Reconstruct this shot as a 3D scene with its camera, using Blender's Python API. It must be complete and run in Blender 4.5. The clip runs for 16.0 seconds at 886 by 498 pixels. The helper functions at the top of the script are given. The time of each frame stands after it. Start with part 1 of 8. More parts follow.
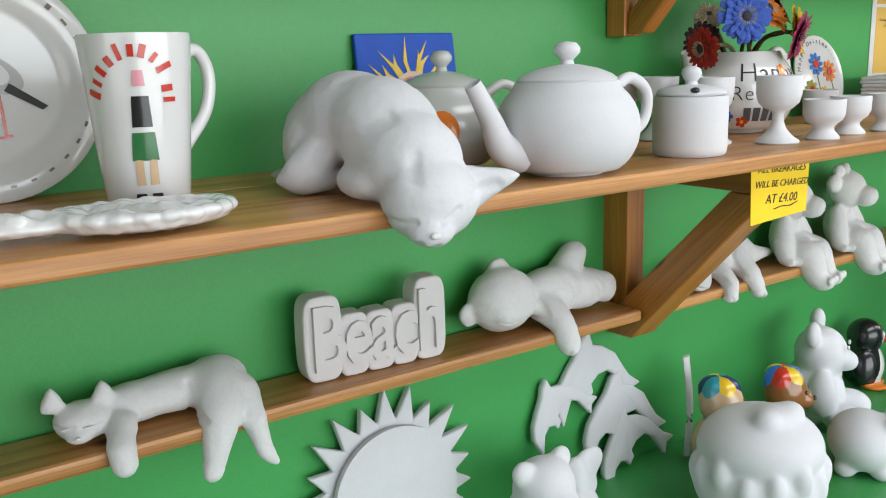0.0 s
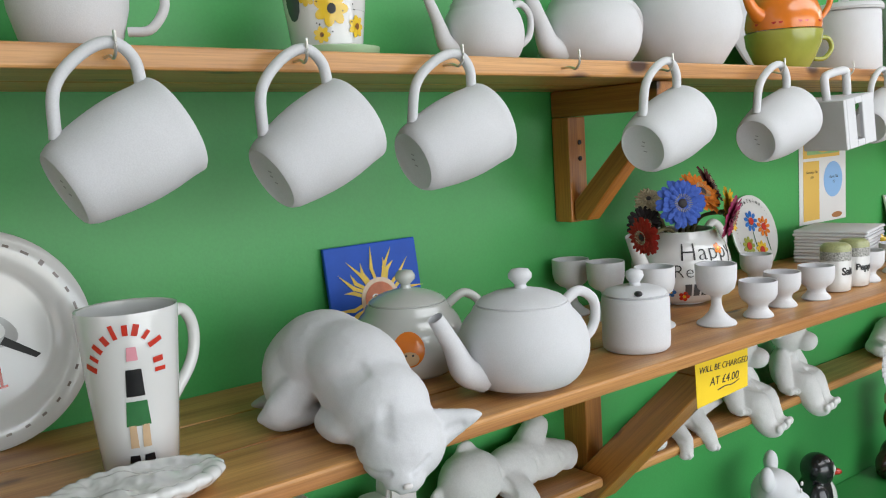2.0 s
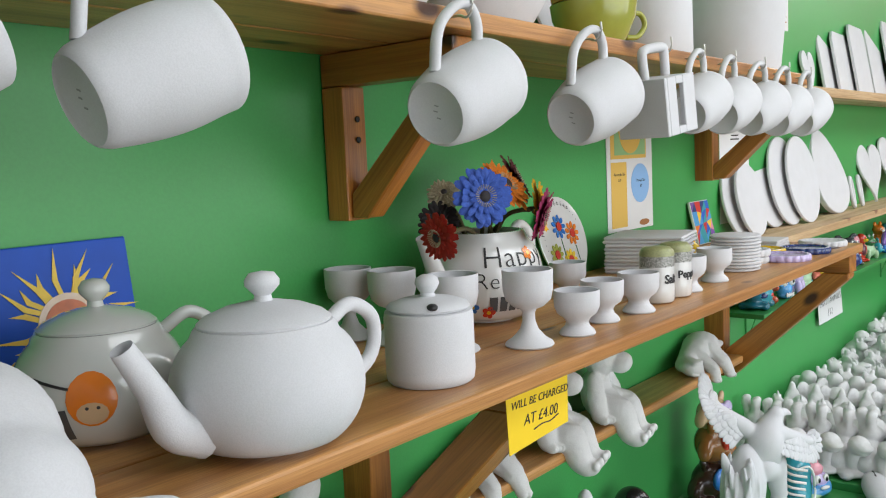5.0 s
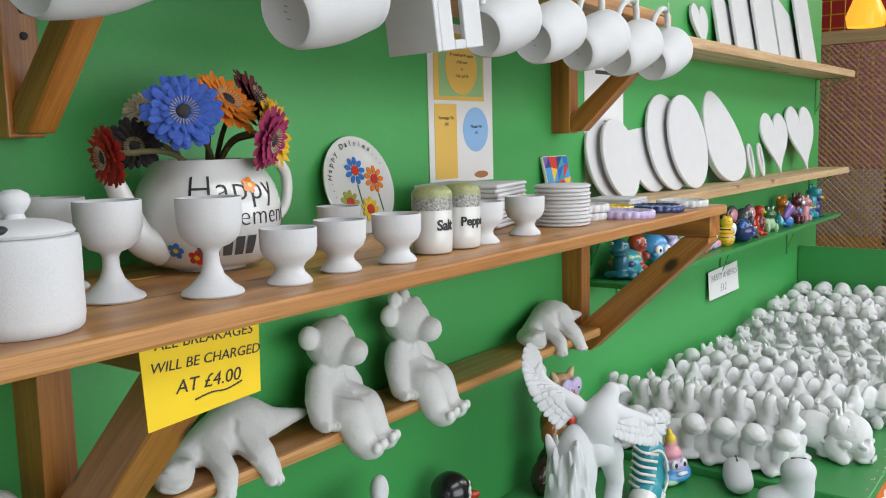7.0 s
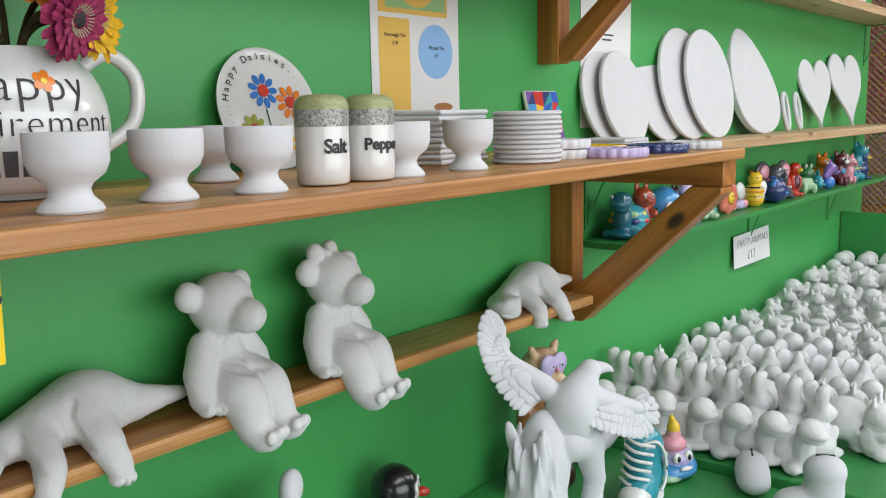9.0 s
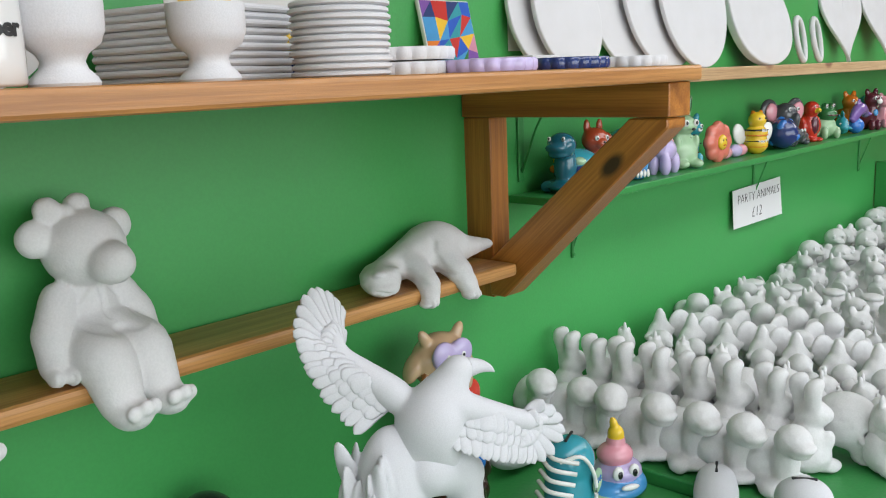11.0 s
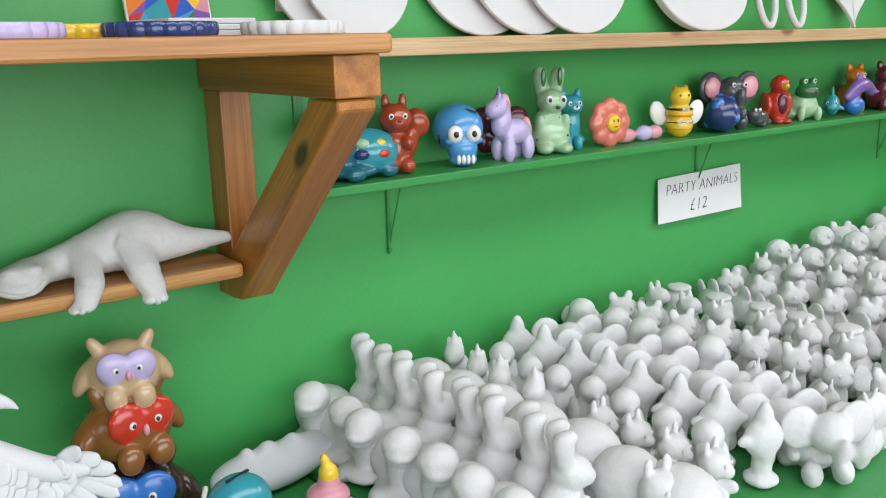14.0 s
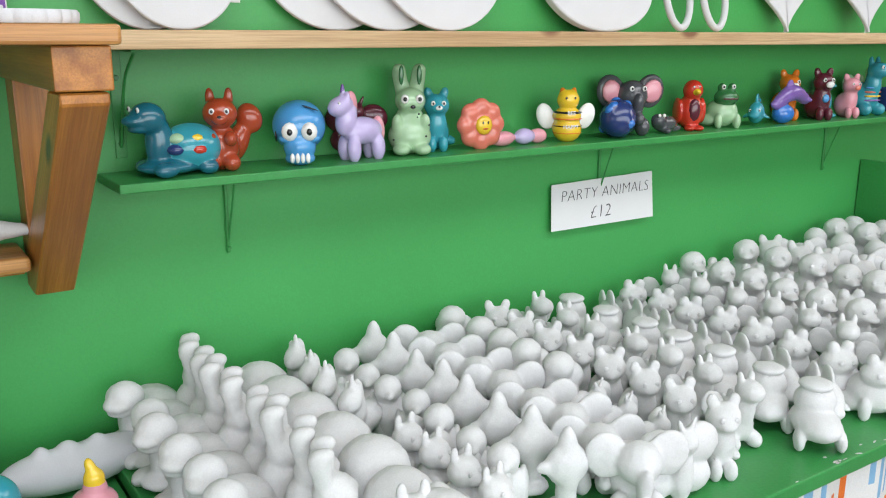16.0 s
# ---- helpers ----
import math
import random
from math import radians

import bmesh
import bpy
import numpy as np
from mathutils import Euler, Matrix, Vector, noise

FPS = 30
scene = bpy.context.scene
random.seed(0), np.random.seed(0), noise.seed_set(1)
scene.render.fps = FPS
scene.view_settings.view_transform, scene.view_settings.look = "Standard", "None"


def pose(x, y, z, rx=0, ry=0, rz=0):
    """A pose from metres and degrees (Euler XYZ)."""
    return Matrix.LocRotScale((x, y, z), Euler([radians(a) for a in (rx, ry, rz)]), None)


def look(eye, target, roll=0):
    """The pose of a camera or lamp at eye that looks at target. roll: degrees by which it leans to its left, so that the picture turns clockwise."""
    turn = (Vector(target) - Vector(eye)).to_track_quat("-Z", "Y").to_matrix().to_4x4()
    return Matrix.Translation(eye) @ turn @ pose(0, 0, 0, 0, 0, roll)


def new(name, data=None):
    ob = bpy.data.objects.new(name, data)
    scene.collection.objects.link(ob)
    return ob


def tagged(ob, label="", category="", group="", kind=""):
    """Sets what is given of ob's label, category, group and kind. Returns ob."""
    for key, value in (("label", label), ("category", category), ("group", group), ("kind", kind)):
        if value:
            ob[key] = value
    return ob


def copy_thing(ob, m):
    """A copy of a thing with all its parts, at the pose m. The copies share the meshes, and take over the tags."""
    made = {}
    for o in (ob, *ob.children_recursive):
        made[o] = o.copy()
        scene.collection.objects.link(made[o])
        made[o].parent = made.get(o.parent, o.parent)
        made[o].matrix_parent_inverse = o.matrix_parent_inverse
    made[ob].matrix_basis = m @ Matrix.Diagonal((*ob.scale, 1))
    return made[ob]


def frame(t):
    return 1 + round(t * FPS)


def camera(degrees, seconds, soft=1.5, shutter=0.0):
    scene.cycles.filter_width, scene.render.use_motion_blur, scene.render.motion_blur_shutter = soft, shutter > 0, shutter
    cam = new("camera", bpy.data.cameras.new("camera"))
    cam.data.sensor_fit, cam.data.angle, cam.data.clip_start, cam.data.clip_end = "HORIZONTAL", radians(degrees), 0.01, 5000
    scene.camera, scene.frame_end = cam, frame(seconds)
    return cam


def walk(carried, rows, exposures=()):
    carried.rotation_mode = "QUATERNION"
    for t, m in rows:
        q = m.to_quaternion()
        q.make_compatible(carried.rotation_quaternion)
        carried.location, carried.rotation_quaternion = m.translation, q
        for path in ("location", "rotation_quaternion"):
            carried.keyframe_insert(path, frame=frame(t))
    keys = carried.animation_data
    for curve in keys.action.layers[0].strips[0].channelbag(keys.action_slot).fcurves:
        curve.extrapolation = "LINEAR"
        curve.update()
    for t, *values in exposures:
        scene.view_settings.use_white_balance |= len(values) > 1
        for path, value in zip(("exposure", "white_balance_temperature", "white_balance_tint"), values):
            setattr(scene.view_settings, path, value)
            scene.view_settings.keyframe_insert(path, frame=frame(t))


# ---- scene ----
cam = camera(53.5, 16.0, soft=1.1)
PATH = [
    (0, (0.232, -1.069, 1.718), (1.342, 0.538, 1.289), -1.7),
    (0.5, (0.23, -1.094, 1.778), (1.345, 0.521, 1.393), -1.7),
    (1, (0.217, -1.111, 1.817), (1.333, 0.511, 1.464), -1.8),
    (1.5, (0.202, -1.12, 1.849), (1.334, 0.502, 1.555), -2.5),
    (2, (0.202, -1.118, 1.898), (1.405, 0.46, 1.65), -3.5),
    (2.5, (0.225, -1.109, 1.922), (1.531, 0.388, 1.695), -3.9),
    (3, (0.249, -1.11, 1.913), (1.636, 0.314, 1.684), -3.9),
    (3.2, (0.26, -1.103, 1.915), (1.676, 0.289, 1.673), -3.5),
    (5.3, (0.524, -0.892, 1.815), (2.068, 0.362, 1.601), -2.8),
    (5.5, (0.568, -0.9, 1.82), (2.11, 0.354, 1.593), -3.0),
    (6, (0.662, -0.937, 1.803), (2.202, 0.319, 1.574), -2.8),
    (6.5, (0.754, -0.979, 1.756), (2.317, 0.247, 1.528), -1.9),
    (7, (0.821, -0.993, 1.727), (2.407, 0.2, 1.48), -1.4),
    (7.5, (0.908, -0.972, 1.707), (2.514, 0.19, 1.441), -1.4),
    (8, (1.007, -0.917, 1.679), (2.641, 0.209, 1.429), -2.0),
    (8.2, (1.022, -0.918, 1.674), (2.646, 0.218, 1.41), -1.6),
    (10.3, (1.447, -0.972, 1.588), (2.814, 0.449, 1.254), -2.3),
    (10.5, (1.491, -0.942, 1.582), (2.879, 0.455, 1.231), -2.1),
    (11, (1.576, -0.905, 1.574), (3.007, 0.439, 1.192), -2.3),
    (11.5, (1.671, -0.938, 1.569), (3.094, 0.415, 1.187), -2.3),
    (12, (1.786, -1.036, 1.569), (3.084, 0.431, 1.166), -1.7),
    (12.5, (1.862, -1.087, 1.561), (3.128, 0.405, 1.146), -1.5),
    (13, (1.967, -1.068, 1.554), (3.21, 0.44, 1.125), -1.8),
    (13.5, (2.077, -1.047, 1.564), (3.32, 0.457, 1.125), -1.6),
    (14, (2.134, -1.128, 1.571), (3.309, 0.422, 1.105), -1.3),
    (14.5, (2.186, -1.263, 1.555), (3.285, 0.341, 1.086), -0.3),
    (15, (2.224, -1.33, 1.556), (3.31, 0.283, 1.091), -0.2),
    (15.5, (2.295, -1.315, 1.55), (3.39, 0.294, 1.091), -0.2),
    (16, (2.421, -1.268, 1.571), (3.51, 0.341, 1.092), 0.2),
]
walk(cam, [(t, look(eye, target, roll)) for t, eye, target, roll in PATH],
     exposures=[(0, 0.22), (1.0, 0.10), (2.0, 0.02), (3.0, 0.0), (5.5, -0.05), (7.5, -0.07), (10.5, -0.10), (11.5, -0.06), (13.0, 0.02), (16, 0.02)])


# ---- world and light ----
world = bpy.data.worlds.new("sky")
scene.world = world
world.use_nodes = True
sky = world.node_tree.nodes.new("ShaderNodeTexSky")
sky.sky_type = "NISHITA"
sky.sun_disc = False
sky.sun_elevation, sky.sun_rotation = radians(40), radians(200)
back = world.node_tree.nodes["Background"]
back.inputs["Strength"].default_value = 0.12
world.node_tree.links.new(sky.outputs[0], back.inputs["Color"])


def area_lamp(name, m, w, h, watts, colour):
    lamp = bpy.data.lights.new(name, "AREA")
    lamp.shape, lamp.size, lamp.size_y, lamp.energy, lamp.color = "RECTANGLE", w, h, watts, colour
    ob = new(name, lamp)
    ob.matrix_world = m
    return ob


# daylight in assumed, unseen openings: windows behind and beside the camera, roof light above
area_lamp("window_light", look((2.5, -3.52, 1.75), (2.7, 0, 1.45)), 5.6, 1.9, 107, (0.925, 0.97, 1.0))
area_lamp("roof_light", look((3.1, -1.75, 3.18), (3.1, -1.45, 0)), 4.8, 0.9, 55, (0.975, 0.985, 1.0))
area_lamp("side_window_light", look((-2.02, -1.7, 1.9), (2, -0.8, 1.5)), 1.8, 1.4, 9, (0.96, 0.98, 1.0))
# added fill lamp under the closed ceiling, to brighten the play hall
area_lamp("hall_light", look((7.2, -1.2, 3.15), (6.4, -0.9, 0)), 2.4, 2.0, 70, (1.0, 0.975, 0.93))


# ---- materials ----
def mat(name, colour, rough=0.6, metal=0.0, coat=0.0, grain=0.0, grain_scale=900.0, blot=0.0, blot_scale=9.0, spec=0.5, bump=0.0, sheen=0.0):
    m = bpy.data.materials.new(name)
    m.use_nodes = True
    nt = m.node_tree
    b = nt.nodes["Principled BSDF"]
    b.inputs["Base Color"].default_value = (*colour, 1)
    b.inputs["Roughness"].default_value = rough
    b.inputs["Metallic"].default_value = metal
    b.inputs["Coat Weight"].default_value = coat
    b.inputs["Coat Roughness"].default_value = 0.08
    b.inputs["Specular IOR Level"].default_value = spec
    if blot or grain or bump:
        tc = nt.nodes.new("ShaderNodeTexCoord")
        n1 = nt.nodes.new("ShaderNodeTexNoise")
        n1.inputs["Scale"].default_value, n1.inputs["Detail"].default_value = blot_scale, 5
        n2 = nt.nodes.new("ShaderNodeTexNoise")
        n2.inputs["Scale"].default_value, n2.inputs["Detail"].default_value = grain_scale, 3
        nt.links.new(tc.outputs["Object"], n1.inputs["Vector"])
        nt.links.new(tc.outputs["Object"], n2.inputs["Vector"])
        mixa = nt.nodes.new("ShaderNodeMix")
        mixa.data_type, mixa.blend_type = "RGBA", "MULTIPLY"
        ramp = nt.nodes.new("ShaderNodeValToRGB")
        lo = 1.0 - blot
        ramp.color_ramp.elements[0].position, ramp.color_ramp.elements[1].position = 0.3, 0.7
        ramp.color_ramp.elements[0].color, ramp.color_ramp.elements[1].color = (lo, lo, lo * 0.99, 1), (1, 1, 1, 1)
        nt.links.new(n1.outputs["Fac"], ramp.inputs["Fac"])
        mixa.inputs["Factor"].default_value = 1.0
        mixa.inputs["A"].default_value = (*colour, 1)
        nt.links.new(ramp.outputs["Color"], mixa.inputs["B"])
        mixb = nt.nodes.new("ShaderNodeMix")
        mixb.data_type, mixb.blend_type = "RGBA", "MULTIPLY"
        ramp2 = nt.nodes.new("ShaderNodeValToRGB")
        g = 1.0 - grain
        ramp2.color_ramp.elements[0].position, ramp2.color_ramp.elements[1].position = 0.35, 0.65
        ramp2.color_ramp.elements[0].color, ramp2.color_ramp.elements[1].color = (g, g, g, 1), (1, 1, 1, 1)
        nt.links.new(n2.outputs["Fac"], ramp2.inputs["Fac"])
        mixb.inputs["Factor"].default_value = 1.0
        nt.links.new(mixa.outputs["Result"], mixb.inputs["A"])
        nt.links.new(ramp2.outputs["Color"], mixb.inputs["B"])
        nt.links.new(mixb.outputs["Result"], b.inputs["Base Color"])
        if bump:
            bp = nt.nodes.new("ShaderNodeBump")
            bp.inputs["Strength"].default_value, bp.inputs["Distance"].default_value = bump, 0.002
            nt.links.new(n2.outputs["Fac"], bp.inputs["Height"])
            nt.links.new(bp.outputs["Normal"], b.inputs["Normal"])
        mr = nt.nodes.new("ShaderNodeMapRange")
        mr.inputs["To Min"].default_value, mr.inputs["To Max"].default_value = max(0.03, rough - 0.06), min(1, rough + 0.06)
        nt.links.new(n1.outputs["Fac"], mr.inputs["Value"])
        nt.links.new(mr.outputs["Result"], b.inputs["Roughness"])
    return m


def wood(name, dark, light, knot, rough=0.38, coat=0.15, knots=1.0):
    """Pine along the object's own x axis: streaked grain, growth bands and dark knots."""
    m = bpy.data.materials.new(name)
    m.use_nodes = True
    nt = m.node_tree
    b = nt.nodes["Principled BSDF"]
    N, L = nt.nodes.new, nt.links.new
    tc, info = N("ShaderNodeTexCoord"), N("ShaderNodeObjectInfo")
    off = N("ShaderNodeVectorMath")
    off.operation = "MULTIPLY_ADD"
    comb = N("ShaderNodeCombineXYZ")
    for i in range(3):
        L(info.outputs["Random"], comb.inputs[i])
    off.inputs[1].default_value = (7, 3, 5)
    L(comb.outputs[0], off.inputs[0])
    L(tc.outputs["Object"], off.inputs[2])

    def noise_at(scale, detail, rough_, stretch):
        mp = N("ShaderNodeMapping")
        mp.inputs["Scale"].default_value = stretch
        L(off.outputs[0], mp.inputs["Vector"])
        n = N("ShaderNodeTexNoise")
        n.inputs["Scale"].default_value, n.inputs["Detail"].default_value, n.inputs["Roughness"].default_value = scale, detail, rough_
        L(mp.outputs[0], n.inputs["Vector"])
        return n
    band = noise_at(1.0, 3, 0.5, (1.2, 38, 38))
    fine = noise_at(1.0, 4, 0.6, (10, 420, 420))
    big = noise_at(1.0, 2, 0.5, (1.1, 5, 5))
    ramp = N("ShaderNodeValToRGB")
    ramp.color_ramp.elements[0].position, ramp.color_ramp.elements[1].position = 0.34, 0.62
    ramp.color_ramp.elements[0].color, ramp.color_ramp.elements[1].color = (*dark, 1), (*light, 1)
    L(band.outputs["Fac"], ramp.inputs["Fac"])
    mul = N("ShaderNodeMix")
    mul.data_type, mul.blend_type = "RGBA", "MULTIPLY"
    mul.inputs["Factor"].default_value = 0.55
    r2 = N("ShaderNodeValToRGB")
    r2.color_ramp.elements[0].position, r2.color_ramp.elements[1].position = 0.35, 0.6
    r2.color_ramp.elements[0].color = (0.55, 0.5, 0.45, 1)
    L(fine.outputs["Fac"], r2.inputs["Fac"])
    L(ramp.outputs["Color"], mul.inputs["A"])
    L(r2.outputs["Color"], mul.inputs["B"])
    mul2 = N("ShaderNodeMix")
    mul2.data_type, mul2.blend_type = "RGBA", "MULTIPLY"
    mul2.inputs["Factor"].default_value = 0.5
    r3 = N("ShaderNodeValToRGB")
    r3.color_ramp.elements[0].position, r3.color_ramp.elements[1].position = 0.3, 0.7
    r3.color_ramp.elements[0].color = (0.7, 0.66, 0.6, 1)
    L(big.outputs["Fac"], r3.inputs["Fac"])
    L(mul.outputs["Result"], mul2.inputs["A"])
    L(r3.outputs["Color"], mul2.inputs["B"])
    # knots
    mp = N("ShaderNodeMapping")
    mp.inputs["Scale"].default_value = (5.5, 11, 11)
    L(off.outputs[0], mp.inputs["Vector"])
    vor = N("ShaderNodeTexVoronoi")
    vor.inputs["Scale"].default_value = 1.0
    L(mp.outputs[0], vor.inputs["Vector"])
    kr = N("ShaderNodeValToRGB")
    kr.color_ramp.elements[0].position, kr.color_ramp.elements[1].position = 0.085, 0.16
    kr.color_ramp.elements[0].color, kr.color_ramp.elements[1].color = (knots, knots, knots, 1), (0, 0, 0, 1)
    L(vor.outputs["Distance"], kr.inputs["Fac"])
    mk = N("ShaderNodeMix")
    mk.data_type = "RGBA"
    mk.inputs["B"].default_value = (*knot, 1)
    L(kr.outputs["Color"], mk.inputs["Factor"])
    L(mul2.outputs["Result"], mk.inputs["A"])
    L(mk.outputs["Result"], b.inputs["Base Color"])
    bp = N("ShaderNodeBump")
    bp.inputs["Strength"].default_value, bp.inputs["Distance"].default_value = 0.25, 0.001
    L(fine.outputs["Fac"], bp.inputs["Height"])
    L(bp.outputs["Normal"], b.inputs["Normal"])
    b.inputs["Roughness"].default_value = rough
    b.inputs["Coat Weight"].default_value = coat
    b.inputs["Coat Roughness"].default_value = 0.25
    return m


BISQUE = mat("unglazed_bisque", (0.645, 0.647, 0.675), 0.88, grain=0.06, blot=0.05, blot_scale=22, bump=0.12, grain_scale=700, spec=0.25)
# same bisque, lightened in colour to add light on ledge figures and crowd
BISQUE_LIFTED = mat("lifted_bisque", (0.725, 0.72, 0.725), 0.9, grain=0.06, blot=0.07, blot_scale=30, bump=0.16, grain_scale=420, spec=0.22)
BISQUE_PINK = mat("older_pinkish_bisque", (0.70, 0.67, 0.675), 0.9, grain=0.06, blot=0.06, blot_scale=20, bump=0.12, spec=0.22)
GLAZE = mat("clear_glazed_white", (0.67, 0.67, 0.67), 0.16, coat=0.6, blot=0.04, blot_scale=14)
GLAZE_GREY = mat("grey_glazed_white", (0.55, 0.56, 0.54), 0.14, coat=0.6, blot=0.05, blot_scale=12)
WALL = mat("green_wall_paint", (0.058, 0.362, 0.090), 0.42, grain=0.05, blot=0.10, blot_scale=2.6, bump=0.10, grain_scale=260)
GREEN = mat("green_board_paint", (0.042, 0.29, 0.070), 0.36, grain=0.08, blot=0.14, blot_scale=7, bump=0.14, grain_scale=180)
GREEN_DARK = mat("dark_green_paint", (0.022, 0.17, 0.045), 0.4, grain=0.06, blot=0.12, blot_scale=6, bump=0.1, grain_scale=200)
PINE = wood("varnished_pine", (0.43, 0.185, 0.052), (0.68, 0.350, 0.118), (0.075, 0.026, 0.012))
PINE_DARK = wood("stained_pine", (0.33, 0.112, 0.018), (0.56, 0.225, 0.042), (0.05, 0.018, 0.008))
PINE_RAW = wood("pale_bare_pine", (0.54, 0.35, 0.18), (0.72, 0.53, 0.32), (0.22, 0.10, 0.05), rough=0.6, coat=0.0)
PINE_TRELLIS = wood("trellis_pine", (0.36, 0.225, 0.11), (0.50, 0.34, 0.18), (0.2, 0.1, 0.05), rough=0.7, coat=0.0, knots=0.0)
PAPER = mat("white_paper", (0.72, 0.72, 0.73), 0.8, blot=0.04, blot_scale=12)
PAPER_YELLOW = mat("yellow_card", (0.85, 0.58, 0.012), 0.7, blot=0.06, blot_scale=14)
INK = mat("black_ink", (0.015, 0.015, 0.017), 0.5)
STEEL = mat("zinc_plated_steel", (0.62, 0.61, 0.58), 0.3, metal=1.0)
PLASTER = mat("cream_plaster", (0.50, 0.485, 0.45), 0.8, blot=0.06, blot_scale=1.5, bump=0.06, grain_scale=60)
FLOOR = mat("grey_vinyl_floor", (0.26, 0.24, 0.22), 0.5, blot=0.2, blot_scale=3, grain=0.15, grain_scale=90)


def paint(name, colour, rough=0.22):
    return mat(name, colour, rough, coat=0.4, blot=0.12, blot_scale=45)


RED, ORANGE, YELLOW = paint("red_glaze", (0.55, 0.035, 0.018)), paint("orange_glaze", (0.75, 0.20, 0.018)), paint("yellow_glaze", (0.80, 0.53, 0.03))
BLUE, NAVY, SKY = paint("blue_glaze", (0.03, 0.17, 0.55)), paint("navy_glaze", (0.02, 0.04, 0.16)), paint("sky_blue_glaze", (0.07, 0.30, 0.62))
TEAL, TURQ, MINT = paint("teal_glaze", (0.012, 0.13, 0.19)), paint("turquoise_glaze", (0.035, 0.30, 0.38)), paint("mint_glaze", (0.36, 0.55, 0.34))
PURPLE, LILAC, PINK = paint("purple_glaze", (0.20, 0.11, 0.38)), paint("lilac_glaze", (0.50, 0.42, 0.68)), paint("pink_glaze", (0.70, 0.30, 0.36))
BLACK, GREY, MAROON = paint("black_glaze", (0.012, 0.012, 0.014)), paint("grey_glaze", (0.07, 0.075, 0.085)), paint("maroon_glaze", (0.10, 0.015, 0.03))
BROWN, RUST, CREAM = paint("brown_glaze", (0.25, 0.10, 0.025)), paint("rust_glaze", (0.36, 0.055, 0.02)), paint("buff_glaze", (0.58, 0.40, 0.24))
DKBROWN, CORAL, LIME = paint("dark_brown_glaze", (0.035, 0.015, 0.01)), paint("coral_glaze", (0.65, 0.17, 0.12)), paint("olive_glaze", (0.34, 0.36, 0.06))
WHITE, FROG = paint("white_glaze", (0.8, 0.8, 0.78)), paint("frog_green_glaze", (0.03, 0.16, 0.05))


# ---- mesh helpers ----
def mesh_of(bm, name, smooth=True):
    me = bpy.data.meshes.new(name)
    bm.normal_update()
    bm.to_mesh(me)
    bm.free()
    if smooth:
        me.shade_smooth()
        me.set_sharp_from_angle(angle=radians(48))
    return me


def part(name, bm, material, parent, label="", smooth=True, m=None):
    me = bm if isinstance(bm, bpy.types.Mesh) else mesh_of(bm, name, smooth)
    if material is not None and not len(me.materials):
        me.materials.append(material)
    ob = new(name, me)
    if parent is not None:
        ob.parent = parent
    if m is not None:
        ob.matrix_local = m
    if label:
        tagged(ob, label)
    return ob


def thing(name, m, label, category, group="", kind=""):
    ob = new(name)
    ob.empty_display_size = 0.02
    ob.matrix_world = m
    return tagged(ob, label, category, group, kind)


def solid(name, bm, material, m, label, category, group="", kind="", smooth=True):
    ob = part(name, bm, material, None, "", smooth)
    ob.matrix_world = m
    return tagged(ob, label, category, group, kind)


def box(x, y, z, bevel=0.0, seg=2):
    """A box centred on the origin, edges rounded."""
    bm = bmesh.new()
    bmesh.ops.create_cube(bm, size=1, matrix=Matrix.Diagonal((x, y, z, 1)))
    if bevel:
        bmesh.ops.bevel(bm, geom=bm.edges[:], offset=bevel, segments=seg, affect="EDGES", profile=0.5)
    return bm


def lathe(profile, steps=40, caps=True):
    """Turn (radius, height) points round z."""
    bm = bmesh.new()
    rings = []
    for r, z in profile:
        if r < 1e-6:
            rings.append([bm.verts.new((0, 0, z))])
        else:
            rings.append([bm.verts.new((r * math.cos(2 * math.pi * i / steps), r * math.sin(2 * math.pi * i / steps), z)) for i in range(steps)])
    for a, b in zip(rings, rings[1:]):
        for i in range(steps):
            j = (i + 1) % steps
            if len(a) == 1 and len(b) == 1:
                continue
            if len(a) == 1:
                bm.faces.new((a[0], b[j], b[i]))
            elif len(b) == 1:
                bm.faces.new((a[i], a[j], b[0]))
            else:
                bm.faces.new((a[i], a[j], b[j], b[i]))
    bmesh.ops.recalc_face_normals(bm, faces=bm.faces[:])
    return bm


def smooth_path(pts, n):
    """Catmull-Rom through points."""
    pts = [Vector(p) for p in pts]
    full = [2 * pts[0] - pts[1], *pts, 2 * pts[-1] - pts[-2]]
    out = []
    for k in range(n + 1):
        u = k / n * (len(pts) - 1)
        i = min(int(u), len(pts) - 2)
        t = u - i
        p0, p1, p2, p3 = full[i:i + 4]
        out.append(0.5 * (2 * p1 + (p2 - p0) * t + (2 * p0 - 5 * p1 + 4 * p2 - p3) * t * t + (3 * p1 - p0 - 3 * p2 + p3) * t ** 3))
    return out


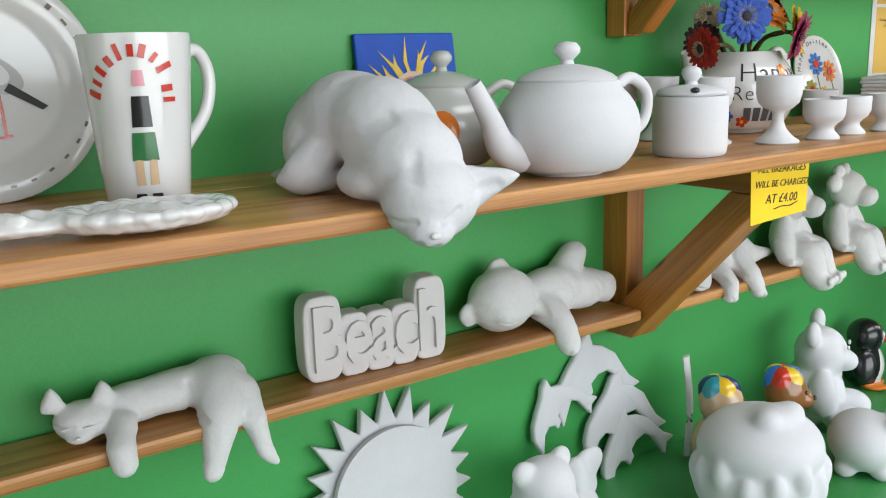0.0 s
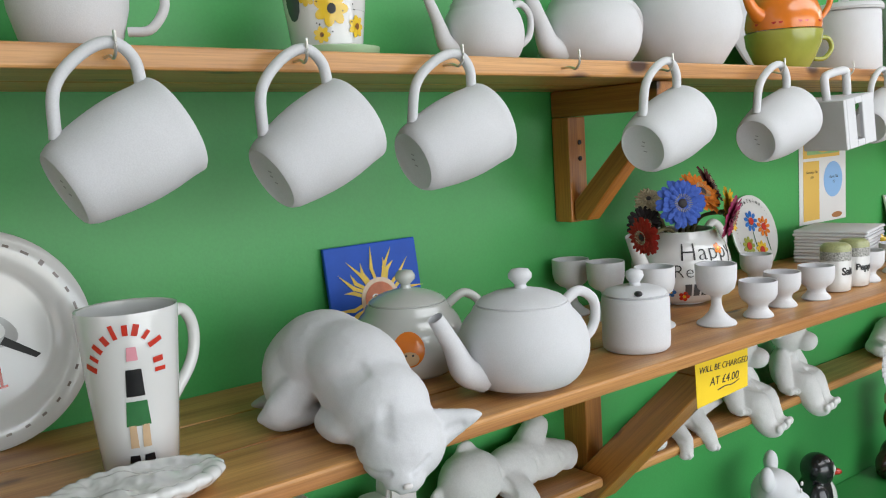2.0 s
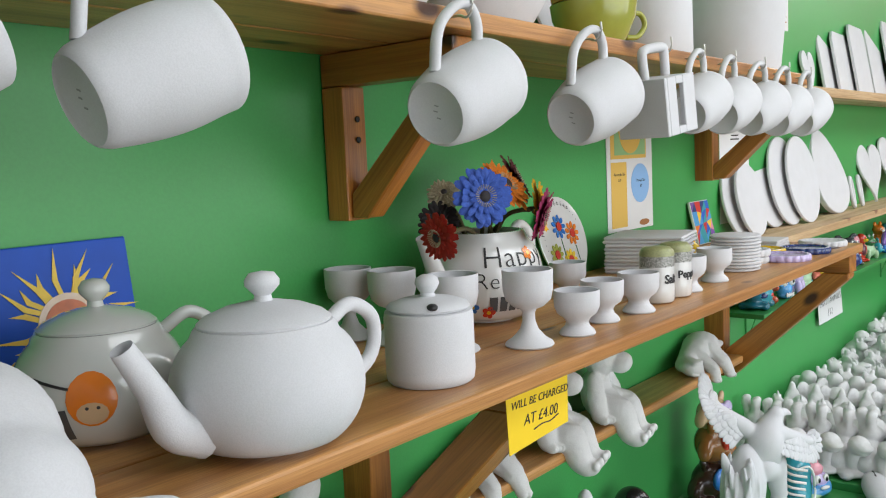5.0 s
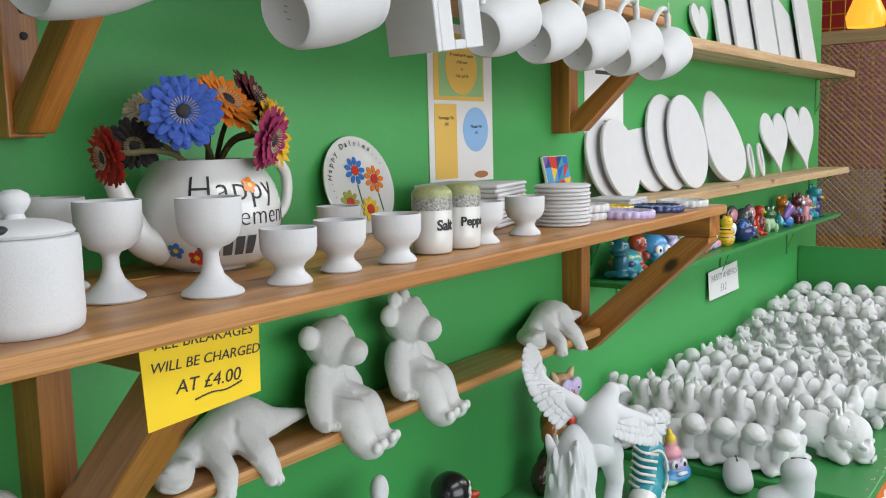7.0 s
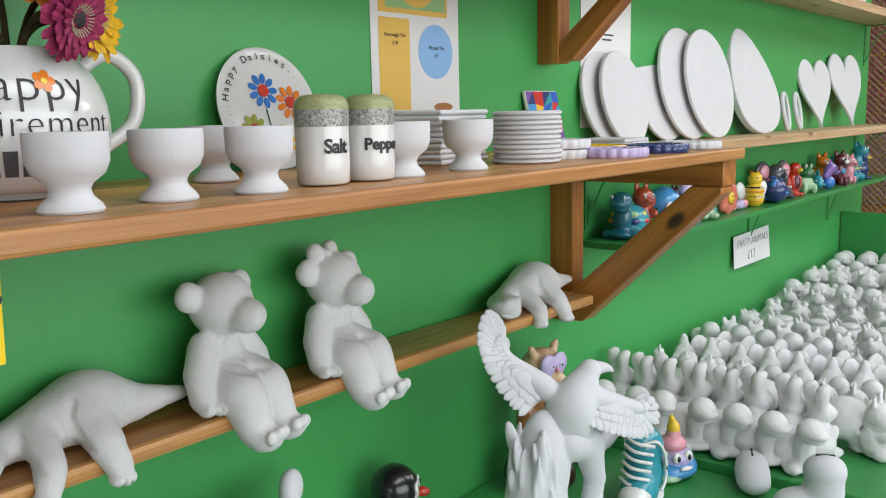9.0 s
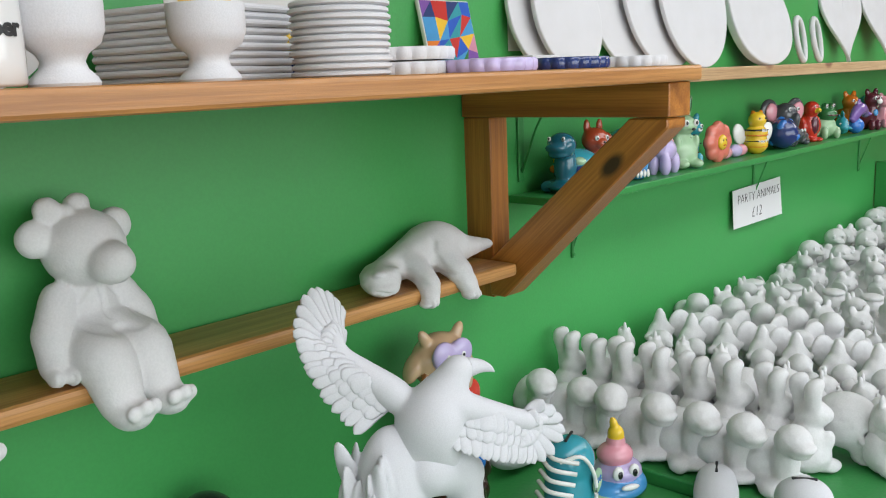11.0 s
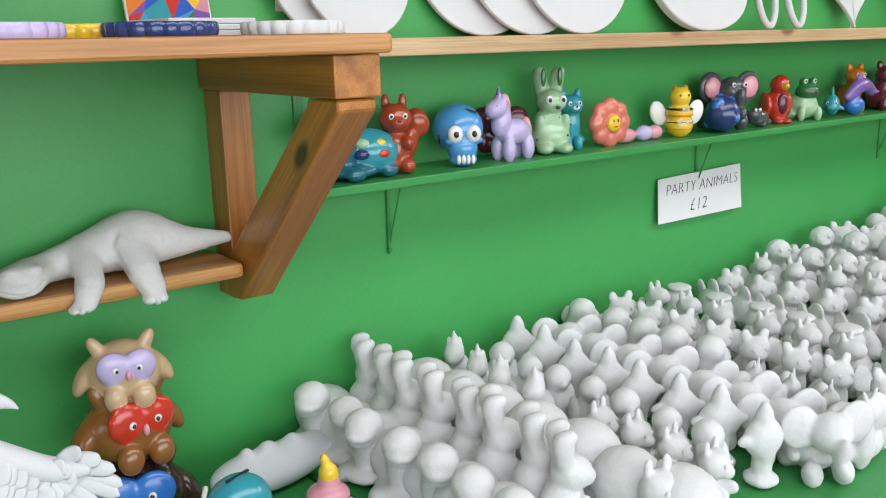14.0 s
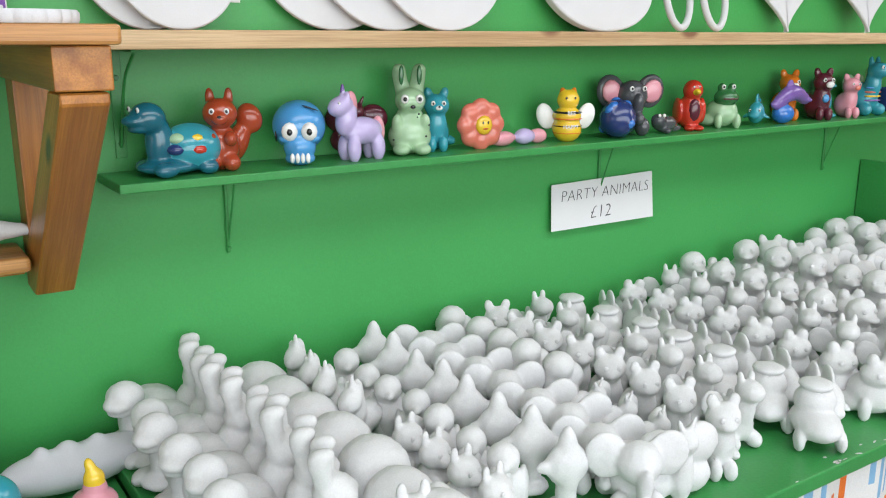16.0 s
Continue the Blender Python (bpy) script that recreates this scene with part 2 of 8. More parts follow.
def tube(pts, radii, n=16, steps=12, flat=1.0, bm=None, up=Vector((0, 0, 1))):
    """A round bar along a smooth path; radii: one or a list along it; flat: its second thickness."""
    bm = bm or bmesh.new()
    path = smooth_path(pts, n)
    if not isinstance(radii, (list, tuple)):
        radii = [radii, radii]
    rings = []
    for k, p in enumerate(path):
        d = (path[min(k + 1, n)] - path[max(k - 1, 0)]).normalized()
        side = d.cross(up)
        side = side.normalized() if side.length > 1e-4 else d.orthogonal().normalized()
        nrm = side.cross(d)
        u = k / n * (len(radii) - 1)
        i = min(int(u), len(radii) - 2)
        r = radii[i] + (radii[i + 1] - radii[i]) * (u - i)
        rings.append([bm.verts.new(p + side * r * flat * math.cos(2 * math.pi * a / steps) + nrm * r * math.sin(2 * math.pi * a / steps)) for a in range(steps)])
    for a, b in zip(rings, rings[1:]):
        for i in range(steps):
            bm.faces.new((a[i], a[(i + 1) % steps], b[(i + 1) % steps], b[i]))
    bm.faces.new(rings[0][::-1])
    bm.faces.new(rings[-1])
    return bm


def slab(outline, depth, bevel=0.0, seg=2):
    """A flat shape in the xz plane, pulled back along y, edges rounded."""
    bm = bmesh.new()
    face = bm.faces.new([bm.verts.new((x, 0, z)) for x, z in outline])
    r = bmesh.ops.extrude_face_region(bm, geom=[face])
    bmesh.ops.translate(bm, verts=[v for v in r["geom"] if isinstance(v, bmesh.types.BMVert)], vec=(0, depth, 0))
    bmesh.ops.recalc_face_normals(bm, faces=bm.faces[:])
    if bevel:
        edges = [e for e in bm.edges if len(e.link_faces) == 2 and e.calc_face_angle(0) > 1.2]
        bmesh.ops.bevel(bm, geom=edges, offset=bevel, segments=seg, affect="EDGES", profile=0.5)
    return bm


def blobs_bm(blobs):
    """Ellipsoids, each (centre, radii, euler degrees)."""
    bm = bmesh.new()
    for b in blobs:
        c, r = b[0], b[1]
        e = b[2] if len(b) > 2 and b[2] else (0, 0, 0)
        bmesh.ops.create_icosphere(bm, subdivisions=3, radius=1, matrix=pose(*c, *e) @ Matrix.Diagonal((*r, 1)))
    return bm


def sculpt(name, blobs, voxel, smooth=2, k=0.005, sink=0.0):
    """One closed modelled skin round many ellipsoids: (centre, radii, turn, material). Faces take the material of the form they lie on."""
    bm = blobs_bm(blobs)
    raw = mesh_of(bm, name + "_raw", False)
    tmp = new(name + "_raw", raw)
    rm = tmp.modifiers.new("skin", "REMESH")
    rm.mode, rm.voxel_size = "VOXEL", voxel
    sm = tmp.modifiers.new("soften", "SMOOTH")
    sm.factor, sm.iterations = 0.5, smooth
    dg = bpy.context.evaluated_depsgraph_get()
    me = bpy.data.meshes.new_from_object(tmp.evaluated_get(dg))
    bpy.data.objects.remove(tmp)
    me.name = name
    # draw the skin onto the blended form, so that neighbouring forms run into one another with a fillet
    co = np.empty(len(me.vertices) * 3)
    me.vertices.foreach_get("co", co)
    co = co.reshape(-1, 3)
    frames = []
    for b in blobs:
        e = b[2] if len(b) > 2 and b[2] else (0, 0, 0)
        frames.append((np.array(b[0], float), np.array(pose(0, 0, 0, *e))[:3, :3], np.array(b[1], float)))
    for _ in range(4):
        acc, grad = np.zeros(len(co)), np.zeros_like(co)
        for c, rot, r in frames:
            q = (co - c) @ rot
            k0 = np.linalg.norm(q / r, axis=1) + 1e-9
            n = q / (r * r)
            k1 = np.linalg.norm(n, axis=1) + 1e-9
            w = np.exp(np.clip(-k0 * (k0 - 1) / k1 / k, -60, 30))
            acc += w
            grad += (w / k1)[:, None] * (n @ rot.T)
        grad /= acc[:, None] + 1e-20
        step = -k * np.log(acc + 1e-20) + sink * k
        g2 = np.maximum((grad * grad).sum(1), 0.25)
        co -= np.clip(step / g2, -0.004, 0.004)[:, None] * grad
    me.vertices.foreach_set("co", co.ravel())
    me.materials.clear()
    mats = []
    for b in blobs:
        m = b[3] if len(b) > 3 else BISQUE
        if m not in mats:
            mats.append(m)
    for m in mats:
        me.materials.append(m)
    if len(mats) > 1:
        n = len(me.polygons)
        cen = np.empty(n * 3)
        me.polygons.foreach_get("center", cen)
        cen = cen.reshape(-1, 3)
        best, idx = np.full(n, 1e9), np.zeros(n, int)
        for b in blobs:
            e = b[2] if len(b) > 2 and b[2] else (0, 0, 0)
            inv = np.array((pose(*b[0], *e) @ Matrix.Diagonal((*b[1], 1))).inverted())
            q = cen @ inv[:3, :3].T + inv[:3, 3]
            d = (np.linalg.norm(q, axis=1) - 1) * min(b[1])
            take = d < best
            best[take] = d[take]
            idx[take] = mats.index(b[3] if len(b) > 3 else BISQUE)
        me.polygons.foreach_set("material_index", idx.astype(np.int32))
    me.shade_smooth()
    return me


def carve(me, lines, front=0.25):
    """Press grooves into a modelled figure: (points (x, z) of a line, width, depth) on the side that faces -y."""
    n = len(me.vertices)
    co, no = np.empty(n * 3), np.empty(n * 3)
    me.vertices.foreach_get("co", co)
    me.vertex_normals.foreach_get("vector", no)
    co, no = co.reshape(-1, 3), no.reshape(-1, 3)
    push = np.zeros(n)
    q = co[:, [0, 2]]
    for pts, w, d in lines:
        best = np.full(n, 1e9)
        pts = [np.array(p, float) for p in pts]
        for a, b in zip(pts, pts[1:] if len(pts) > 1 else pts):
            ab = b - a
            t = np.clip(((q - a) @ ab) / (ab @ ab + 1e-12), 0, 1)
            best = np.minimum(best, np.linalg.norm(q - a - t[:, None] * ab, axis=1))
        push = np.maximum(push, d * np.clip(1 - (best / w) ** 2, 0, 1) ** 2)
    push[no[:, 1] > front] = 0
    co -= no * push[:, None]
    me.vertices.foreach_set("co", co.ravel())
    return me


def uneven(me, amount, scale, seed=0.0):
    """Hand-modelled unevenness: the skin moved in and out by smooth noise."""
    n = len(me.vertices)
    no = np.empty(n * 3)
    me.vertex_normals.foreach_get("vector", no)
    no = no.reshape(-1, 3)
    for v, nn in zip(me.vertices, no):
        h = noise.noise(v.co * scale + Vector((seed, 0, 0))) + 0.5 * noise.noise(v.co * scale * 2.3)
        v.co += Vector(nn) * amount * h
    return me


def run(a, b, r0, r1, n):
    """A tapering limb: balls from a to b."""
    return [(tuple(Vector(a).lerp(Vector(b), k / n)), (r0 + (r1 - r0) * k / n,) * 3) for k in range(n + 1)]


def text_mesh(words, size, depth=0.0004, spacing=1.0, shear=0.0, bold=0.0):
    cu = bpy.data.curves.new("words", "FONT")
    cu.body, cu.size, cu.extrude, cu.align_x, cu.align_y, cu.resolution_u = words, size, depth, "CENTER", "CENTER", 3
    cu.space_character, cu.shear, cu.offset = spacing, shear, bold
    ob = new("words", cu)
    dg = bpy.context.evaluated_depsgraph_get()
    me = bpy.data.meshes.new_from_object(ob.evaluated_get(dg))
    bpy.data.objects.remove(ob)
    return me


def wrap(me, radius_at, angle0, z0):
    """Bend flat writing (x, y) round a pot: x along the girth, y up."""
    bm = bmesh.new()
    bm.from_mesh(me)
    bmesh.ops.triangulate(bm, faces=bm.faces[:])
    for _ in range(3):
        long = [e for e in bm.edges if e.calc_length() > 0.005]
        if long:
            bmesh.ops.subdivide_edges(bm, edges=long, cuts=1)
            bmesh.ops.triangulate(bm, faces=[f for f in bm.faces if len(f.verts) > 3])
    bm.to_mesh(me)
    bm.free()
    for v in me.vertices:
        x, y, d = v.co
        z = z0 + y
        r = radius_at(z) + 0.0006 + d
        a = angle0 + x / max(radius_at(z0), 1e-3)
        v.co = (r * math.cos(a), r * math.sin(a), z)
    return me


STAND = pose(0, 0, 0, 90, 0, 0)   # turns writing lying in xy upright, facing -y


# ---- the room ----
def wall_box(name, x0, x1, y0, y1, z0, z1, material, label, bevel=0.0):
    return solid(name, box(x1 - x0, y1 - y0, z1 - z0, bevel), material, pose((x0 + x1) / 2, (y0 + y1) / 2, (z0 + z1) / 2), label, "wall", kind="structure", smooth=False)


WALL_END = 4.86
wall_box("wall_north", -2.2, WALL_END, 0.0, 0.12, 0.0, 3.3, WALL, "bright green painted wall behind the shelves")
for i, (x0, x1, z0, z1) in enumerate([(-2.2, -0.35, 0, 3.3), (5.35, 9.2, 0, 3.3), (-0.35, 5.35, 0, 1.15), (-0.35, 5.35, 2.75, 3.3)]):
    wall_box(f"wall_south_{i + 1}", x0, x1, -3.75, -3.6, z0, z1, PLASTER, "cream plaster wall round the window")
for i, (y0, y1, z0, z1) in enumerate([(-3.6, -2.65, 0, 3.3), (-0.75, 0.0, 0, 3.3), (-2.65, -0.75, 0, 1.15), (-2.65, -0.75, 2.65, 3.3)]):
    wall_box(f"wall_west_{i + 1}", -2.2, -2.08, y0, y1, z0, z1, PLASTER, "cream plaster wall round the side window")
wall_box("wall_east", 9.2, 9.32, -3.75, 2.6, 0, 3.3, PLASTER, "cream plaster wall of the play hall")
wall_box("wall_far_north", WALL_END - 0.12, 9.2, 2.6, 2.72, 0, 3.3, PLASTER, "cream plaster wall of the play hall")
wall_box("wall_return", WALL_END - 0.12, WALL_END, 0.12, 2.6, 0, 3.3, WALL, "green painted return of the wall")
solid("floor", box(11.6, 6.5, 0.1), FLOOR, pose(3.55, -0.55, -0.05), "grey vinyl floor", "floor", kind="structure", smooth=False)
for i, (x0, x1, y0, y1) in enumerate([(-2.2, 9.32, -3.75, -2.25), (-2.2, 9.32, -1.3, 2.72), (-2.2, 0.65, -2.25, -1.3), (5.55, 9.32, -2.25, -1.3)]):
    solid(f"ceiling_{i + 1}", box(x1 - x0, y1 - y0, 0.1), PLASTER, pose((x0 + x1) / 2, (y0 + y1) / 2, 3.35), "white plaster ceiling", "ceiling", kind="structure", smooth=False)


# ---- shelves and brackets ----
def plank(name, x0, x1, y0, y1, z0, z1, material, parent, bevel=0.0025, label=""):
    return part(name, box(x1 - x0, y1 - y0, z1 - z0, bevel), material, parent, label, False, pose((x0 + x1) / 2, (y0 + y1) / 2, (z0 + z1) / 2))


def beam(name, a, b, w, h, material, parent, roll=0.0, bevel=0.002):
    """A squared timber from a to b, its own x along it."""
    a, b = Vector(a), Vector(b)
    d = b - a
    bm = box(d.length, w, h, bevel)
    q = d.to_track_quat("X", "Z").to_matrix().to_4x4()
    return part(name, bm, material, parent, "", False, Matrix.Translation((a + b) / 2) @ q @ pose(0, 0, 0, roll))


SZ, SY = 1.578, -0.365       # the long shelf: its top and its front edge
UZ, UY = 1.998, -0.262       # the shelf above, which sags towards its far end
NZ, NY = 1.298, -0.105       # the narrow ledge below
MZ, MY = 1.573, -0.142       # the pale shelf further on
GZ, GY = 1.380, -0.118       # the green ledge
TZ, RZ = 0.967, 0.985        # the green tables

def upper_top(x):
    """Height of the upper shelf's top along the wall."""
    return 2.004 - 0.0162 * (min(x, 2.60) - 0.585)


shelf = thing("long_shelf", pose(0, 0, 0), "long varnished pine shelf of three boards on timber brackets", "shelf")
plank("board", -1.2, 2.655, SY, -0.240, SZ - 0.020, SZ, PINE, shelf, 0.004)
plank("board", -1.2, 2.655, -0.2385, -0.118, SZ - 0.020, SZ - 0.0006, PINE, shelf, 0.002)
plank("board", -1.2, 2.655, -0.1165, -0.002, SZ - 0.020, SZ - 0.0002, PINE, shelf, 0.002)
upper = thing("upper_shelf", pose(0, 0, 0), "upper varnished pine shelf with cup hooks along its edge", "shelf")
for y0, y1, drop in ((UY, -0.132, 0.0), (-0.1305, -0.002, 0.0004)):
    part("board", box(3.80, y1 - y0, 0.024, 0.003), PINE, upper, "", False, pose(0.70, (y0 + y1) / 2, upper_top(0.70) - 0.012 - drop, 0, 0.928, 0))
ledge = thing("narrow_ledge", pose(0, 0, 0), "narrow pine ledge under the long shelf", "shelf")
plank("board", -1.2, 1.296, NY, -0.002, NZ - 0.02, NZ, PINE, ledge, 0.006)
ledge2 = thing("narrow_ledge", pose(0, 0, 0), "narrow pine ledge between two brackets", "shelf")
plank("board", 1.364, 2.590, NY, -0.002, NZ - 0.02, NZ, PINE, ledge2, 0.006)
for lx, lw in ((1.285, 0.05), (2.574, 0.05)):
    solid("cleat", box(lw, 0.045, 0.014, 0.002), PINE_DARK, pose(lx - 0.01, -0.028, NZ - 0.0275), "small pine cleat under the narrow ledge", "cleat", "ledge cleats", smooth=False)
pale = thing("pale_shelf", pose(0, 0, 0), "pale bare pine shelf holding unpainted plates", "shelf")
plank("board", 2.659, 4.80, MY, -0.002, MZ - 0.024, MZ, PINE_RAW, pale, 0.002)
UB = 1.971
pale2 = thing("pale_upper_shelf", pose(0, 0, 0), "pale bare pine upper shelf holding unpainted shapes", "shelf")
plank("board", 2.606, 4.84, MY, -0.002, UB - 0.028, UB, PINE_RAW, pale2, 0.002)


def bracket(name, x, width, reach, top, foot, material, label, thick=0.06):
    """Post on the wall, arm under the shelf and a raking brace between them, with screw heads."""
    th = thing(name, pose(0, 0, 0), label, "bracket", "timber brackets")
    t = 0.044
    beam("arm", (x, -0.002, top - t / 2), (x, -reach, top - t / 2), width, t, material, th)
    beam("post", (x, -t / 2 - 0.001, foot), (x, -t / 2 - 0.001, top - t - 0.001), width, t - 0.002, material, th)
    # brace with ends cut to the post and the arm
    w = width / 2 - 0.004
    y_top, y_in = -reach + 0.004, -reach + thick
    z_arm = top - t - 0.0015
    out = [(y_top, z_arm), (y_in, z_arm), (-t - 0.001, foot + thick), (-t - 0.001, foot + 0.004), (-t - 0.030, foot + 0.004), (y_top, z_arm - 0.012)]
    bm = bmesh.new()
    f = bm.faces.new([bm.verts.new((x - w, y, z)) for y, z in out])
    r = bmesh.ops.extrude_face_region(bm, geom=[f])
    bmesh.ops.translate(bm, verts=[v for v in r["geom"] if isinstance(v, bmesh.types.BMVert)], vec=(2 * w, 0, 0))
    bmesh.ops.recalc_face_normals(bm, faces=bm.faces[:])
    bmesh.ops.bevel(bm, geom=bm.edges[:], offset=0.002, segments=1, affect="EDGES")
    # its grain runs along it
    ax = Vector((0, y_top - (-t), z_arm - foot)).normalized()
    turn = Matrix((ax, (1, 0, 0), ax.cross(Vector((1, 0, 0))))).transposed().to_4x4()
    mid = Matrix.Translation((x, (y_top - t) / 2, (z_arm + foot) / 2)) @ turn
    bm.transform(mid.inverted())
    part("brace", bm, material, th, "", False, mid)
    for y, z, n in ((-t - 0.0003, top - t - 0.045, 0), (-t - 0.0003, foot + 0.11, 0)):
        part("screw", lathe([(0, 0), (0.0045, 0), (0.004, 0.0012), (0.0015, 0.0004), (0, 0.0004)], 12), INK, th, "", True, pose(x + 0.004, y, z, 90))
    part("screw", lathe([(0, 0), (0.004, 0), (0.0035, 0.001), (0.0015, 0.0004), (0, 0.0004)], 12), STEEL, th, "", True, pose(x, -t - 0.0345, foot + 0.022, 90))
    return th


bracket("shelf_bracket", 1.330, 0.064, 0.322, SZ - 0.0205, 1.235, PINE_DARK, "stained pine shelf bracket with a raking brace")
bracket("shelf_bracket", 2.619, 0.056, 0.352, SZ - 0.0205, 1.235, PINE_DARK, "stained pine shelf bracket with a dark knot in its brace")
bracket("shelf_bracket", 1.329, 0.040, 0.235, upper_top(1.329) - 0.0250, 1.740, PINE_DARK, "stained pine bracket under the upper shelf", 0.036)
bracket("shelf_bracket", 2.575, 0.046, 0.235, upper_top(2.6) - 0.0248, 1.734, PINE_DARK, "stained pine bracket under the upper shelf", 0.036)
bracket("shelf_bracket", 0.05, 0.060, 0.345, SZ - 0.0205, 1.235, PINE_DARK, "stained pine shelf bracket with a raking brace")

green_ledge = thing("green_ledge", pose(0, 0, 0), "narrow green painted ledge on thin brackets", "shelf")
gb = box(4.78 - 2.70, 0.116, 0.013, 0.002)
part("board", gb, GREEN, green_ledge, "", False, pose(3.74, GY / 2 - 0.001, GZ - 0.0065))
for gx in (2.881, 3.652, 4.410):
    b = new("ledge_bracket", None)
    b.parent = green_ledge
    bm = bmesh.new()
    tube([(gx, -0.003, GZ - 0.014), (gx, -0.003, 1.243)], 0.0032, 2, 8, 0.9, bm)
    tube([(gx, -0.09, GZ - 0.0165), (gx, -0.003, GZ - 0.0165)], 0.0035, 2, 8, 1.0, bm)
    tube([(gx + 0.002, -0.040, GZ - 0.018), (gx + 0.001, -0.004, 1.262)], 0.0018, 2, 6, 1.0, bm)
    part("strut", bm, GREEN, b)
    for z in (1.249, GZ - 0.028):
        part("screw", lathe([(0, 0), (0.004, 0), (0.003, 0.0018), (0, 0.002)], 10), GREEN, b, "", True, pose(gx, -0.006, z, 90))
# thin green brackets that hold the pale shelves
for gx, gz in ((2.735, MZ - 0.024), (4.79, UB - 0.028), (4.72, MZ - 0.024)):
    th = thing("shelf_angle", pose(0, 0, 0), "green painted metal angle under the pale shelf", "bracket", "metal angles")
    part("upright", box(0.016, 0.003, 0.15, 0.001), GREEN, th, "", False, pose(gx, -0.0025, gz - 0.0755))
    part("arm", box(0.016, 0.115, 0.003, 0.001), GREEN, th, "", False, pose(gx, -0.0605, gz - 0.0022))
    part("web", tube([(gx, -0.10, gz - 0.006), (gx, -0.045, gz - 0.045), (gx, -0.005, gz - 0.135)], 0.0022, 8, 8), GREEN, th)
    for z in (gz - 0.04, gz - 0.13):
        part("screw", lathe([(0, 0), (0.004, 0), (0.003, 0.0018), (0, 0.002)], 10), GREEN_DARK, th, "", True, pose(gx, -0.004, z, 90))

# ---- tables ----
TABLE_L = (0.3, 2.668)
table1 = thing("display_table", pose(0, 0, 0), "green painted display table against the wall", "table")
part("top", box(TABLE_L[1] - TABLE_L[0], 0.62, 0.03, 0.003), GREEN, table1, "", False, pose(sum(TABLE_L) / 2, -0.313, TZ - 0.015))
for x in (0.36, 2.60):
    for y in (-0.06, -0.57):
        part("leg", box(0.05, 0.05, TZ - 0.0305, 0.003), GREEN, table1, "", False, pose(x, y, (TZ - 0.0305) / 2))
table2 = thing("display_table", pose(0, 0, 0), "green painted table crowded with unpainted animals", "table")
part("top", box(4.575 - 2.672, 0.647, 0.024, 0.003), GREEN, table2, "worn green painted top with chips along its edge", False, pose((4.575 + 2.672) / 2, -0.3265, RZ - 0.012))
part("end_board", box(0.018, 0.647, 0.29, 0.002), GREEN, table2, "", False, pose(4.585, -0.3265, 1.112))
for x in (2.78, 4.50):
    for y in (-0.06, -0.58):
        part("leg", box(0.05, 0.05, RZ - 0.0245, 0.003), GREEN, table2, "", False, pose(x, y, (RZ - 0.0245) / 2))


# ---- pottery on the long shelf ----
def at(x, y, z, turn=0.0):
    z = upper_top(x) if z == UZ else z
    return pose(x, y, z + 0.0004, 0, 0, turn)


def add_forms(me, forms):
    """Small raised forms set on a modelled figure: (centre, radii, turn, material)."""
    bm = bmesh.new()
    bm.from_mesh(me)
    for c, r, e, m in forms:
        if m.name not in [x.name for x in me.materials]:
            me.materials.append(m)
        k = [x.name for x in me.materials].index(m.name)
        n0 = len(bm.faces)
        bmesh.ops.create_icosphere(bm, subdivisions=2, radius=1, matrix=pose(*c, *(e or (0, 0, 0))) @ Matrix.Diagonal((*r, 1)))
        bm.faces.ensure_lookup_table()
        for f in bm.faces[n0:]:
            f.material_index, f.smooth = k, True
    bm.to_mesh(me)
    bm.free()
    return me


def handle_bm(r, z0, z1, reach, thick, flat=0.8):
    zm = (z0 + z1) / 2
    return tube([(r - 0.004, 0, z0), (r + reach * 0.55, 0, z0 - 0.002 + (z1 - z0) * 0.08), (r + reach, 0, zm), (r + reach * 0.72, 0, z1 - (z1 - z0) * 0.04), (r - 0.004, 0, z1 - 0.001)], thick, 22, 10, flat, up=Vector((0, 1, 0)))


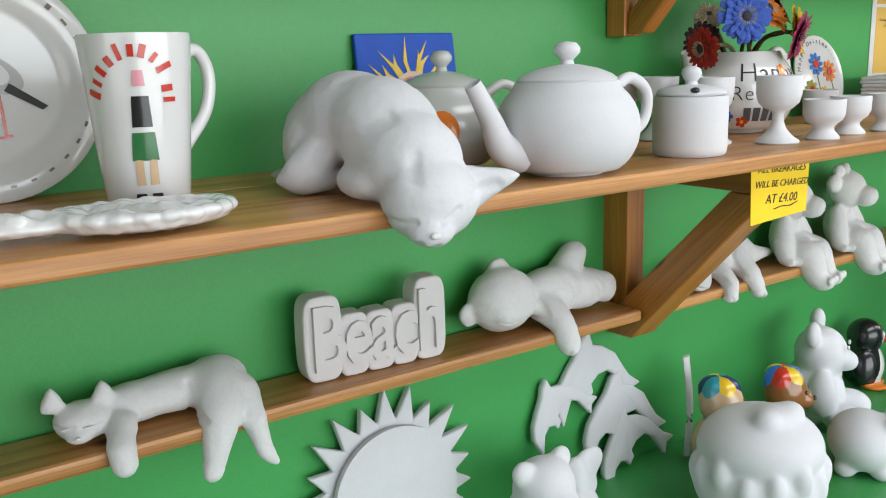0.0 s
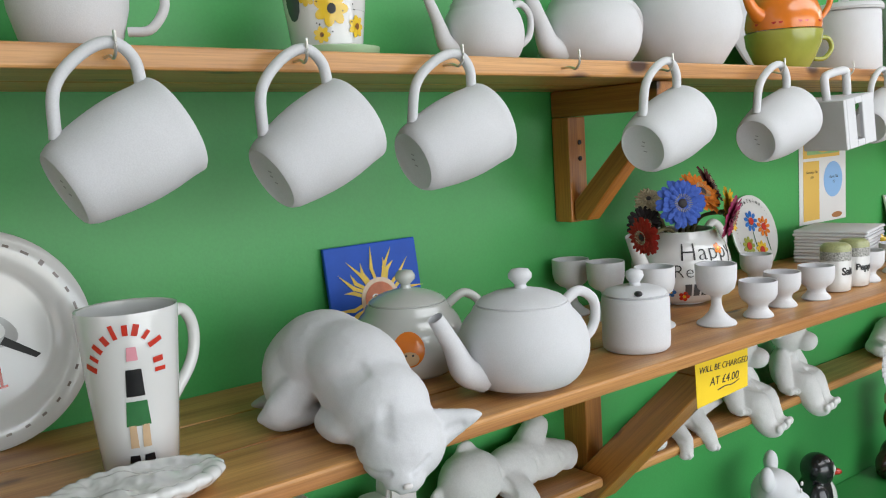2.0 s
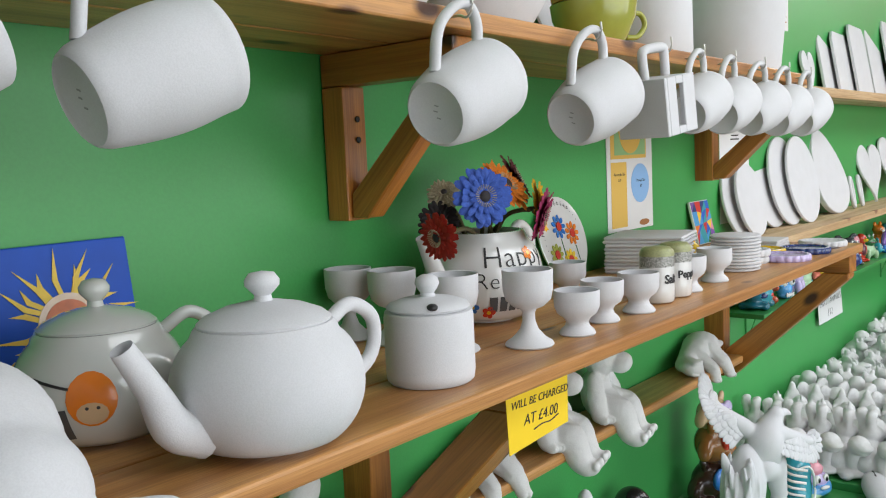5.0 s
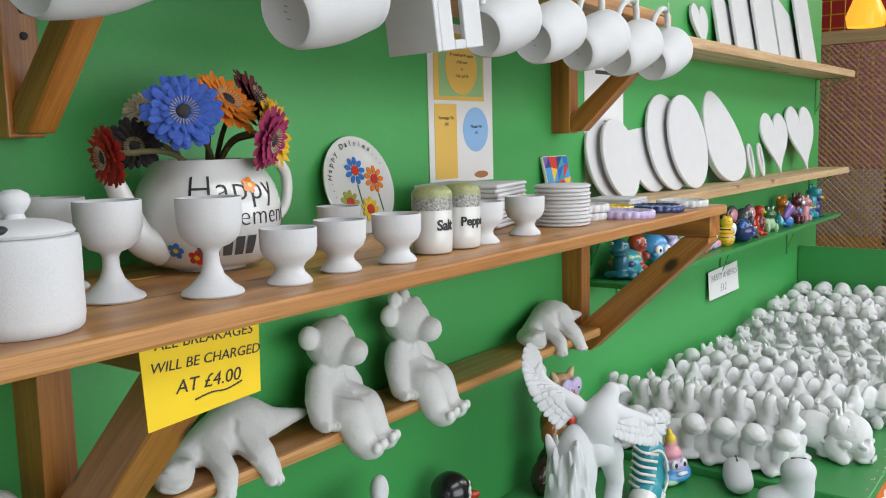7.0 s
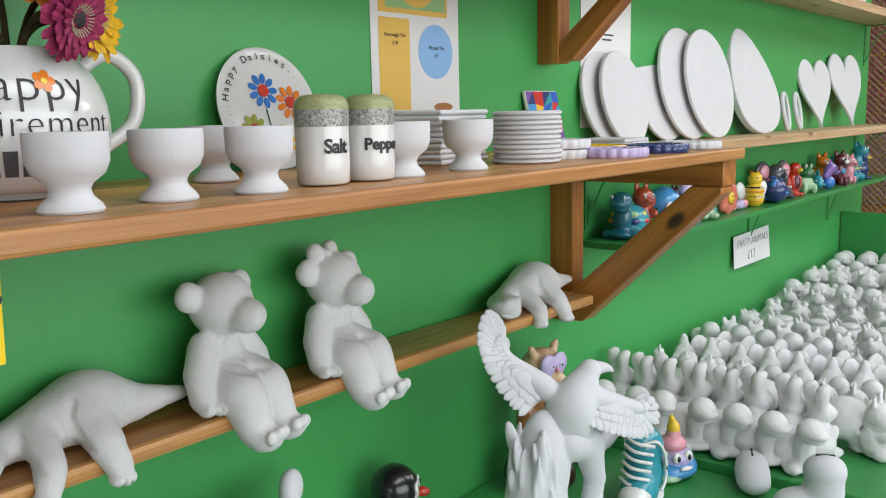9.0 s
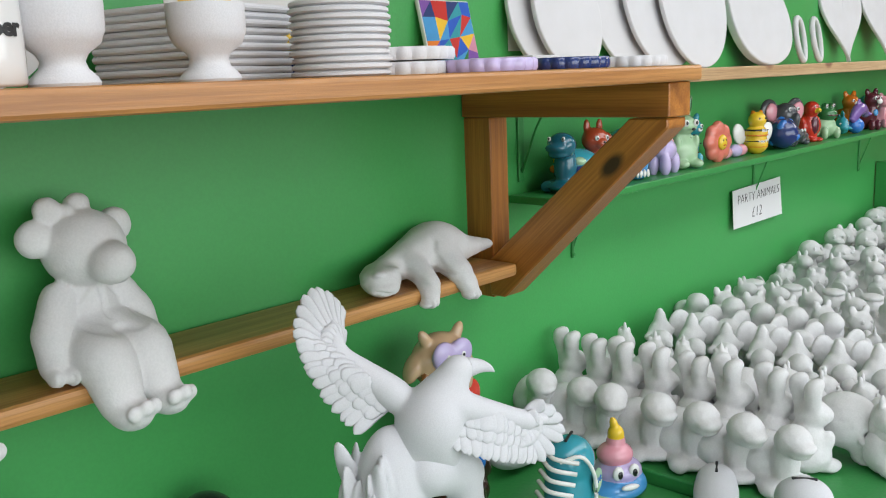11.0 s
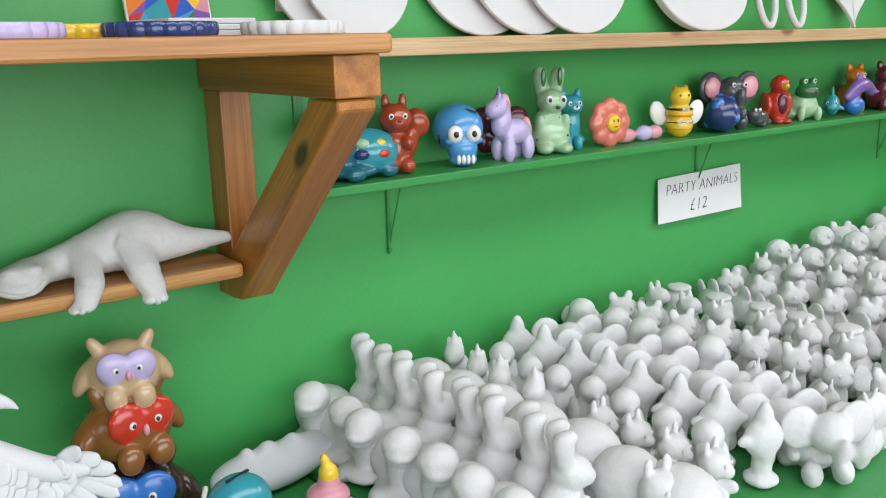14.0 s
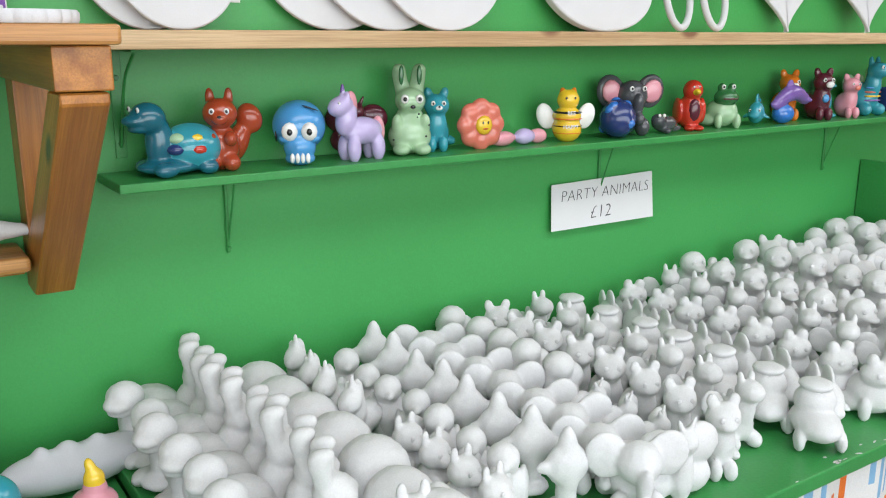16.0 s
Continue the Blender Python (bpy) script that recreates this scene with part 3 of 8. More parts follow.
def teapot(name, m, r, body_mat, label, lid=True, spout=True, h=None, group="", foot=0.47, knob_mat=None, lid_mat=None):
    """Round teapot: body with a foot ring, spout, loop handle, domed lid with a knob. Spout along +x."""
    th = thing(name, m, label, "teapot", group)
    H = h or r * 1.32
    prof = [(0, 0.004), (r * foot - 0.006, 0.004), (r * foot - 0.003, 0), (r * foot + 0.002, 0), (r * foot + 0.003, 0.006)]
    for k in range(1, 16):
        a = -1.12 + 2.17 * k / 16
        prof.append((r * (0.40 + 0.60 * math.cos(a)), H * 0.5 + H * 0.47 * math.sin(a) / math.sin(1.08)))
    rl = r * 0.66
    prof += [(rl + 0.006, H * 0.985), (rl + 0.003, H + 0.002), (rl - 0.002, H + 0.002), (rl - 0.004, H * 0.96), (rl * 0.98, H * 0.88), (r * 0.9, H * 0.5), (r * 0.45, 0.01), (0, 0.01)]
    part("body", lathe(prof, 56), body_mat, th)
    if spout:
        bm = tube([(r * 0.80, 0, H * 0.26), (r * 1.12, 0, H * 0.36), (r * 1.32, 0, H * 0.68), (r * 1.58, 0, H * 1.04)], [r * 0.27, r * 0.21, r * 0.145, r * 0.115], 20, 16, 1.0, up=Vector((0, 1, 0)))
        bm.faces.ensure_lookup_table()
        end = bm.faces[-1]
        d = Vector((r * 0.24, 0, H * 0.31)).normalized()
        bmesh.ops.inset_region(bm, faces=[end], thickness=r * 0.028)
        ext = bmesh.ops.extrude_face_region(bm, geom=[end])
        bmesh.ops.translate(bm, verts=[v for v in ext["geom"] if isinstance(v, bmesh.types.BMVert)], vec=-d * 0.016)
        bmesh.ops.delete(bm, geom=[end], context="FACES")
        part("spout", bm, body_mat, th)
    bm = tube([(-r * 0.80, 0, H * 0.88), (-r * 1.18, 0, H * 1.02), (-r * 1.52, 0, H * 0.84), (-r * 1.46, 0, H * 0.50), (-r * 0.97, 0, H * 0.28)], r * 0.085, 26, 12, 1.0, up=Vector((0, 1, 0)))
    part("handle", bm, body_mat, th)
    if lid:
        rk = r * 0.66 + 0.0015
        lp = [(0, H + 0.0022), (rk, H + 0.0022), (rk + 0.0006, H + 0.0045), (rk * 0.9, H + 0.0095), (rk * 0.62, H + 0.016), (rk * 0.3, H + 0.020), (r * 0.10, H + 0.021), (r * 0.085, H + 0.026),
              (r * 0.12, H + 0.029), (r * 0.175, H + 0.034), (r * 0.18, H + 0.039), (r * 0.13, H + 0.045), (0, H + 0.047)]
        part("lid", lathe(lp, 44), lid_mat or body_mat, th)
    return th


# plate with a painted stork, leaning on the wall
plate = thing("painted_plate", pose(0.370, -0.046, SZ + 0.001, -9), "white glazed plate with a painted stork and lettered rim", "plate")
R = 0.127
prof = [(0, 0.012), (R * 0.62, 0.012), (R * 0.68, 0.010), (R * 0.72, 0.004), (R * 0.97, 0.0), (R, 0.003), (R * 0.985, 0.008), (R * 0.74, 0.012), (R * 0.70, 0.018), (0, 0.019)]
part("dish", lathe([(r, z) for r, z in prof], 72), GLAZE, plate, "", True, pose(0, 0, R) @ pose(0, 0, 0, -90))


def flat_patch(outline, material, parent, name, y, cx, cz, thick=0.0007):
    """A painted patch standing in the xz plane in front of a surface."""
    return part(name, slab([(x + cx, z + cz) for x, z in outline], thick), material, parent, "", False, pose(0, y, 0))


def ell(rx, rz, n=20, turn=0.0, cx=0, cz=0):
    c, s = math.cos(radians(turn)), math.sin(radians(turn))
    return [(cx + c * rx * math.cos(2 * math.pi * k / n) - s * rz * math.sin(2 * math.pi * k / n), cz + s * rx * math.cos(2 * math.pi * k / n) + c * rz * math.sin(2 * math.pi * k / n)) for k in range(n)]


def bar(x0, z0, x1, z1, w):
    d = Vector((x1 - x0, z1 - z0))
    n = Vector((-d.y, d.x)).normalized() * w / 2
    return [(x0 + n.x, z0 + n.y), (x0 - n.x, z0 - n.y), (x1 - n.x, z1 - n.y), (x1 + n.x, z1 + n.y)]


SEPIA = mat("sepia_brush_line", (0.16, 0.125, 0.11), 0.3, coat=0.4)
PENCIL = mat("pencil_lead", (0.30, 0.30, 0.31), 0.7)
PLATE_GREY = mat("painted_grey_wash", (0.42, 0.42, 0.42), 0.25, coat=0.4)
yf = 0.0105
flat_patch(ell(0.036, 0.019, 22, -28), PLATE_GREY, plate, "painted_body", yf, 0.012, R + 0.012)
flat_patch(ell(0.028, 0.014, 22, -28), GLAZE, plate, "painted_wing", yf - 0.0012, 0.006, R + 0.016)
flat_patch([(0.03, -0.012), (0.066, -0.038), (0.060, -0.042), (0.024, -0.02)], INK, plate, "painted_tail", yf - 0.0006, 0, R + 0.012)
for a in (bar(-0.014, 0.024, -0.008, 0.058, 0.010), bar(-0.008, 0.056, -0.016, 0.062, 0.013)):
    flat_patch(a, PLATE_GREY, plate, "painted_neck", yf - 0.0004, 0, R)
flat_patch([(-0.018, 0.064), (-0.062, 0.046), (-0.060, 0.043), (-0.018, 0.057)], RED, plate, "painted_beak", yf - 0.0008, 0, R)
for lx in (0.002, 0.018):
    flat_patch(bar(lx, 0.0, lx + 0.002, -0.056, 0.0032), RED, plate, "painted_leg", yf - 0.0004, 0, R)
    flat_patch(bar(lx - 0.008, -0.058, lx + 0.008, -0.056, 0.0028), RED, plate, "painted_foot", yf - 0.0004, 0, R)
for k in range(15):
    a = radians(155 - k * 11)
    if k in (6, 7):
        continue
    cx, cz = 0.112 * math.cos(a), 0.112 * math.sin(a)
    t = a - math.pi / 2
    hl_ = (0.0035, 0.0048, 0.0028, 0.0042)[k % 4]
    flat_patch(bar(cx - hl_ * math.cos(t), cz - hl_ * math.sin(t), cx + hl_ * math.cos(t), cz + hl_ * math.sin(t), 0.006 if k % 5 == 0 else 0.003), SEPIA, plate, "lettering_bar", 0.0008, 0, R)
for k in range(10):
    a = radians(235 + k * 11)
    cx, cz = 0.112 * math.cos(a), 0.112 * math.sin(a)
    t = a + math.pi / 2
    flat_patch(bar(cx - 0.003 * math.cos(t), cz - 0.003 * math.sin(t), cx + 0.003 * math.cos(t), cz + 0.003 * math.sin(t), 0.0028), SEPIA, plate, "lettering_bar", 0.0008, 0, R)

# tall painted mug
tall = thing("tall_mug", at(0.482, -0.205, SZ, 0), "tall tapered glazed mug with painted red lettering", "mug")


def tall_r(z):
    return 0.0385 + 0.0135 * z / 0.168


part("body", lathe([(0, 0.003), (0.033, 0.003), (0.036, 0), (0.0385, 0.003), (tall_r(0.05), 0.05), (tall_r(0.11), 0.11), (tall_r(0.164), 0.164), (0.0512, 0.168), (0.0490, 0.167), (tall_r(0.1) - 0.004, 0.1), (0.035, 0.012), (0, 0.01)], 56), GLAZE, tall)
part("handle", tube([(0.048, 0, 0.148), (0.070, 0, 0.152), (0.083, 0, 0.128), (0.076, 0, 0.092), (0.044, 0, 0.055)], 0.0062, 24, 12, 1.1, up=Vector((0, 1, 0))), GLAZE, tall, "", True, pose(0, 0, 0, 0, 0, 18))


def wrapped_patch(outline, material, parent, name, radius_at, angle0, z0, lift=0.0005):
    bm = bmesh.new()
    bm.faces.new([bm.verts.new((x, y, 0)) for x, y in outline])
    bmesh.ops.subdivide_edges(bm, edges=bm.edges[:], cuts=2)
    me = mesh_of(bm, name)
    wrap(me, radius_at, angle0, z0)
    for v in me.vertices:
        d = Vector((v.co.x, v.co.y, 0)).normalized()
        v.co += d * lift
    return part(name, me, material, parent)


va = radians(249)
for k, (u, v, tilt) in enumerate([(-0.032, 0.112, 70), (-0.029, 0.122, 62), (-0.024, 0.131, 50), (-0.017, 0.139, 35), (-0.009, 0.144, 18), (0.000, 0.147, 0), (0.008, 0.146, -15), (0.016, 0.142, -40), (0.021, 0.134, -65), (0.024, 0.118, -85), (0.025, 0.108, -90)]):
    c, s = math.cos(radians(tilt)), math.sin(radians(tilt))
    wl, hl_ = (0.0030, 0.0022, 0.0027)[k % 3], (0.015, 0.011, 0.012, 0.010)[k % 4]
    wrapped_patch([(u - wl * c, -wl * s), (u + wl * c, wl * s), (u + wl * c - hl_ * s, wl * s + hl_ * c), (u - wl * c - hl_ * s, -wl * s + hl_ * c)], RED, tall, "lettering_bar", tall_r, va, v)
for (u, v, w, h, m_) in [(0.004, 0.098, 0.018, 0.028, BLACK), (0.004, 0.066, 0.024, 0.026, FROG), (-0.002, 0.042, 0.008, 0.024, CREAM), (0.010, 0.042, 0.008, 0.024, CREAM), (-0.003, 0.018, 0.011, 0.008, BLACK), (0.011, 0.018, 0.011, 0.008, BLACK), (0.004, 0.128, 0.011, 0.014, PINK)]:
    wrapped_patch([(u - w / 2, -h / 2), (u + w / 2, -h / 2), (u + w / 2 * 0.8, h / 2), (u - w / 2 * 0.8, h / 2)], m_, tall, "painted_block", tall_r, va, v)

# spoon rest with a knobbly bowl
spoon_blobs = [((0.07, 0.0, 0.010), (0.072, 0.046, 0.011), None, GLAZE), ((-0.03, 0, 0.014), (0.05, 0.026, 0.010), None, GLAZE), ((-0.09, -0.004, 0.020), (0.035, 0.018, 0.009), (0, 8, 0), GLAZE), ((-0.135, -0.008, 0.012), (0.035, 0.014, 0.009), (0, -22, 0), GLAZE)]
rs = random.Random(3)
for k in range(22):
    a = 2 * math.pi * k / 22
    spoon_blobs.append(((0.07 + 0.070 * math.cos(a), 0.044 * math.sin(a), 0.0175), (0.0105, 0.0085, 0.0065), None, GLAZE))
for k in range(16):
    u, v = rs.uniform(-0.10, 0.12), rs.uniform(-0.02, 0.02)
    spoon_blobs.append(((u, v * (1.5 if u > 0 else 0.7), 0.0175 if u > 0.0 else 0.0225), (0.009, 0.008, 0.005), None, GLAZE))
solid("spoon_rest", uneven(sculpt("spoon_rest", spoon_blobs, 0.002, 2, 0.0034, 0.5), 0.0011, 85), None, at(0.378, -0.303, SZ, -4), "white glazed spoon rest with a knobbly leaf-edged bowl", "spoon rest")

# cat peering over the edge
cat_blobs = [((-0.018, 0.062, 0.058), (0.062, 0.056, 0.056)), ((-0.012, 0.022, 0.078), (0.058, 0.074, 0.050), (10, 0, 0)), ((-0.002, -0.045, 0.068), (0.056, 0.072, 0.050), (26, 0, 0)), ((0.004, -0.092, 0.038), (0.053, 0.054, 0.050)),
             ((0.006, -0.132, 0.006), (0.049, 0.042, 0.041)), ((-0.006, -0.160, -0.020), (0.022, 0.018, 0.016)),
             ((-0.066, 0.010, 0.016), (0.040, 0.020, 0.0150), (0, 0, -20)), ((-0.052, 0.046, 0.042), (0.034, 0.044, 0.044)), ((-0.04, -0.065, 0.020), (0.022, 0.043, 0.019)), ((0.025, -0.06, 0.020), (0.020, 0.043, 0.019)), ((-0.035, 0.105, 0.013), (0.06, 0.020, 0.012), (0, 0, 15))]
cat_blobs += [((0.050 + 0.0055 * k, -0.128 - 0.0012 * k, 0.012 + 0.0014 * k), (0.007, 0.0065, 0.020 - 0.0022 * k)) for k in range(9)] + run((-0.078, 0.010, 0.022), (-0.050, 0.000, 0.052), 0.019, 0.015, 6)
cat_me = sculpt("peering_cat", [(*b, *([None] if len(b) == 2 else []), BISQUE) for b in cat_blobs], 0.0024, 2, 0.0042, 0.4)
carve(cat_me, [([(-0.070, 0.030), (-0.050, 0.075), (-0.020, 0.085)], 0.010, 0.003), ([(-0.020, 0.028), (-0.012, 0.050)], 0.009, 0.002), ([(-0.046, -0.004), (-0.034, -0.010), (-0.024, -0.008)], 0.0045, 0.003), ([(-0.002, -0.010), (0.008, -0.006), (0.018, 0.002)], 0.0045, 0.003), ([(-0.022, -0.028), (-0.016, -0.036), (-0.004, -0.032)], 0.0045, 0.0022), ([(0.046, 0.012), (0.072, 0.017)], 0.009, 0.004)])
uneven(cat_me, 0.0007, 75)
add_forms(cat_me, [((-0.010, -0.1775, -0.020), (0.0055, 0.003, 0.0036), None, BISQUE_PINK)])
solid("cat_figure", cat_me, None, at(0.711, -0.250, SZ, -10), "unpainted bisque cat peering down over the shelf edge", "figurine")

# sun tile
ROYAL, SUNRAY, SUNFACE = mat("royal_blue_underglaze", (0.012, 0.085, 0.50), 0.5, blot=0.15, blot_scale=25, spec=0.3), mat("sun_yellow_underglaze", (0.85, 0.60, 0.10), 0.5, blot=0.2, blot_scale=60, spec=0.3), mat("coral_underglaze", (0.66, 0.22, 0.12), 0.5, blot=0.2, blot_scale=60, spec=0.3)
tile = thing("sun_tile", pose(0.910, -0.030, SZ + 0.001, -8), "blue glazed tile with a painted yellow sun face", "tile")
part("tile_body", box(0.163, 0.008, 0.172, 0.002), ROYAL, tile, "", False, pose(0, 0, 0.0865))
for k in range(26):
    a = 2 * math.pi * k / 26 + 0.1 * math.sin(k * 5)
    l = 0.082 if k % 2 else 0.064
    da, tw = 0.10, 0.09 * (1 if k % 3 else -1)
    o = [(0.024 * math.cos(a - da), 0.024 * math.sin(a - da)), (0.024 * math.cos(a + da), 0.024 * math.sin(a + da)), (0.05 * math.cos(a + da * 0.8 + tw), 0.05 * math.sin(a + da * 0.8 + tw)), (l * math.cos(a), l * math.sin(a)), (0.048 * math.cos(a - da * 0.4 + tw), 0.048 * math.sin(a - da * 0.4 + tw))]
    flat_patch(o, SUNRAY, tile, "painted_ray", -0.0048 - 0.0004 * (k % 2), 0.004, 0.086)
flat_patch(ell(0.034, 0.034, 28), CREAM, tile, "painted_halo", -0.0054, 0.004, 0.086)
flat_patch(ell(0.027, 0.027, 28), SUNFACE, tile, "painted_face", -0.0060, 0.004, 0.086)
for ex in (-0.009, 0.012):
    flat_patch(ell(0.006, 0.004, 12), WHITE, tile, "painted_eye", -0.0066, 0.004 + ex, 0.092)
    flat_patch(ell(0.0022, 0.0026, 10), INK, tile, "painted_pupil", -0.0072, 0.004 + ex, 0.092)

cow = teapot("painted_teapot", at(0.878, -0.142, SZ, 172), 0.077, GLAZE_GREY, "grey-white glazed teapot with a painted highland cow", h=0.100)


def pot_r(r, H):
    def f(z):
        s = max(-1, min(1, (z - H * 0.5) / (H * 0.47) * math.sin(1.08)))
        return r * (0.40 + 0.60 * math.cos(math.asin(s)))
    return f


cr = pot_r(0.077, 0.100)
ca = radians(240 - 172)
wrapped_patch(ell(0.021, 0.024, 18), ORANGE, cow, "painted_cow_face", cr, ca - 0.10, 0.052, 0.0006)
wrapped_patch(ell(0.013, 0.010, 14), CREAM, cow, "painted_muzzle", cr, ca - 0.10, 0.040, 0.0011)
for dx in (-0.004, 0.005):
    wrapped_patch(ell(0.0016, 0.0016, 8, 0, dx, 0), INK, cow, "painted_dot", cr, ca - 0.10, 0.045, 0.0016)
wrapped_patch(bar(-0.052, 0.008, -0.018, 0.0, 0.0025), INK, cow, "painted_horn", cr, ca - 0.10, 0.062, 0.0006)
for dx in (-0.062, -0.047, -0.022):
    wrapped_patch(bar(dx, -0.014, dx - 0.004, 0.014, 0.010), GREY, cow, "painted_leg", cr, ca - 0.10, 0.030, 0.0006)

teapot("white_teapot", at(0.947, -0.298, SZ, 178), 0.085, BISQUE, "large unpainted white bisque teapot", h=0.105)

sugar = thing("sugar_pot", at(1.183, -0.284, SZ, 0), "unpainted bisque sugar pot with a notched lid", "sugar pot")
part("body", lathe([(0, 0.003), (0.042, 0.003), (0.045, 0), (0.048, 0.003), (0.0492, 0.012), (0.0492, 0.072), (0.0480, 0.078), (0.044, 0.079), (0.043, 0.07), (0.041, 0.01), (0, 0.008)], 48), BISQUE, sugar)
part("lid", lathe([(0, 0.079), (0.0445, 0.0795), (0.046, 0.082), (0.043, 0.086), (0.030, 0.0905), (0.016, 0.0925), (0.009, 0.093), (0.0075, 0.097), (0.0105, 0.101), (0.0135, 0.107), (0.012, 0.113), (0.006, 0.1165), (0, 0.117)], 48), BISQUE, sugar)
# black form set into the uncut lid paints the shade inside its notch
part("spoon_notch", blobs_bm([((0, 0, 0), (0.0085, 0.006, 0.004))]), INK, sugar, "", True, pose(-0.0275, -0.0295, 0.0868, 0, 0, 45))


def goblet(name, m, group):
    return solid(name, lathe([(0, 0.004), (0.022, 0.003), (0.030, 0), (0.0315, 0.002), (0.0300, 0.005), (0.022, 0.010), (0.012, 0.021), (0.0083, 0.032), (0.0080, 0.042), (0.0100, 0.047), (0.0200, 0.051), (0.0285, 0.059), (0.0318, 0.072), (0.0325, 0.094), (0.0322, 0.098), (0.0300, 0.0975), (0.0295, 0.074), (0.02, 0.058), (0, 0.054)], 40),
                 BISQUE, m, "unpainted bisque goblet egg cup on a tall stem", "egg cup", group)


g0 = goblet("goblet", at(1.378, -0.284, SZ), "goblets")
for gx, gy in ((1.308, -0.219), (1.302, -0.040), (1.312, -0.112)):
    copy_thing(g0, at(gx, gy, SZ, 20))
c0 = solid("egg_cup", lathe([(0, 0.003), (0.019, 0.003), (0.0235, 0), (0.0245, 0.002), (0.0225, 0.006), (0.0165, 0.012), (0.0150, 0.017), (0.0175, 0.022), (0.0265, 0.029), (0.0302, 0.038), (0.0308, 0.056), (0.0304, 0.060), (0.0283, 0.0595), (0.0275, 0.040), (0.018, 0.029), (0, 0.026)], 40),
           BISQUE, at(1.466, -0.302, SZ), "unpainted bisque egg cup on a short foot", "egg cup", "egg cups")
for gx, gy in ((1.560, -0.288), (1.648, -0.300), (1.975, -0.284), (1.718, -0.136), (1.856, -0.286)):
    copy_thing(c0, at(gx, gy, SZ, 35))

# retirement teapot holding cloth gerberas
HP, HR, HH = (1.507, -0.118), 0.089, 0.130
happy = teapot("lettered_teapot", at(*HP, SZ, 182), HR, GLAZE, "white glazed teapot lettered Happy Retirement, used as a vase", lid=False, h=HH)
hr = pot_r(HR, HH)
for words, size, ang, z in (("Happy", 0.042, 250, 0.098), ("Retirement", 0.033, 255, 0.066)):
    me = text_mesh(words, size, 0.0002, 1.05, 0.0, -0.0005)
    wrap(me, hr, radians(ang + 5 - 182), z)
    part("lettering", me, INK, happy)
for k in range(5):
    wrapped_patch([(-0.0055, -0.011), (0.0055, -0.011), (0.0055, 0.011), (-0.0055, 0.011)], GREY, happy, "lettering_bar", hr, radians(226 - 182 + k * 10), 0.033)
for ang, z, m_ in ((205, 0.030, BLUE), (221, 0.021, RED), (268, 0.102, ORANGE)):
    for k in range(5):
        a = 2 * math.pi * k / 5
        wrapped_patch(ell(0.0038, 0.0038, 10, 0, 0.006 * math.cos(a), 0.006 * math.sin(a)), m_, happy, "painted_petal", hr, radians(ang - 182), z)
    wrapped_patch(ell(0.003, 0.003, 8), YELLOW, happy, "painted_centre", hr, radians(ang - 182), z, 0.001)


def cloth(name, colour):
    return mat(name, colour, 0.75, grain=0.25, grain_scale=300, blot=0.25, blot_scale=60)


C_BLUE, C_RED, C_ORANGE = cloth("blue_cloth", (0.04, 0.11, 0.50)), cloth("red_cloth", (0.45, 0.025, 0.012)), cloth("orange_cloth", (0.80, 0.22, 0.01))
C_MAG, C_YEL, C_DARK = cloth("magenta_cloth", (0.34, 0.02, 0.10)), cloth("yellow_cloth", (0.85, 0.48, 0.01)), cloth("dark_red_cloth", (0.11, 0.010, 0.016))
C_BLACK = cloth("black_cloth", (0.016, 0.012, 0.014))
C_STEM, C_EYE, C_PALE = cloth("olive_stem", (0.10, 0.085, 0.03)), cloth("dark_flower_eye", (0.03, 0.025, 0.03)), cloth("faded_cloth", (0.45, 0.40, 0.26))


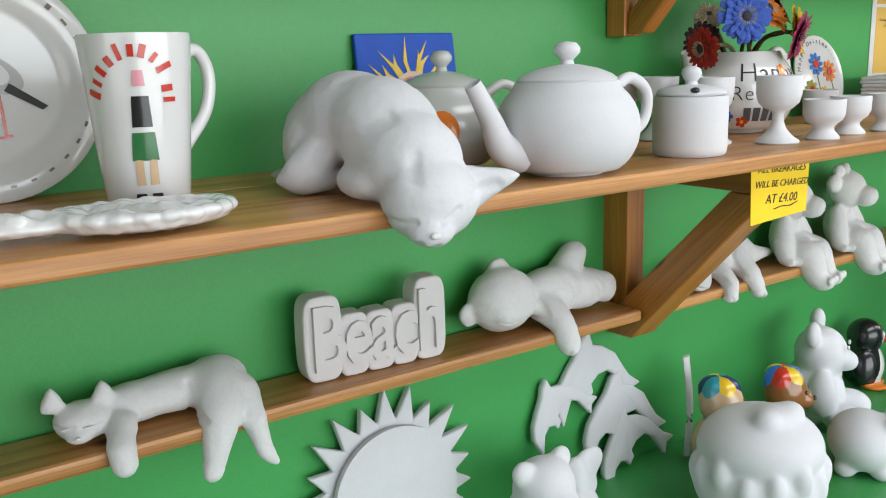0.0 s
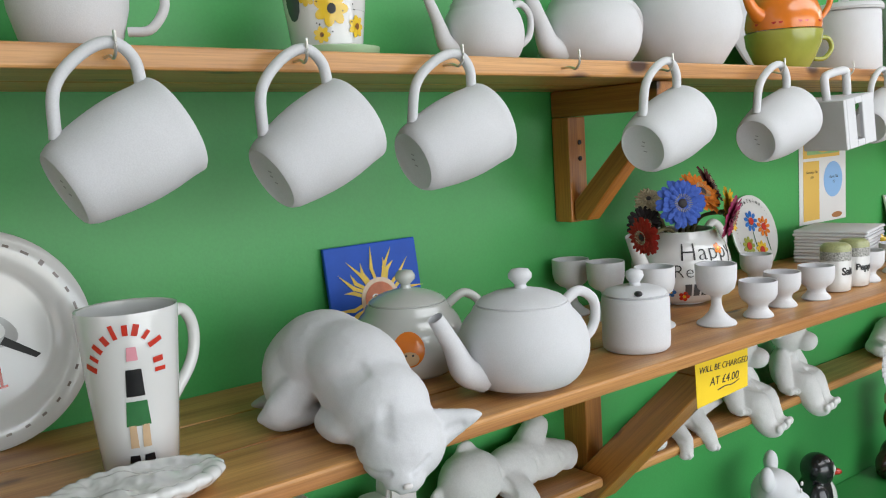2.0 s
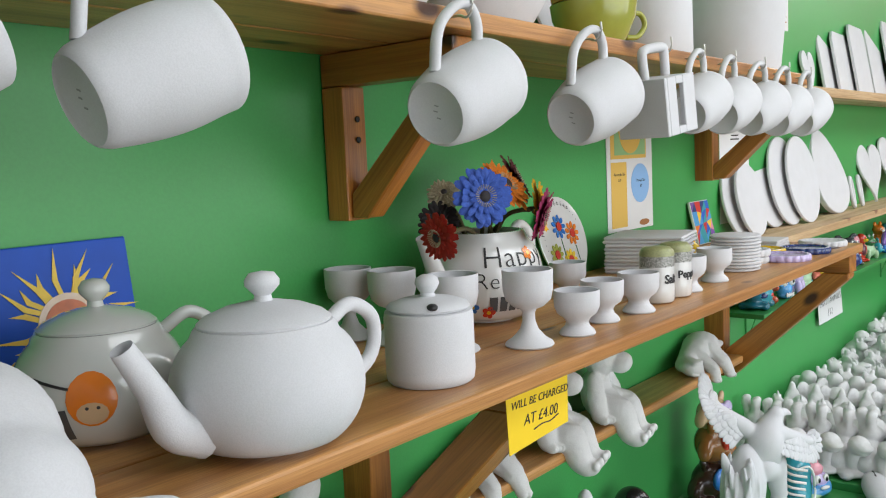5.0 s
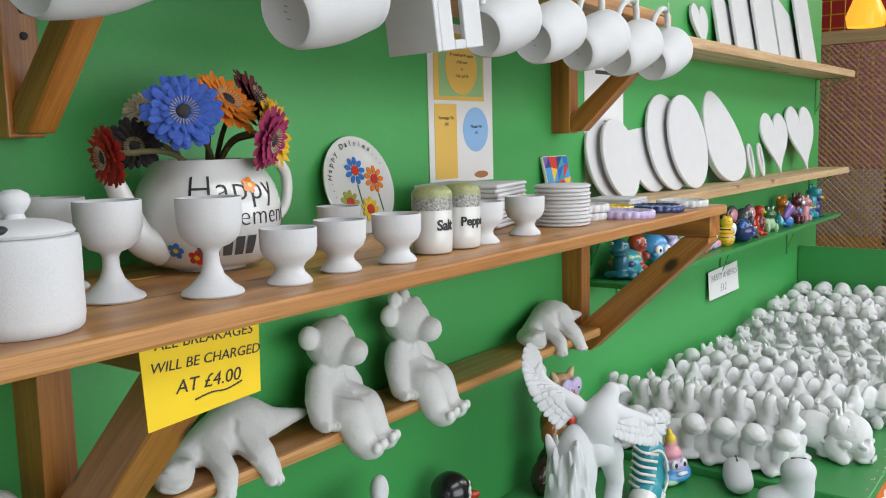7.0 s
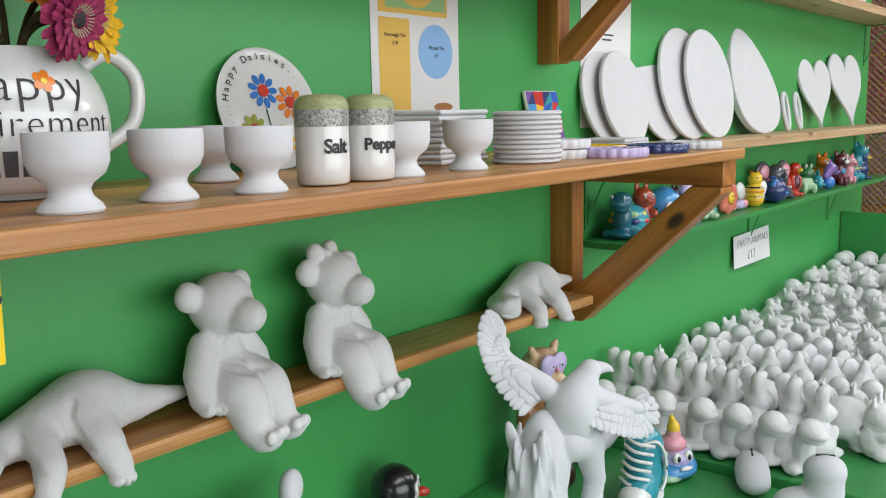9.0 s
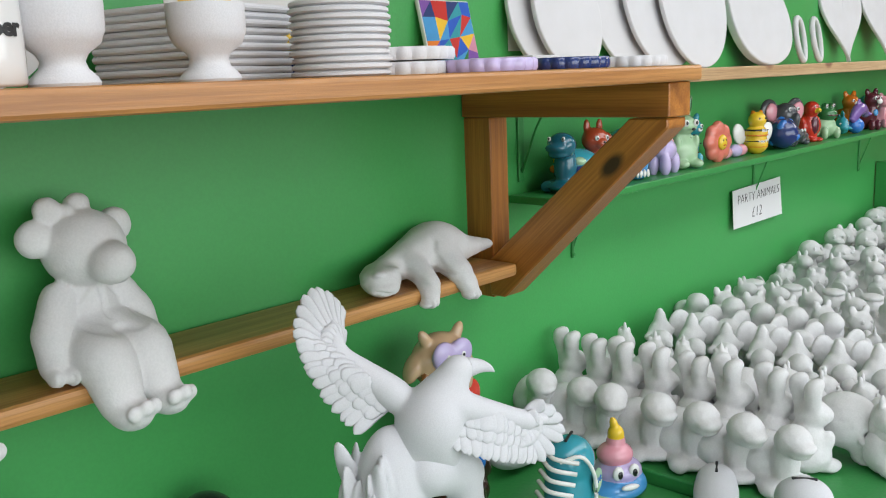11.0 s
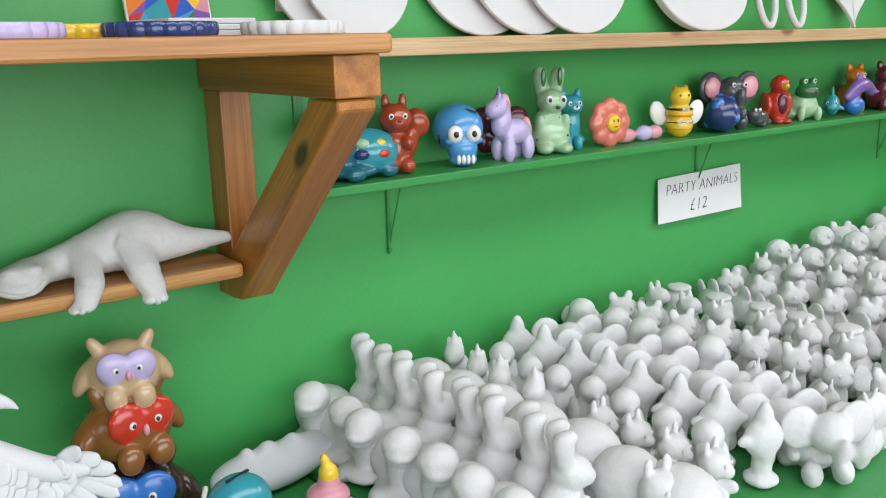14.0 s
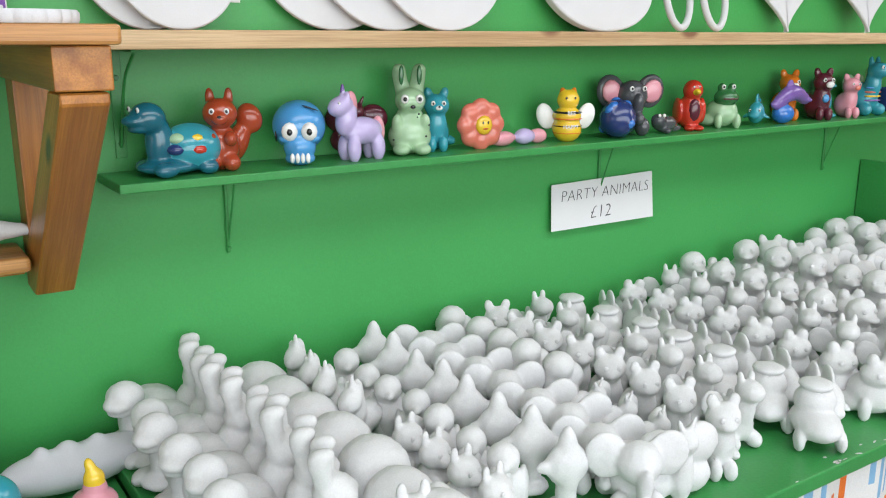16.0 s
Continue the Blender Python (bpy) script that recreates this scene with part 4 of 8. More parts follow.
def gerbera(pos, facing, r, petal_mat, eye_mat, seed, label, cup=0.15):
    rr = random.Random(seed)
    q = Vector(facing).normalized().to_track_quat("Z", "Y").to_matrix().to_4x4()
    th = thing("gerbera", Matrix.Translation(pos) @ q, label, "flower", "cloth gerberas")
    for ring, (n, l, lift) in enumerate(((21, r, 0.0), (19, r * 0.86, 0.003), (15, r * 0.60, 0.006))):
        bm = bmesh.new()
        for k in range(n):
            a = 2 * math.pi * (k + 0.5 * ring) / n + rr.uniform(-0.08, 0.08)
            w, ll = l * rr.uniform(0.125, 0.17), l * rr.uniform(0.90, 1.06)
            rows = []
            for s, ww in ((0.14, 0.4), (0.4, 0.85), (0.7, 1.0), (0.92, 0.75), (1.0, 0.25)):
                z = lift + cup * ll * s * s * (1 if ring else 0.4) - (0.25 * ll * max(0, s - 0.7) if ring == 0 else 0) + rr.uniform(-0.001, 0.001)
                rows.append([bm.verts.new((ll * s * math.cos(a) - t * w * ww * math.sin(a), ll * s * math.sin(a) + t * w * ww * math.cos(a), z + (0.0016 if t == 0 else 0))) for t in (-1, 0, 1)])
            for p, q2 in zip(rows, rows[1:]):
                for i in range(2):
                    bm.faces.new((p[i], p[i + 1], q2[i + 1], q2[i]))
        part("petals", bm, petal_mat, th)
    part("eye", blobs_bm([((0, 0, 0.006), (r * 0.2, r * 0.2, r * 0.11))]), eye_mat, th)
    bm = bmesh.new()
    for k in range(26):
        a = 2 * math.pi * k / 26
        tube([(r * 0.17 * math.cos(a), r * 0.17 * math.sin(a), 0.006), (r * 0.36 * math.cos(a), r * 0.36 * math.sin(a), 0.011)], 0.0006, 2, 5, 1, bm)
    tagged(part("stamen_ring", bm, C_PALE, th), kind="stuff")
    # stem from the flower down into the pot
    inv = (Matrix.Translation(pos) @ q).inverted()
    mouth = Vector((HP[0] + rr.uniform(-0.02, 0.02), HP[1] + rr.uniform(-0.02, 0.02), SZ + HH * 0.7))
    p = Vector(pos)
    bend = p - Vector(facing).normalized() * r * 0.6
    mid = (bend + mouth) / 2 + Vector((0, 0, 0.022))
    part("stem", tube([inv @ p, inv @ bend, inv @ mid, inv @ mouth], 0.0032, 18, 8), C_STEM, th)
    return th


gerbera((1.434, -0.178, 1.764), (-0.45, -0.85, 0.18), 0.044, C_BLUE, C_EYE, 1, "royal blue cloth gerbera with a dark eye")
gerbera((1.504, -0.165, 1.776), (0.15, -0.75, 0.65), 0.046, C_ORANGE, C_EYE, 2, "orange cloth gerbera facing upwards")
gerbera((1.530, -0.208, 1.733), (0.40, -0.88, -0.30), 0.040, C_MAG, C_EYE, 3, "magenta cloth gerbera drooping over the rim")
gerbera((1.558, -0.184, 1.740), (0.45, -0.85, 0.10), 0.044, C_YEL, C_EYE, 4, "yellow cloth gerbera turned aside")
gerbera((1.344, -0.172, 1.718), (-0.97, 0.12, -0.15), 0.034, C_RED, C_EYE, 5, "red cloth gerbera drooping beside the spout")
gerbera((1.572, -0.136, 1.782), (0.45, -0.75, 0.45), 0.042, C_DARK, C_EYE, 6, "dark red cloth gerbera at the back")
gerbera((1.416, -0.112, 1.730), (-0.60, -0.72, -0.20), 0.031, C_BLACK, C_EYE, 7, "black-red cloth gerbera at the back")
gerbera((1.432, -0.110, 1.768), (-0.5, -0.5, 0.6), 0.026, C_PALE, C_EYE, 8, "faded cream cloth gerbera at the back")

# daisies plate
dp = thing("daisy_plate", pose(1.889, -0.046, SZ + 0.001, -14, 0, 0), "small white plate lettered Happy Daisies with painted flowers", "plate")
part("dish", lathe([(0, 0.005), (0.06, 0.005), (0.078, 0.0005), (0.0815, 0.002), (0.080, 0.006), (0.062, 0.010), (0, 0.010)], 56), GLAZE, dp, "", True, pose(0, 0, 0.0815) @ pose(0, 0, 0, -90))
for cx, cz, r, m_, m2 in ((-0.004, 0.024, 0.024, BLUE, RED), (0.038, 0.008, 0.024, ORANGE, RED), (-0.030, -0.028, 0.021, LIME, RED), (0.014, -0.042, 0.021, YELLOW, RED)):
    for k in range(9):
        a = 2 * math.pi * k / 9
        flat_patch(ell(0.0072, 0.0045, 12, math.degrees(a), r * 0.68 * math.cos(a), r * 0.68 * math.sin(a)), m_, dp, "painted_petal", 0.0036 - 0.0003 * (k % 2), cx, 0.0815 + cz)
    flat_patch(ell(0.0085, 0.0085, 14), m2, dp, "painted_centre", 0.0026, cx, 0.0815 + cz)
for cx, z0, z1 in ((-0.004, 0.0, -0.05), (0.042, -0.016, -0.05)):
    flat_patch(bar(cx, z0, cx + 0.004, z1, 0.0016), FROG, dp, "painted_stem", 0.0036, 0, 0.0815)
for k, ch in enumerate("...Happy Daisies..."):
    if ch == " ":
        continue
    a = radians(196 - k * 9.2)
    me = text_mesh(ch, 0.0135, 0.0002)
    part("lettering", me, INK, dp, "", False, Matrix.Translation((0.069 * math.cos(a), 0.0005, 0.0815 + 0.069 * math.sin(a))) @ pose(0, 0, 0, 0, 90 - math.degrees(a), 0) @ STAND)

# tile stack
for k in range(10):
    j = random.Random(k)
    solid("square_tile", box(0.153, 0.153, 0.0068, 0.0024, 1), BISQUE, at(2.082 + j.uniform(-0.002, 0.002), -0.110 + j.uniform(-0.002, 0.002), SZ + 0.0034 + k * 0.0073, 14 + j.uniform(-1.2, 1.2)), "unpainted square bisque tile in a stack", "tile", "stack of square tiles", smooth=False)
# shakers
SPECKLE = mat("grey_speckled_glaze", (0.50, 0.50, 0.47), 0.3, grain=0.72, grain_scale=420, blot=0.25, blot_scale=120)
PALE_OLIVE = mat("pale_olive_glaze", (0.40, 0.42, 0.20), 0.3, grain=0.25, grain_scale=420, blot=0.2, blot_scale=60)
for words, x, y in (("Salt", 1.736, -0.288), ("Pepper", 1.802, -0.288)):
    sh = thing("shaker", at(x, y, SZ, 0), f"white glazed {words.lower()} shaker with a green speckled top", "shaker", "salt and pepper")
    part("body", lathe([(0, 0.001), (0.024, 0.001), (0.0262, 0.003), (0.0268, 0.02), (0.0268, 0.058)], 40), GLAZE, sh)
    part("glaze_band", lathe([(0.0269, 0.0575), (0.0270, 0.0600), (0.0270, 0.0745)], 40), SPECKLE, sh, "grey speckled band")
    part("top", lathe([(0.0271, 0.0740), (0.0271, 0.078), (0.0255, 0.083), (0.020, 0.0875), (0.008, 0.089), (0, 0.089)], 40), PALE_OLIVE, sh, "pale olive top")
    me = text_mesh(words, 0.019 if words == "Salt" else 0.0165, 0.0002, 0.95, 0.0, 0.0006)
    wrap(me, lambda z: 0.0269, radians(258 if words == "Salt" else 262), 0.038)
    part("lettering", me, INK, sh)
# round coasters
for k in range(11):
    j = random.Random(40 + k)
    solid("round_coaster", lathe([(0, 0), (0.0435, 0), (0.047, 0.0018), (0.047, 0.0044), (0.0440, 0.0062), (0, 0.0062)], 44), BISQUE, at(2.132 + j.uniform(-0.0015, 0.0015), -0.262 + j.uniform(-0.0015, 0.0015), SZ + k * 0.0063), "unpainted round bisque coaster in a stack", "coaster", "stack of round coasters")


def scallop(r, h, n=20, edge=0.055):
    bm = bmesh.new()
    N = n * 6
    rings = []
    for f, z in ((0.0, 0.0), (0.97, 0.0), (1.0, h * 0.25), (1.0, h * 0.8), (0.96, h), (0.86, h), (0.8, h * 0.75), (0.0, h * 0.75)):
        if f == 0:
            rings.append([bm.verts.new((0, 0, z))])
        else:
            rings.append([bm.verts.new((r * f * (1 + edge * (abs(math.sin(n * math.pi * i / N)) - 0.6)) * math.cos(2 * math.pi * i / N), r * f * (1 + edge * (abs(math.sin(n * math.pi * i / N)) - 0.6)) * math.sin(2 * math.pi * i / N), z)) for i in range(N)])
    for a, b in zip(rings, rings[1:]):
        for i in range(N):
            j = (i + 1) % N
            if len(a) == 1:
                bm.faces.new((a[0], b[j], b[i]))
            elif len(b) == 1:
                bm.faces.new((a[i], a[j], b[0]))
            else:
                bm.faces.new((a[i], a[j], b[j], b[i]))
    bmesh.ops.recalc_face_normals(bm, faces=bm.faces[:])
    return bm


for x, y, z, m_, what in ((2.238, -0.236, 0, BISQUE, "unpainted"), (2.239, -0.238, 0.0145, BISQUE, "unpainted"), (2.300, -0.300, 0, LILAC, "pink and lilac painted"), (2.385, -0.222, 0, YELLOW, "yellow painted"), (2.438, -0.300, 0, NAVY, "navy blue painted"), (2.578, -0.296, 0, BISQUE, "unpainted")):
    solid("scalloped_dish", scallop(0.052, 0.013), m_, at(x, y, SZ + z), what + " scalloped round dish", "dish", "scalloped dishes")
for k in range(3):
    solid("square_tile", box(0.10, 0.10, 0.006, 0.001, 1), BISQUE, at(2.52, -0.175, SZ + 0.0032 + k * 0.0064, 2 * k), "small unpainted square bisque tile", "tile", "small tiles", smooth=False)
# mosaic tile leaning
mos = thing("mosaic_tile", pose(2.552, -0.030, SZ + 0.0006, -13), "small tile painted in a bright patchwork of colours", "tile")
part("tile_body", box(0.108, 0.007, 0.108, 0.0015), WHITE, mos, "", False, pose(0, 0, 0.0545))
rm = random.Random(11)
cols = [mat(f"tile_underglaze_{n_}", c_, 0.55, spec=0.25, blot=0.1, blot_scale=60) for n_, c_ in (("red", (0.55, 0.03, 0.02)), ("blue", (0.02, 0.10, 0.5)), ("yellow", (0.8, 0.5, 0.03)), ("sky", (0.06, 0.30, 0.6)), ("purple", (0.2, 0.08, 0.36)), ("orange", (0.75, 0.2, 0.02)), ("turquoise", (0.03, 0.3, 0.35)), ("pink", (0.6, 0.25, 0.35)), ("white", (0.7, 0.7, 0.7)), ("navy", (0.02, 0.04, 0.16)), ("green", (0.03, 0.2, 0.05)))]
pts = [(-0.052 + 0.026 * i + rm.uniform(-0.007, 0.007) * (0 < i < 4), 0.0025 + 0.026 * j + rm.uniform(-0.007, 0.007) * (0 < j < 4)) for j in range(5) for i in range(5)]
for j in range(4):
    for i in range(4):
        q4 = [pts[j * 5 + i], pts[j * 5 + i + 1], pts[j * 5 + i + 6], pts[j * 5 + i + 5]]
        for tri in ((q4[0], q4[1], q4[2]), (q4[0], q4[2], q4[3])) if rm.random() < 0.6 else (q4,):
            part("painted_patch", slab(tri, 0.0006), rm.choice(cols), mos, "", False, pose(0, -0.0042, 0))
# small toy figure between the stacks
toy = sculpt("toy", [((0, 0, 0.012), (0.010, 0.010, 0.012), None, NAVY), ((0, 0, 0.032), (0.012, 0.009, 0.013), None, YELLOW), ((0, 0, 0.052), (0.009, 0.009, 0.010), None, YELLOW), ((0.004, -0.01, 0.04), (0.012, 0.004, 0.004), None, YELLOW)], 0.002, 3)
solid("toy_figure", toy, None, at(2.150, -0.160, SZ, -30), "small yellow and black painted toy", "toy")

# yellow notice under the shelf edge
note = thing("notice_card", pose(1.330, -0.3262, 1.5572, 0, 0, 1) @ Matrix.Diagonal((1.09, 1, 0.985, 1)), "yellow card handwritten about breakages, tucked under the shelf", "sign")
part("card", slab([(-0.064, 0.0), (0.064, 0.0), (0.062, -0.078), (-0.060, -0.084)], 0.0006), PAPER_YELLOW, note, "", False)
for words, z, x, s in (("ALL BREAKAGES", -0.009, 0.003, 0.0145), ("WILL BE CHARGED", -0.030, 0.004, 0.0138), ("AT £4.00", -0.052, 0.004, 0.0185)):
    part("lettering", text_mesh(words, s, 0.0002, 1.0, 0.15), INK, note, "", False, pose(x, -0.0004, z, 0, 3, 0) @ STAND)
part("underline", tube([(-0.012, -0.0006, -0.066), (0.006, -0.0006, -0.0635), (0.022, -0.0006, -0.065), (0.040, -0.0006, -0.061)], 0.0008, 12, 6), INK, note)


# ---- mugs on hooks along the upper shelf ----
def hook_at(x):
    bm = tube([(0, 0.012, -0.004), (0, -0.010, -0.004), (0, -0.022, -0.007), (0, -0.030, 0.001), (0, -0.030, 0.017)], 0.0017, 20, 8)
    return solid("cup_hook", bm, STEEL, pose(x, UY - 0.004, upper_top(x) - 0.009), "zinc cup hook screwed into the shelf edge", "hook", "cup hooks")


def mug_r(z):
    return 0.036 + 0.0145 * math.sin(min(1, z / 0.118 * 1.08 + 0.06) * math.pi * 0.62)


mug0 = thing("hanging_mug", pose(0, 0, 0), "unpainted white bisque mug hanging from a hook", "mug", "hanging mugs")
mp = [(0, 0.002), (0.033, 0.002), (0.035, 0), (0.0375, 0.002)] + [(mug_r(0.118 * k / 14) + 0.001, 0.118 * k / 14) for k in range(1, 15)] + [(mug_r(0.118) - 0.0005, 0.1195), (mug_r(0.118) - 0.003, 0.118), (mug_r(0.06) - 0.003, 0.06), (0.035, 0.010), (0, 0.008)]
part("body", lathe(mp, 52), BISQUE, mug0)
part("handle", tube([(0.044, 0, 0.110), (0.070, 0, 0.118), (0.092, 0, 0.108), (0.095, 0, 0.078), (0.080, 0, 0.042), (0.041, 0, 0.018)], 0.0068, 28, 12, 0.85, up=Vector((0, 1, 0))), BISQUE, mug0)
for dx, dy in ((-0.006, 0.002), (0.002, 0.0), (0.008, 0.003)):
    part("pencil_mark", box(0.0014, 0.0052, 0.0004), PENCIL, mug0, "", False, pose(dx, dy, 0.0017, 0, 0, 20))


def hung(x, yaw=0.0, tilt=24.0, swing=0.0):
    """Mug frame: its handle up, its mouth to +x and raised by tilt."""
    a = Vector((math.cos(radians(tilt)), 0, math.sin(radians(tilt))))
    u = Vector((-math.sin(radians(tilt)), 0, math.cos(radians(tilt))))
    rot = Matrix((u, a.cross(u), a)).transposed().to_4x4()
    rot = pose(0, 0, 0, 0, 0, yaw) @ pose(0, 0, 0, swing) @ rot
    hookp = Vector((x, UY - 0.026, upper_top(x) - 0.0085))
    return Matrix.Translation(hookp) @ rot @ Matrix.Translation((-0.0855, 0, -0.106))


HOOKS = [0.470, 0.669, 0.873, 1.076, 1.271, 1.562, 1.785, 1.916, 2.057, 2.210, 2.351, 2.498, 0.24, 0.02]
hook0 = None
for i, hx in enumerate(HOOKS):
    if hook0 is None:
        hook0 = hook_at(hx)
    else:
        copy_thing(hook0, pose(hx, UY - 0.004, upper_top(hx) - 0.009, 0, 0, random.Random(i).uniform(-6, 6)))
mug0.matrix_world = hung(HOOKS[0], -2, 27)
for i, hx in enumerate(HOOKS):
    if i in (0, 3, 6, 13):
        continue
    j = random.Random(70 + i)
    small = i in (7, 8, 9, 10, 11)
    ob = copy_thing(mug0, hung(hx, j.uniform(-7, 5), (29 if i == 1 else 20) + j.uniform(-2, 2)))
    if small:
        ob.scale = (0.88, 0.88, 0.88)
        grip = Vector((hx, UY - 0.026, upper_top(hx) - 0.0155))
        ob.location = grip + 0.88 * (ob.location - grip)
        tagged(ob, "unpainted white bisque mug with pencilled letters hanging from a hook")
# square mug
sq = thing("square_mug", hung(HOOKS[6], -4, 8), "unpainted square bisque mug with an open slot handle", "mug", "hanging mugs")
for nm, (bx, by, bz), (px, py, pz) in (("base", (0.088, 0.086, 0.008), (0, 0, 0.018)), ("side", (0.088, 0.008, 0.0838), (0, -0.039, 0.0641)), ("side", (0.008, 0.0698, 0.0838), (0.040, 0, 0.0641)), ("side", (0.008, 0.0698, 0.0838), (-0.040, 0, 0.0641)),
                                  ("front_strip", (0.088, 0.008, 0.026), (0, 0.039, 0.0352)), ("front_strip", (0.088, 0.008, 0.0360), (0, 0.039, 0.0880)), ("front_strip", (0.012, 0.008, 0.0214), (0.038, 0.039, 0.0591)), ("front_strip", (0.012, 0.008, 0.0214), (-0.038, 0.039, 0.0591))):
    part(nm, box(bx, by, bz, 0.0012, 1), BISQUE, sq, "", False, pose(px, py, pz))
part("handle", tube([(0.040, 0, 0.095), (0.076, 0, 0.097), (0.088, 0, 0.093), (0.089, 0, 0.060), (0.086, 0, 0.034), (0.074, 0, 0.030), (0.040, 0, 0.032)], 0.0075, 30, 10, 1.0, up=Vector((0, 1, 0))), BISQUE, sq)


# ---- figures on the narrow ledge ----
def W(blobs, m_=None):
    """Give each form its material."""
    return [(b[0], b[1], b[2] if len(b) > 2 else None, m_ or BISQUE) for b in blobs]


def mirror(blobs):
    """Forms on one side, repeated on the other."""
    out = []
    for b in blobs:
        e = b[2] if len(b) > 2 and b[2] else (0, 0, 0)
        out.append((b[0], b[1], e))
        out.append(((-b[0][0], b[0][1], b[0][2]), b[1], (e[0], -e[1], -e[2])))
    return out


bear_forms = [((0, -0.012, 0.124), (0.043, 0.039, 0.040)), ((0, -0.050, 0.112), (0.0235, 0.025, 0.0225)), ((0, -0.058, 0.120), (0.013, 0.015, 0.011)), ((0, -0.002, 0.052), (0.036, 0.033, 0.046)), ((0, -0.014, 0.034), (0.042, 0.040, 0.034)), ((0, -0.008, 0.080), (0.026, 0.022, 0.018))]
for sx in (-1, 1):
    bear_forms += [((sx * 0.046, -0.002, 0.140), (0.0195, 0.0150, 0.0195))]
    bear_forms += run((sx * 0.033, -0.008, 0.080), (sx * 0.050, -0.016, 0.048), 0.0165, 0.0175, 6) + run((sx * 0.050, -0.016, 0.048), (sx * 0.053, -0.024, 0.018), 0.0175, 0.0165, 5)
    bear_forms += [((sx * (0.053 + d), -0.042 + 0.5 * abs(d), 0.011), (0.0068, 0.012, 0.0095)) for d in (-0.012, 0.0, 0.012)]
    bear_forms += run((sx * 0.018, -0.018, 0.028), (sx * 0.023, -0.054, 0.022), 0.030, 0.0275, 6) + run((sx * 0.023, -0.058, 0.016), (sx * 0.023, -0.072, -0.018), 0.0260, 0.0215, 5) + [((sx * 0.023, -0.084, -0.028), (0.0205, 0.025, 0.0185))]
    bear_forms += [((sx * 0.012, -0.106, -0.021), (0.0078, 0.0065, 0.0085)), ((sx * 0.024, -0.109, -0.019), (0.0078, 0.0065, 0.0085)), ((sx * 0.035, -0.104, -0.023), (0.0078, 0.0065, 0.0085))]
bow = [((sx * 0.0165 - 0.014, -0.004, 0.166), (0.0150, 0.0115, 0.0135), (0, sx * -14, 0)) for sx in (-1, 1)] + [((-0.014, -0.010, 0.163), (0.0075, 0.009, 0.0085))]
BEAR_CUTS = [([(0.0, 0.092), (0.002, 0.074), (-0.002, 0.058)], 0.004, 0.0025), ([(-0.012, 0.086), (-0.022, 0.076)], 0.004, 0.002), ([(0.012, 0.086), (0.022, 0.076)], 0.004, 0.002), ([(-0.030, 0.052), (-0.012, 0.046), (0.012, 0.046), (0.030, 0.052)], 0.005, 0.002), ([(0.0, 0.088), (0.0, 0.078)], 0.004, 0.002)]
BEAR_CUTS += [([(sx * x_, 0.004), (sx * x_, 0.014)], 0.003, 0.0022) for sx in (-1, 1) for x_ in (0.056, 0.066)]
bear_me = uneven(carve(sculpt("bear", W(bear_forms, BISQUE_LIFTED), 0.0021, 1, 0.0024, 0.5), BEAR_CUTS), 0.0005, 90)
bow_me = uneven(carve(sculpt("bow_bear", W(bear_forms + bow, BISQUE_LIFTED), 0.0021, 1, 0.0020, 0.5), BEAR_CUTS), 0.0005, 90, 3.0)
solid("bear_figure", bear_me, None, at(1.768, -0.046, NZ, 14), "unpainted bisque bear sitting with its legs over the ledge", "figurine", "ledge bears")
solid("bear_figure", bow_me, None, at(1.956, -0.046, NZ, 12), "unpainted bisque bear with a hair bow sitting on the ledge", "figurine", "ledge bears")

dino = run((-0.098, -0.008, 0.022), (-0.030, 0.0, 0.034), 0.0165, 0.027, 8) + run((-0.030, 0.0, 0.034), (0.026, 0.002, 0.046), 0.027, 0.042, 7) + run((0.026, 0.002, 0.046), (0.080, 0.004, 0.032), 0.042, 0.021, 6) + run((0.080, 0.004, 0.032), (0.148, 0.004, 0.026), 0.021, 0.007, 9)
dino += [((-0.106, -0.034, 0.024), (0.029, 0.027, 0.024)), ((-0.112, -0.046, 0.014), (0.023, 0.021, 0.014)), ((-0.092, -0.018, 0.026), (0.026, 0.026, 0.022)), ((-0.096, -0.050, 0.040), (0.009, 0.008, 0.006)), ((-0.120, -0.048, 0.039), (0.009, 0.008, 0.006))]
dino += run((-0.038, -0.016, 0.034), (-0.042, -0.052, 0.012), 0.020, 0.0145, 5) + run((-0.043, -0.056, 0.008), (-0.052, -0.068, -0.014), 0.0140, 0.0110, 5) + [((-0.060, -0.073, -0.020), (0.0150, 0.0145, 0.009))]
dino += run((0.014, -0.014, 0.044), (0.016, -0.050, 0.018), 0.027, 0.0185, 5) + run((0.016, -0.055, 0.012), (0.022, -0.068, -0.016), 0.0170, 0.0125, 5) + [((0.020, -0.074, -0.025), (0.0155, 0.0150, 0.010))]
dino_me = sculpt("dinosaur", W(dino, BISQUE_LIFTED), 0.0021, 1, 0.0032, 0.7)
carve(dino_me, [([(-0.004, 0.066), (-0.010, 0.050), (-0.008, 0.030), (-0.004, 0.012)], 0.006, 0.0028), ([(-0.058, 0.040), (-0.060, 0.026), (-0.058, 0.010)], 0.006, 0.002), ([(-0.130, 0.014), (-0.112, 0.007), (-0.094, 0.013), (-0.088, 0.019)], 0.0038, 0.0035), ([(-0.065, -0.016), (-0.065, -0.030)], 0.003, 0.003), ([(-0.056, -0.016), (-0.056, -0.030)], 0.003, 0.003), ([(0.016, -0.022), (0.016, -0.036)], 0.003, 0.003), ([(0.025, -0.022), (0.025, -0.036)], 0.003, 0.003)])
uneven(dino_me, 0.0008, 80)
